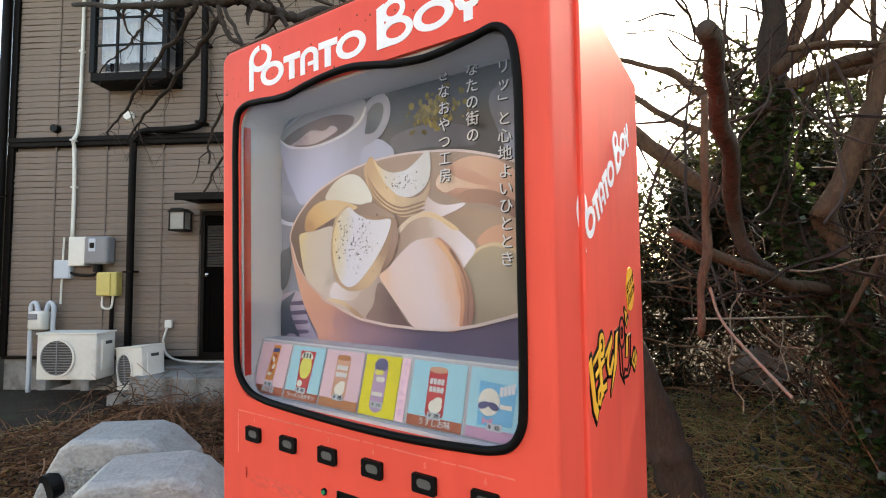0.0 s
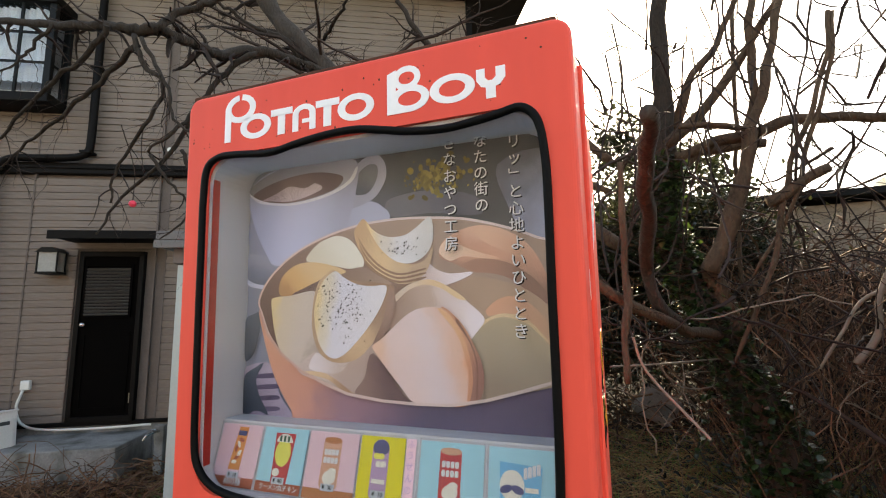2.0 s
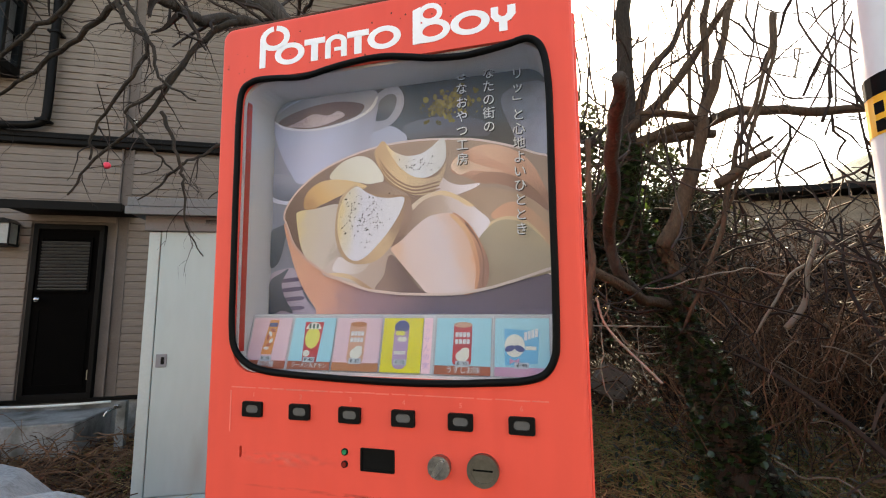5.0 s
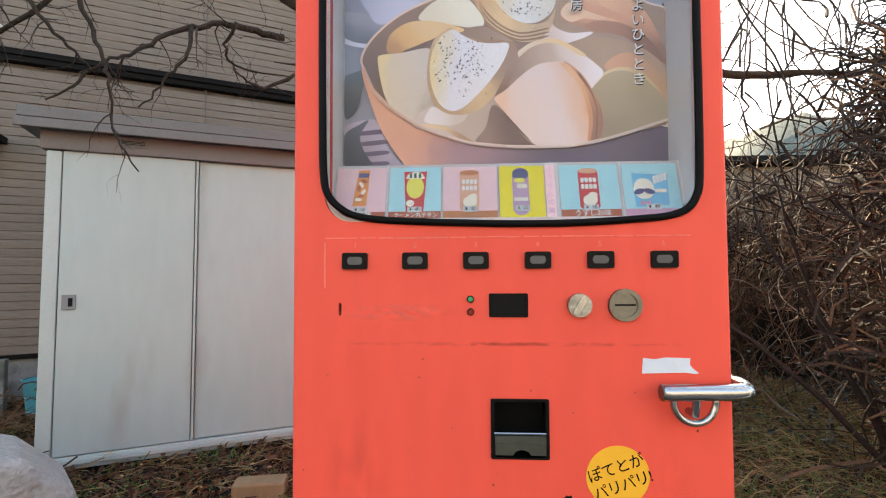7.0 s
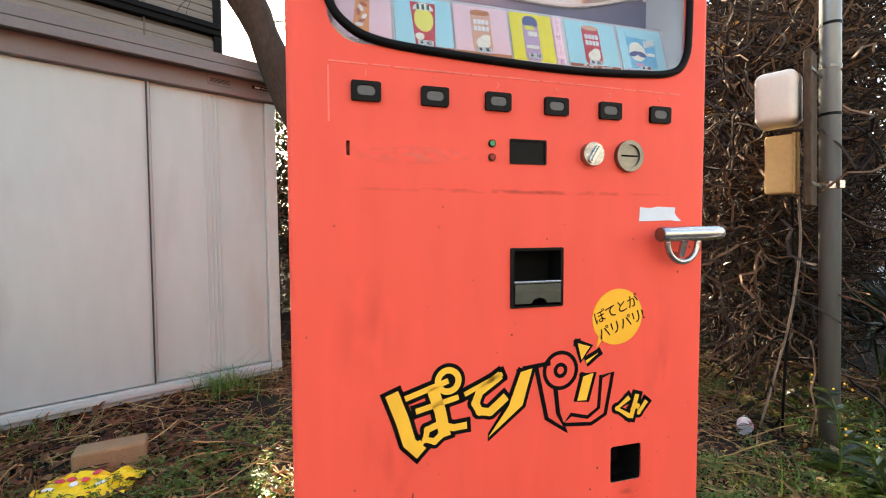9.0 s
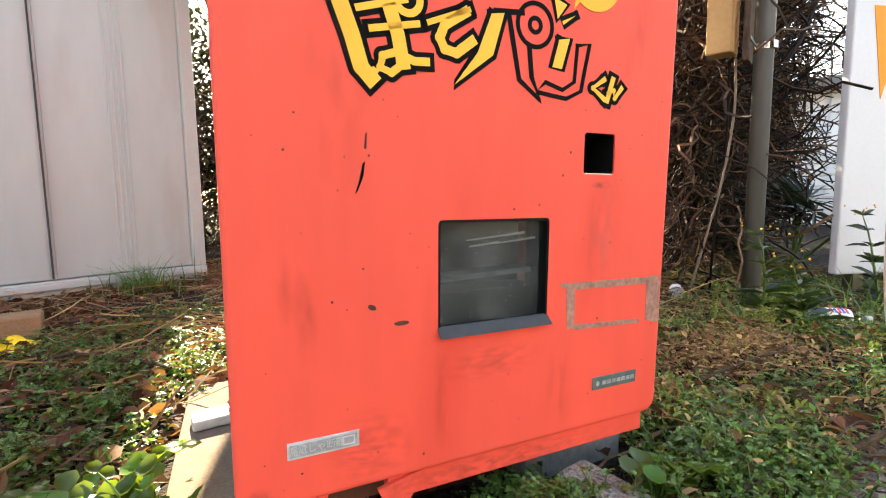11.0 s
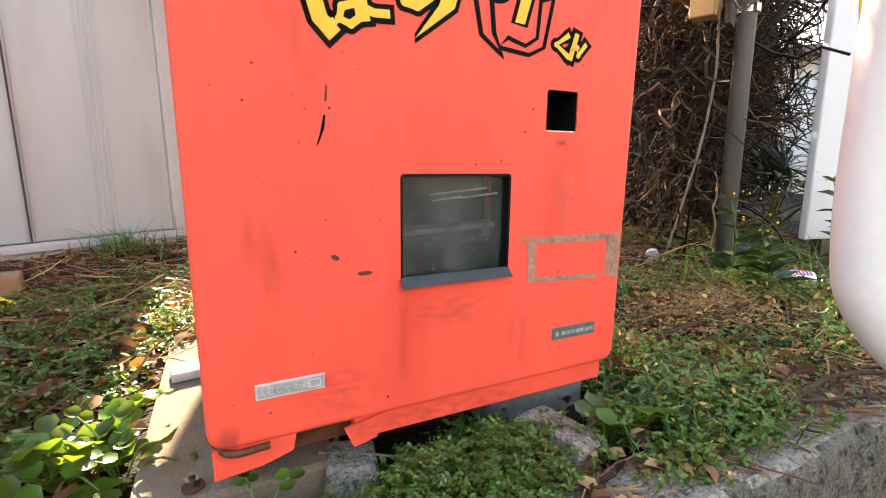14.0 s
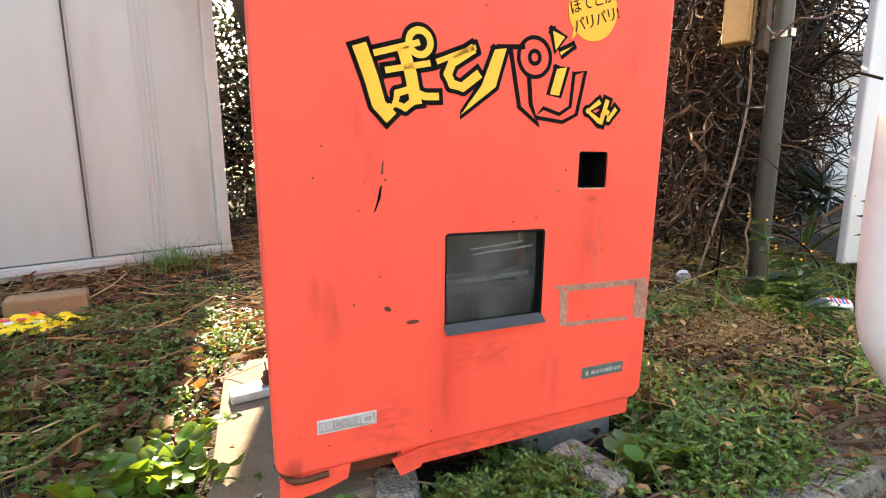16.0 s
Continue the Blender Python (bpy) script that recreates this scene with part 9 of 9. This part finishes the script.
    # yellow-green feathery growth to the right
    for i in range(10000):
        x, y = spot(0.75, 3.0, -0.1, 1.7)
        if noise.noise((x * 1.8, y * 1.8, 5)) < -0.05 or (1.05 < x < 1.7 and 0.1 < y < 0.5 and q.random() < 0.85):
            continue
        z = gz(x, y)
        herb = moss if noise.noise((x * 3.1, y * 3.1, 2)) + q.gauss(0, 0.25) > 0.10 else weed
        for _ in range(4):
            herb.leaf((x + q.gauss(0, 0.012), y + q.gauss(0, 0.012), z + 0.01 + q.random() ** 1.3 * 0.06), q.uniform(0.010, 0.024), q, 0.45, 0.15, (q.gauss(0, 1), q.gauss(0, 1), q.gauss(0.6, 0.5)))
    # pale grass and straw on the open ground behind
    for i in range(6200):
        x, y = spot(0.1, 3.4, 1.4, 5.5)
        (grass if q.random() < 0.75 else straw).blade((x, y, gz(x, y)), q.uniform(0.05, 0.22), q, q.uniform(0.6, 1.8), 0.0025)
    # sunlit pale sprigs left of the machine
    for i in range(260):
        x, y = q.gauss(-0.26, 0.08), q.gauss(0.85, 0.30)
        if clear_of(x, y):
            pale.leaf((x, y, gz(x, y) + q.uniform(0.01, 0.06)), q.uniform(0.012, 0.028), q, 0.6, 0.12)
    # grass tufts by the shed and between stones
    tufts = [(-0.45, 2.40, 70, 0.25), (-0.38, 2.42, 50, 0.28), (-0.52, 2.36, 40, 0.2), (-1.3, 2.05, 26, 0.15), (1.7, 0.5, 30, 0.2), (0.8, 1.3, 26, 0.2), (2.3, 0.35, 40, 0.25), (1.0, 2.0, 30, 0.25), (2.75, 0.4, 40, 0.3), (-2.5, 2.6, 60, 0.15), (-2.9, 2.3, 60, 0.14), (0.62, 0.75, 18, 0.12), (0.75, 0.2, 22, 0.14)]
    for cx, cy, n, h in tufts:
        for i in range(n):
            x, y = cx + q.gauss(0, 0.07), cy + q.gauss(0, 0.06)
            grass.blade((x, y, gz(x, y)), h * q.uniform(0.5, 1.2), q, q.uniform(0.4, 1.3), 0.003)
    for i in range(900):
        x, y = spot(-3.5, 3.2, 0.0, 4.0)
        grass.blade((x, y, gz(x, y)), q.uniform(0.04, 0.14), q, q.uniform(0.5, 1.4), 0.0018)
    litter.done("dead_leaves", DRY_LEAF, None, "brown dead leaves and bark shreds", "leaf litter")
    straw.done("dry_stalks", STRAW, None, "dry broken stalks on the soil", "stalks")
    twig.done("fallen_twigs", STEM_BROWN, None, "dark fallen twigs on the litter", "twigs")
    weed.done("low_weeds", WEED, None, "low green small-leaved weeds", "weeds")
    moss.done("feathery_weeds", MOSS, None, "yellow-green feathery ground weeds", "weeds")
    pale.done("sunlit_sprigs", WEED, None, "pale sprigs of weeds beside the machine", "weeds")
    branch.done("fallen_branches", BARK, None, "dark fallen branches lying on the litter", "branches")
    bits.done("bleached_bits", PALE_LEAF, None, "bleached bits of bark and leaf", "leaf litter")
    grass.done("grass_tufts", WEED, None, "thin green grass tufts", "grass")


def broad_plant(x, y, n, size, seed, label):
    """A low plant of three-part round leaves on bent stalks."""
    q = random.Random(seed)
    e = empty("broadleaf_plant", pose(x, y, ground_height(x, y)), label, "plant", "broad-leaved plants by the machine")
    for i in range(n):
        a = q.uniform(0, 6.28)
        reach = q.uniform(0.02, 0.11) * size / 0.034
        tip = Vector((math.cos(a) * reach, math.sin(a) * reach * 0.8, q.uniform(0.03, 0.11)))
        bm = bmesh.new()
        put_tube(bm, smooth_line([(0, 0, 0), tip * 0.5 + Vector((0, 0, 0.03)), tip], 3), 0.0018, 5)
        part("stalk", bm, WEED, e)
        s = size * q.uniform(0.7, 1.15)
        turn = pose(*tip, q.gauss(0, 22), q.gauss(0, 22), math.degrees(a))
        bm = bmesh.new()
        for k in range(3):
            m = turn @ pose(0, 0, 0, 0, 0, 120 * k)
            c = bm.verts.new(m @ Vector((0, 0, 0)))
            mid = bm.verts.new(m @ Vector((s * 0.5, 0, -0.26 * s)))
            rim = [bm.verts.new(m @ Vector((s * (0.55 + 0.5 * math.cos(b)) * (0.93 if j == 3 else 1), s * 0.52 * math.sin(b), 0.10 * s * abs(math.sin(b)) - 0.05 * s))) for j, b in enumerate([radians(-150 + 50 * j) for j in range(7)])]
            ring_ = [c, *rim]
            for j in range(len(ring_)):
                bm.faces.new((ring_[j], ring_[(j + 1) % len(ring_)], mid))
        part("leaf", bm, BROAD, e, "", True)


build_ground_cover()
broad_plant(-0.165, 0.235, 16, 0.034, 1, "low plant with large yellow-green leaves")
broad_plant(-0.135, 0.175, 9, 0.030, 2, "low plant with large yellow-green leaves")
broad_plant(-0.215, 0.195, 12, 0.033, 3, "low plant with large yellow-green leaves")
broad_plant(0.615, -0.075, 12, 0.036, 4, "fresh green plant beside the machine's corner")
broad_plant(0.05, -0.03, 6, 0.022, 5, "small dark green plant beneath the machine")


def thistle(x, y, h, seed, label):
    q = random.Random(seed)
    e = empty("tall_weed", pose(x, y, ground_height(x, y)), label, "plant", "tall weeds")
    line = wander(q, (0, 0, 0), (0.1, 0, 1), h, 6, 0.08)
    part("stem", tube(line, [0.006, 0.006, 0.005, 0.005, 0.004, 0.003, 0.002], 6), WEED, e)
    hp = Heap()
    for i, p in enumerate(line):
        for k in range(9 if i < 4 else 6):
            a = q.uniform(0, 6.28)
            hp.leaf(p, q.uniform(0.07, 0.16) * (1.1 - i / 9), q, 0.28, 0.2, (math.cos(a), math.sin(a), q.uniform(0.0, 0.7)))
    hp.done("foliage", IVY, e, "jagged dark green leaves")
    for k in range(6):
        bm = bmesh.new()
        bmesh.ops.create_icosphere(bm, subdivisions=1, radius=0.0045)
        bmesh.ops.translate(bm, vec=line[-1] + Vector((q.gauss(0, 0.05), q.gauss(0, 0.04), q.uniform(-0.02, 0.05))), verts=bm.verts)
        part("flower", bm, YELLOW_INK, e, "small yellow flower")


thistle(1.90, 0.52, 0.34, 11, "tall weed with small yellow flowers by the pole")
thistle(1.80, 0.32, 0.26, 12, "spiky dark green weed")
thistle(2.55, 0.42, 0.42, 13, "tall weed with yellow flowers before the white board")


def palm(x, y):
    q = random.Random(77)
    e = empty("dwarf_palm", pose(x, y, 0), "dark green fan palm at the foot of the hedge", "palm")
    for k in range(5):
        c = Vector((q.gauss(0, 0.12), q.gauss(0, 0.12), q.uniform(0.3, 0.6)))
        part("stalk", tube([(0, 0, 0), c * 0.6 + Vector((0, 0, 0.05)), c], 0.008, 6), WEED, e)
        hp = Heap()
        up = Vector((q.gauss(0, 0.5), -0.6, 0.5)).normalized()
        s = up.cross(Vector((0, 0, 1))).normalized()
        u = s.cross(up)
        for i in range(22):
            a = radians(-120 + 240 * i / 21)
            d = s * math.sin(a) + u * math.cos(a) - up * 0.1
            hp.leaf(c, q.uniform(0.28, 0.36), q, 0.07, 0.03, d)
        hp.done("frond", EVERGREEN, e, "", "", "part")


palm(3.25, 1.15)

# street side, out of view: invented wall closing the place, added to cut sky reflections
op = part("facade_opposite", box(-26, 26, -14.5, -12, -0.3, 6.0), material("plain rendered wall", (0.22, 0.21, 0.2), 0.9, vary=0.15, scale=1.2))
tagged(op, "plain grey-brown backdrop wall, added unseen across the street", "wall", kind="structure")
siding(house, house_wall)
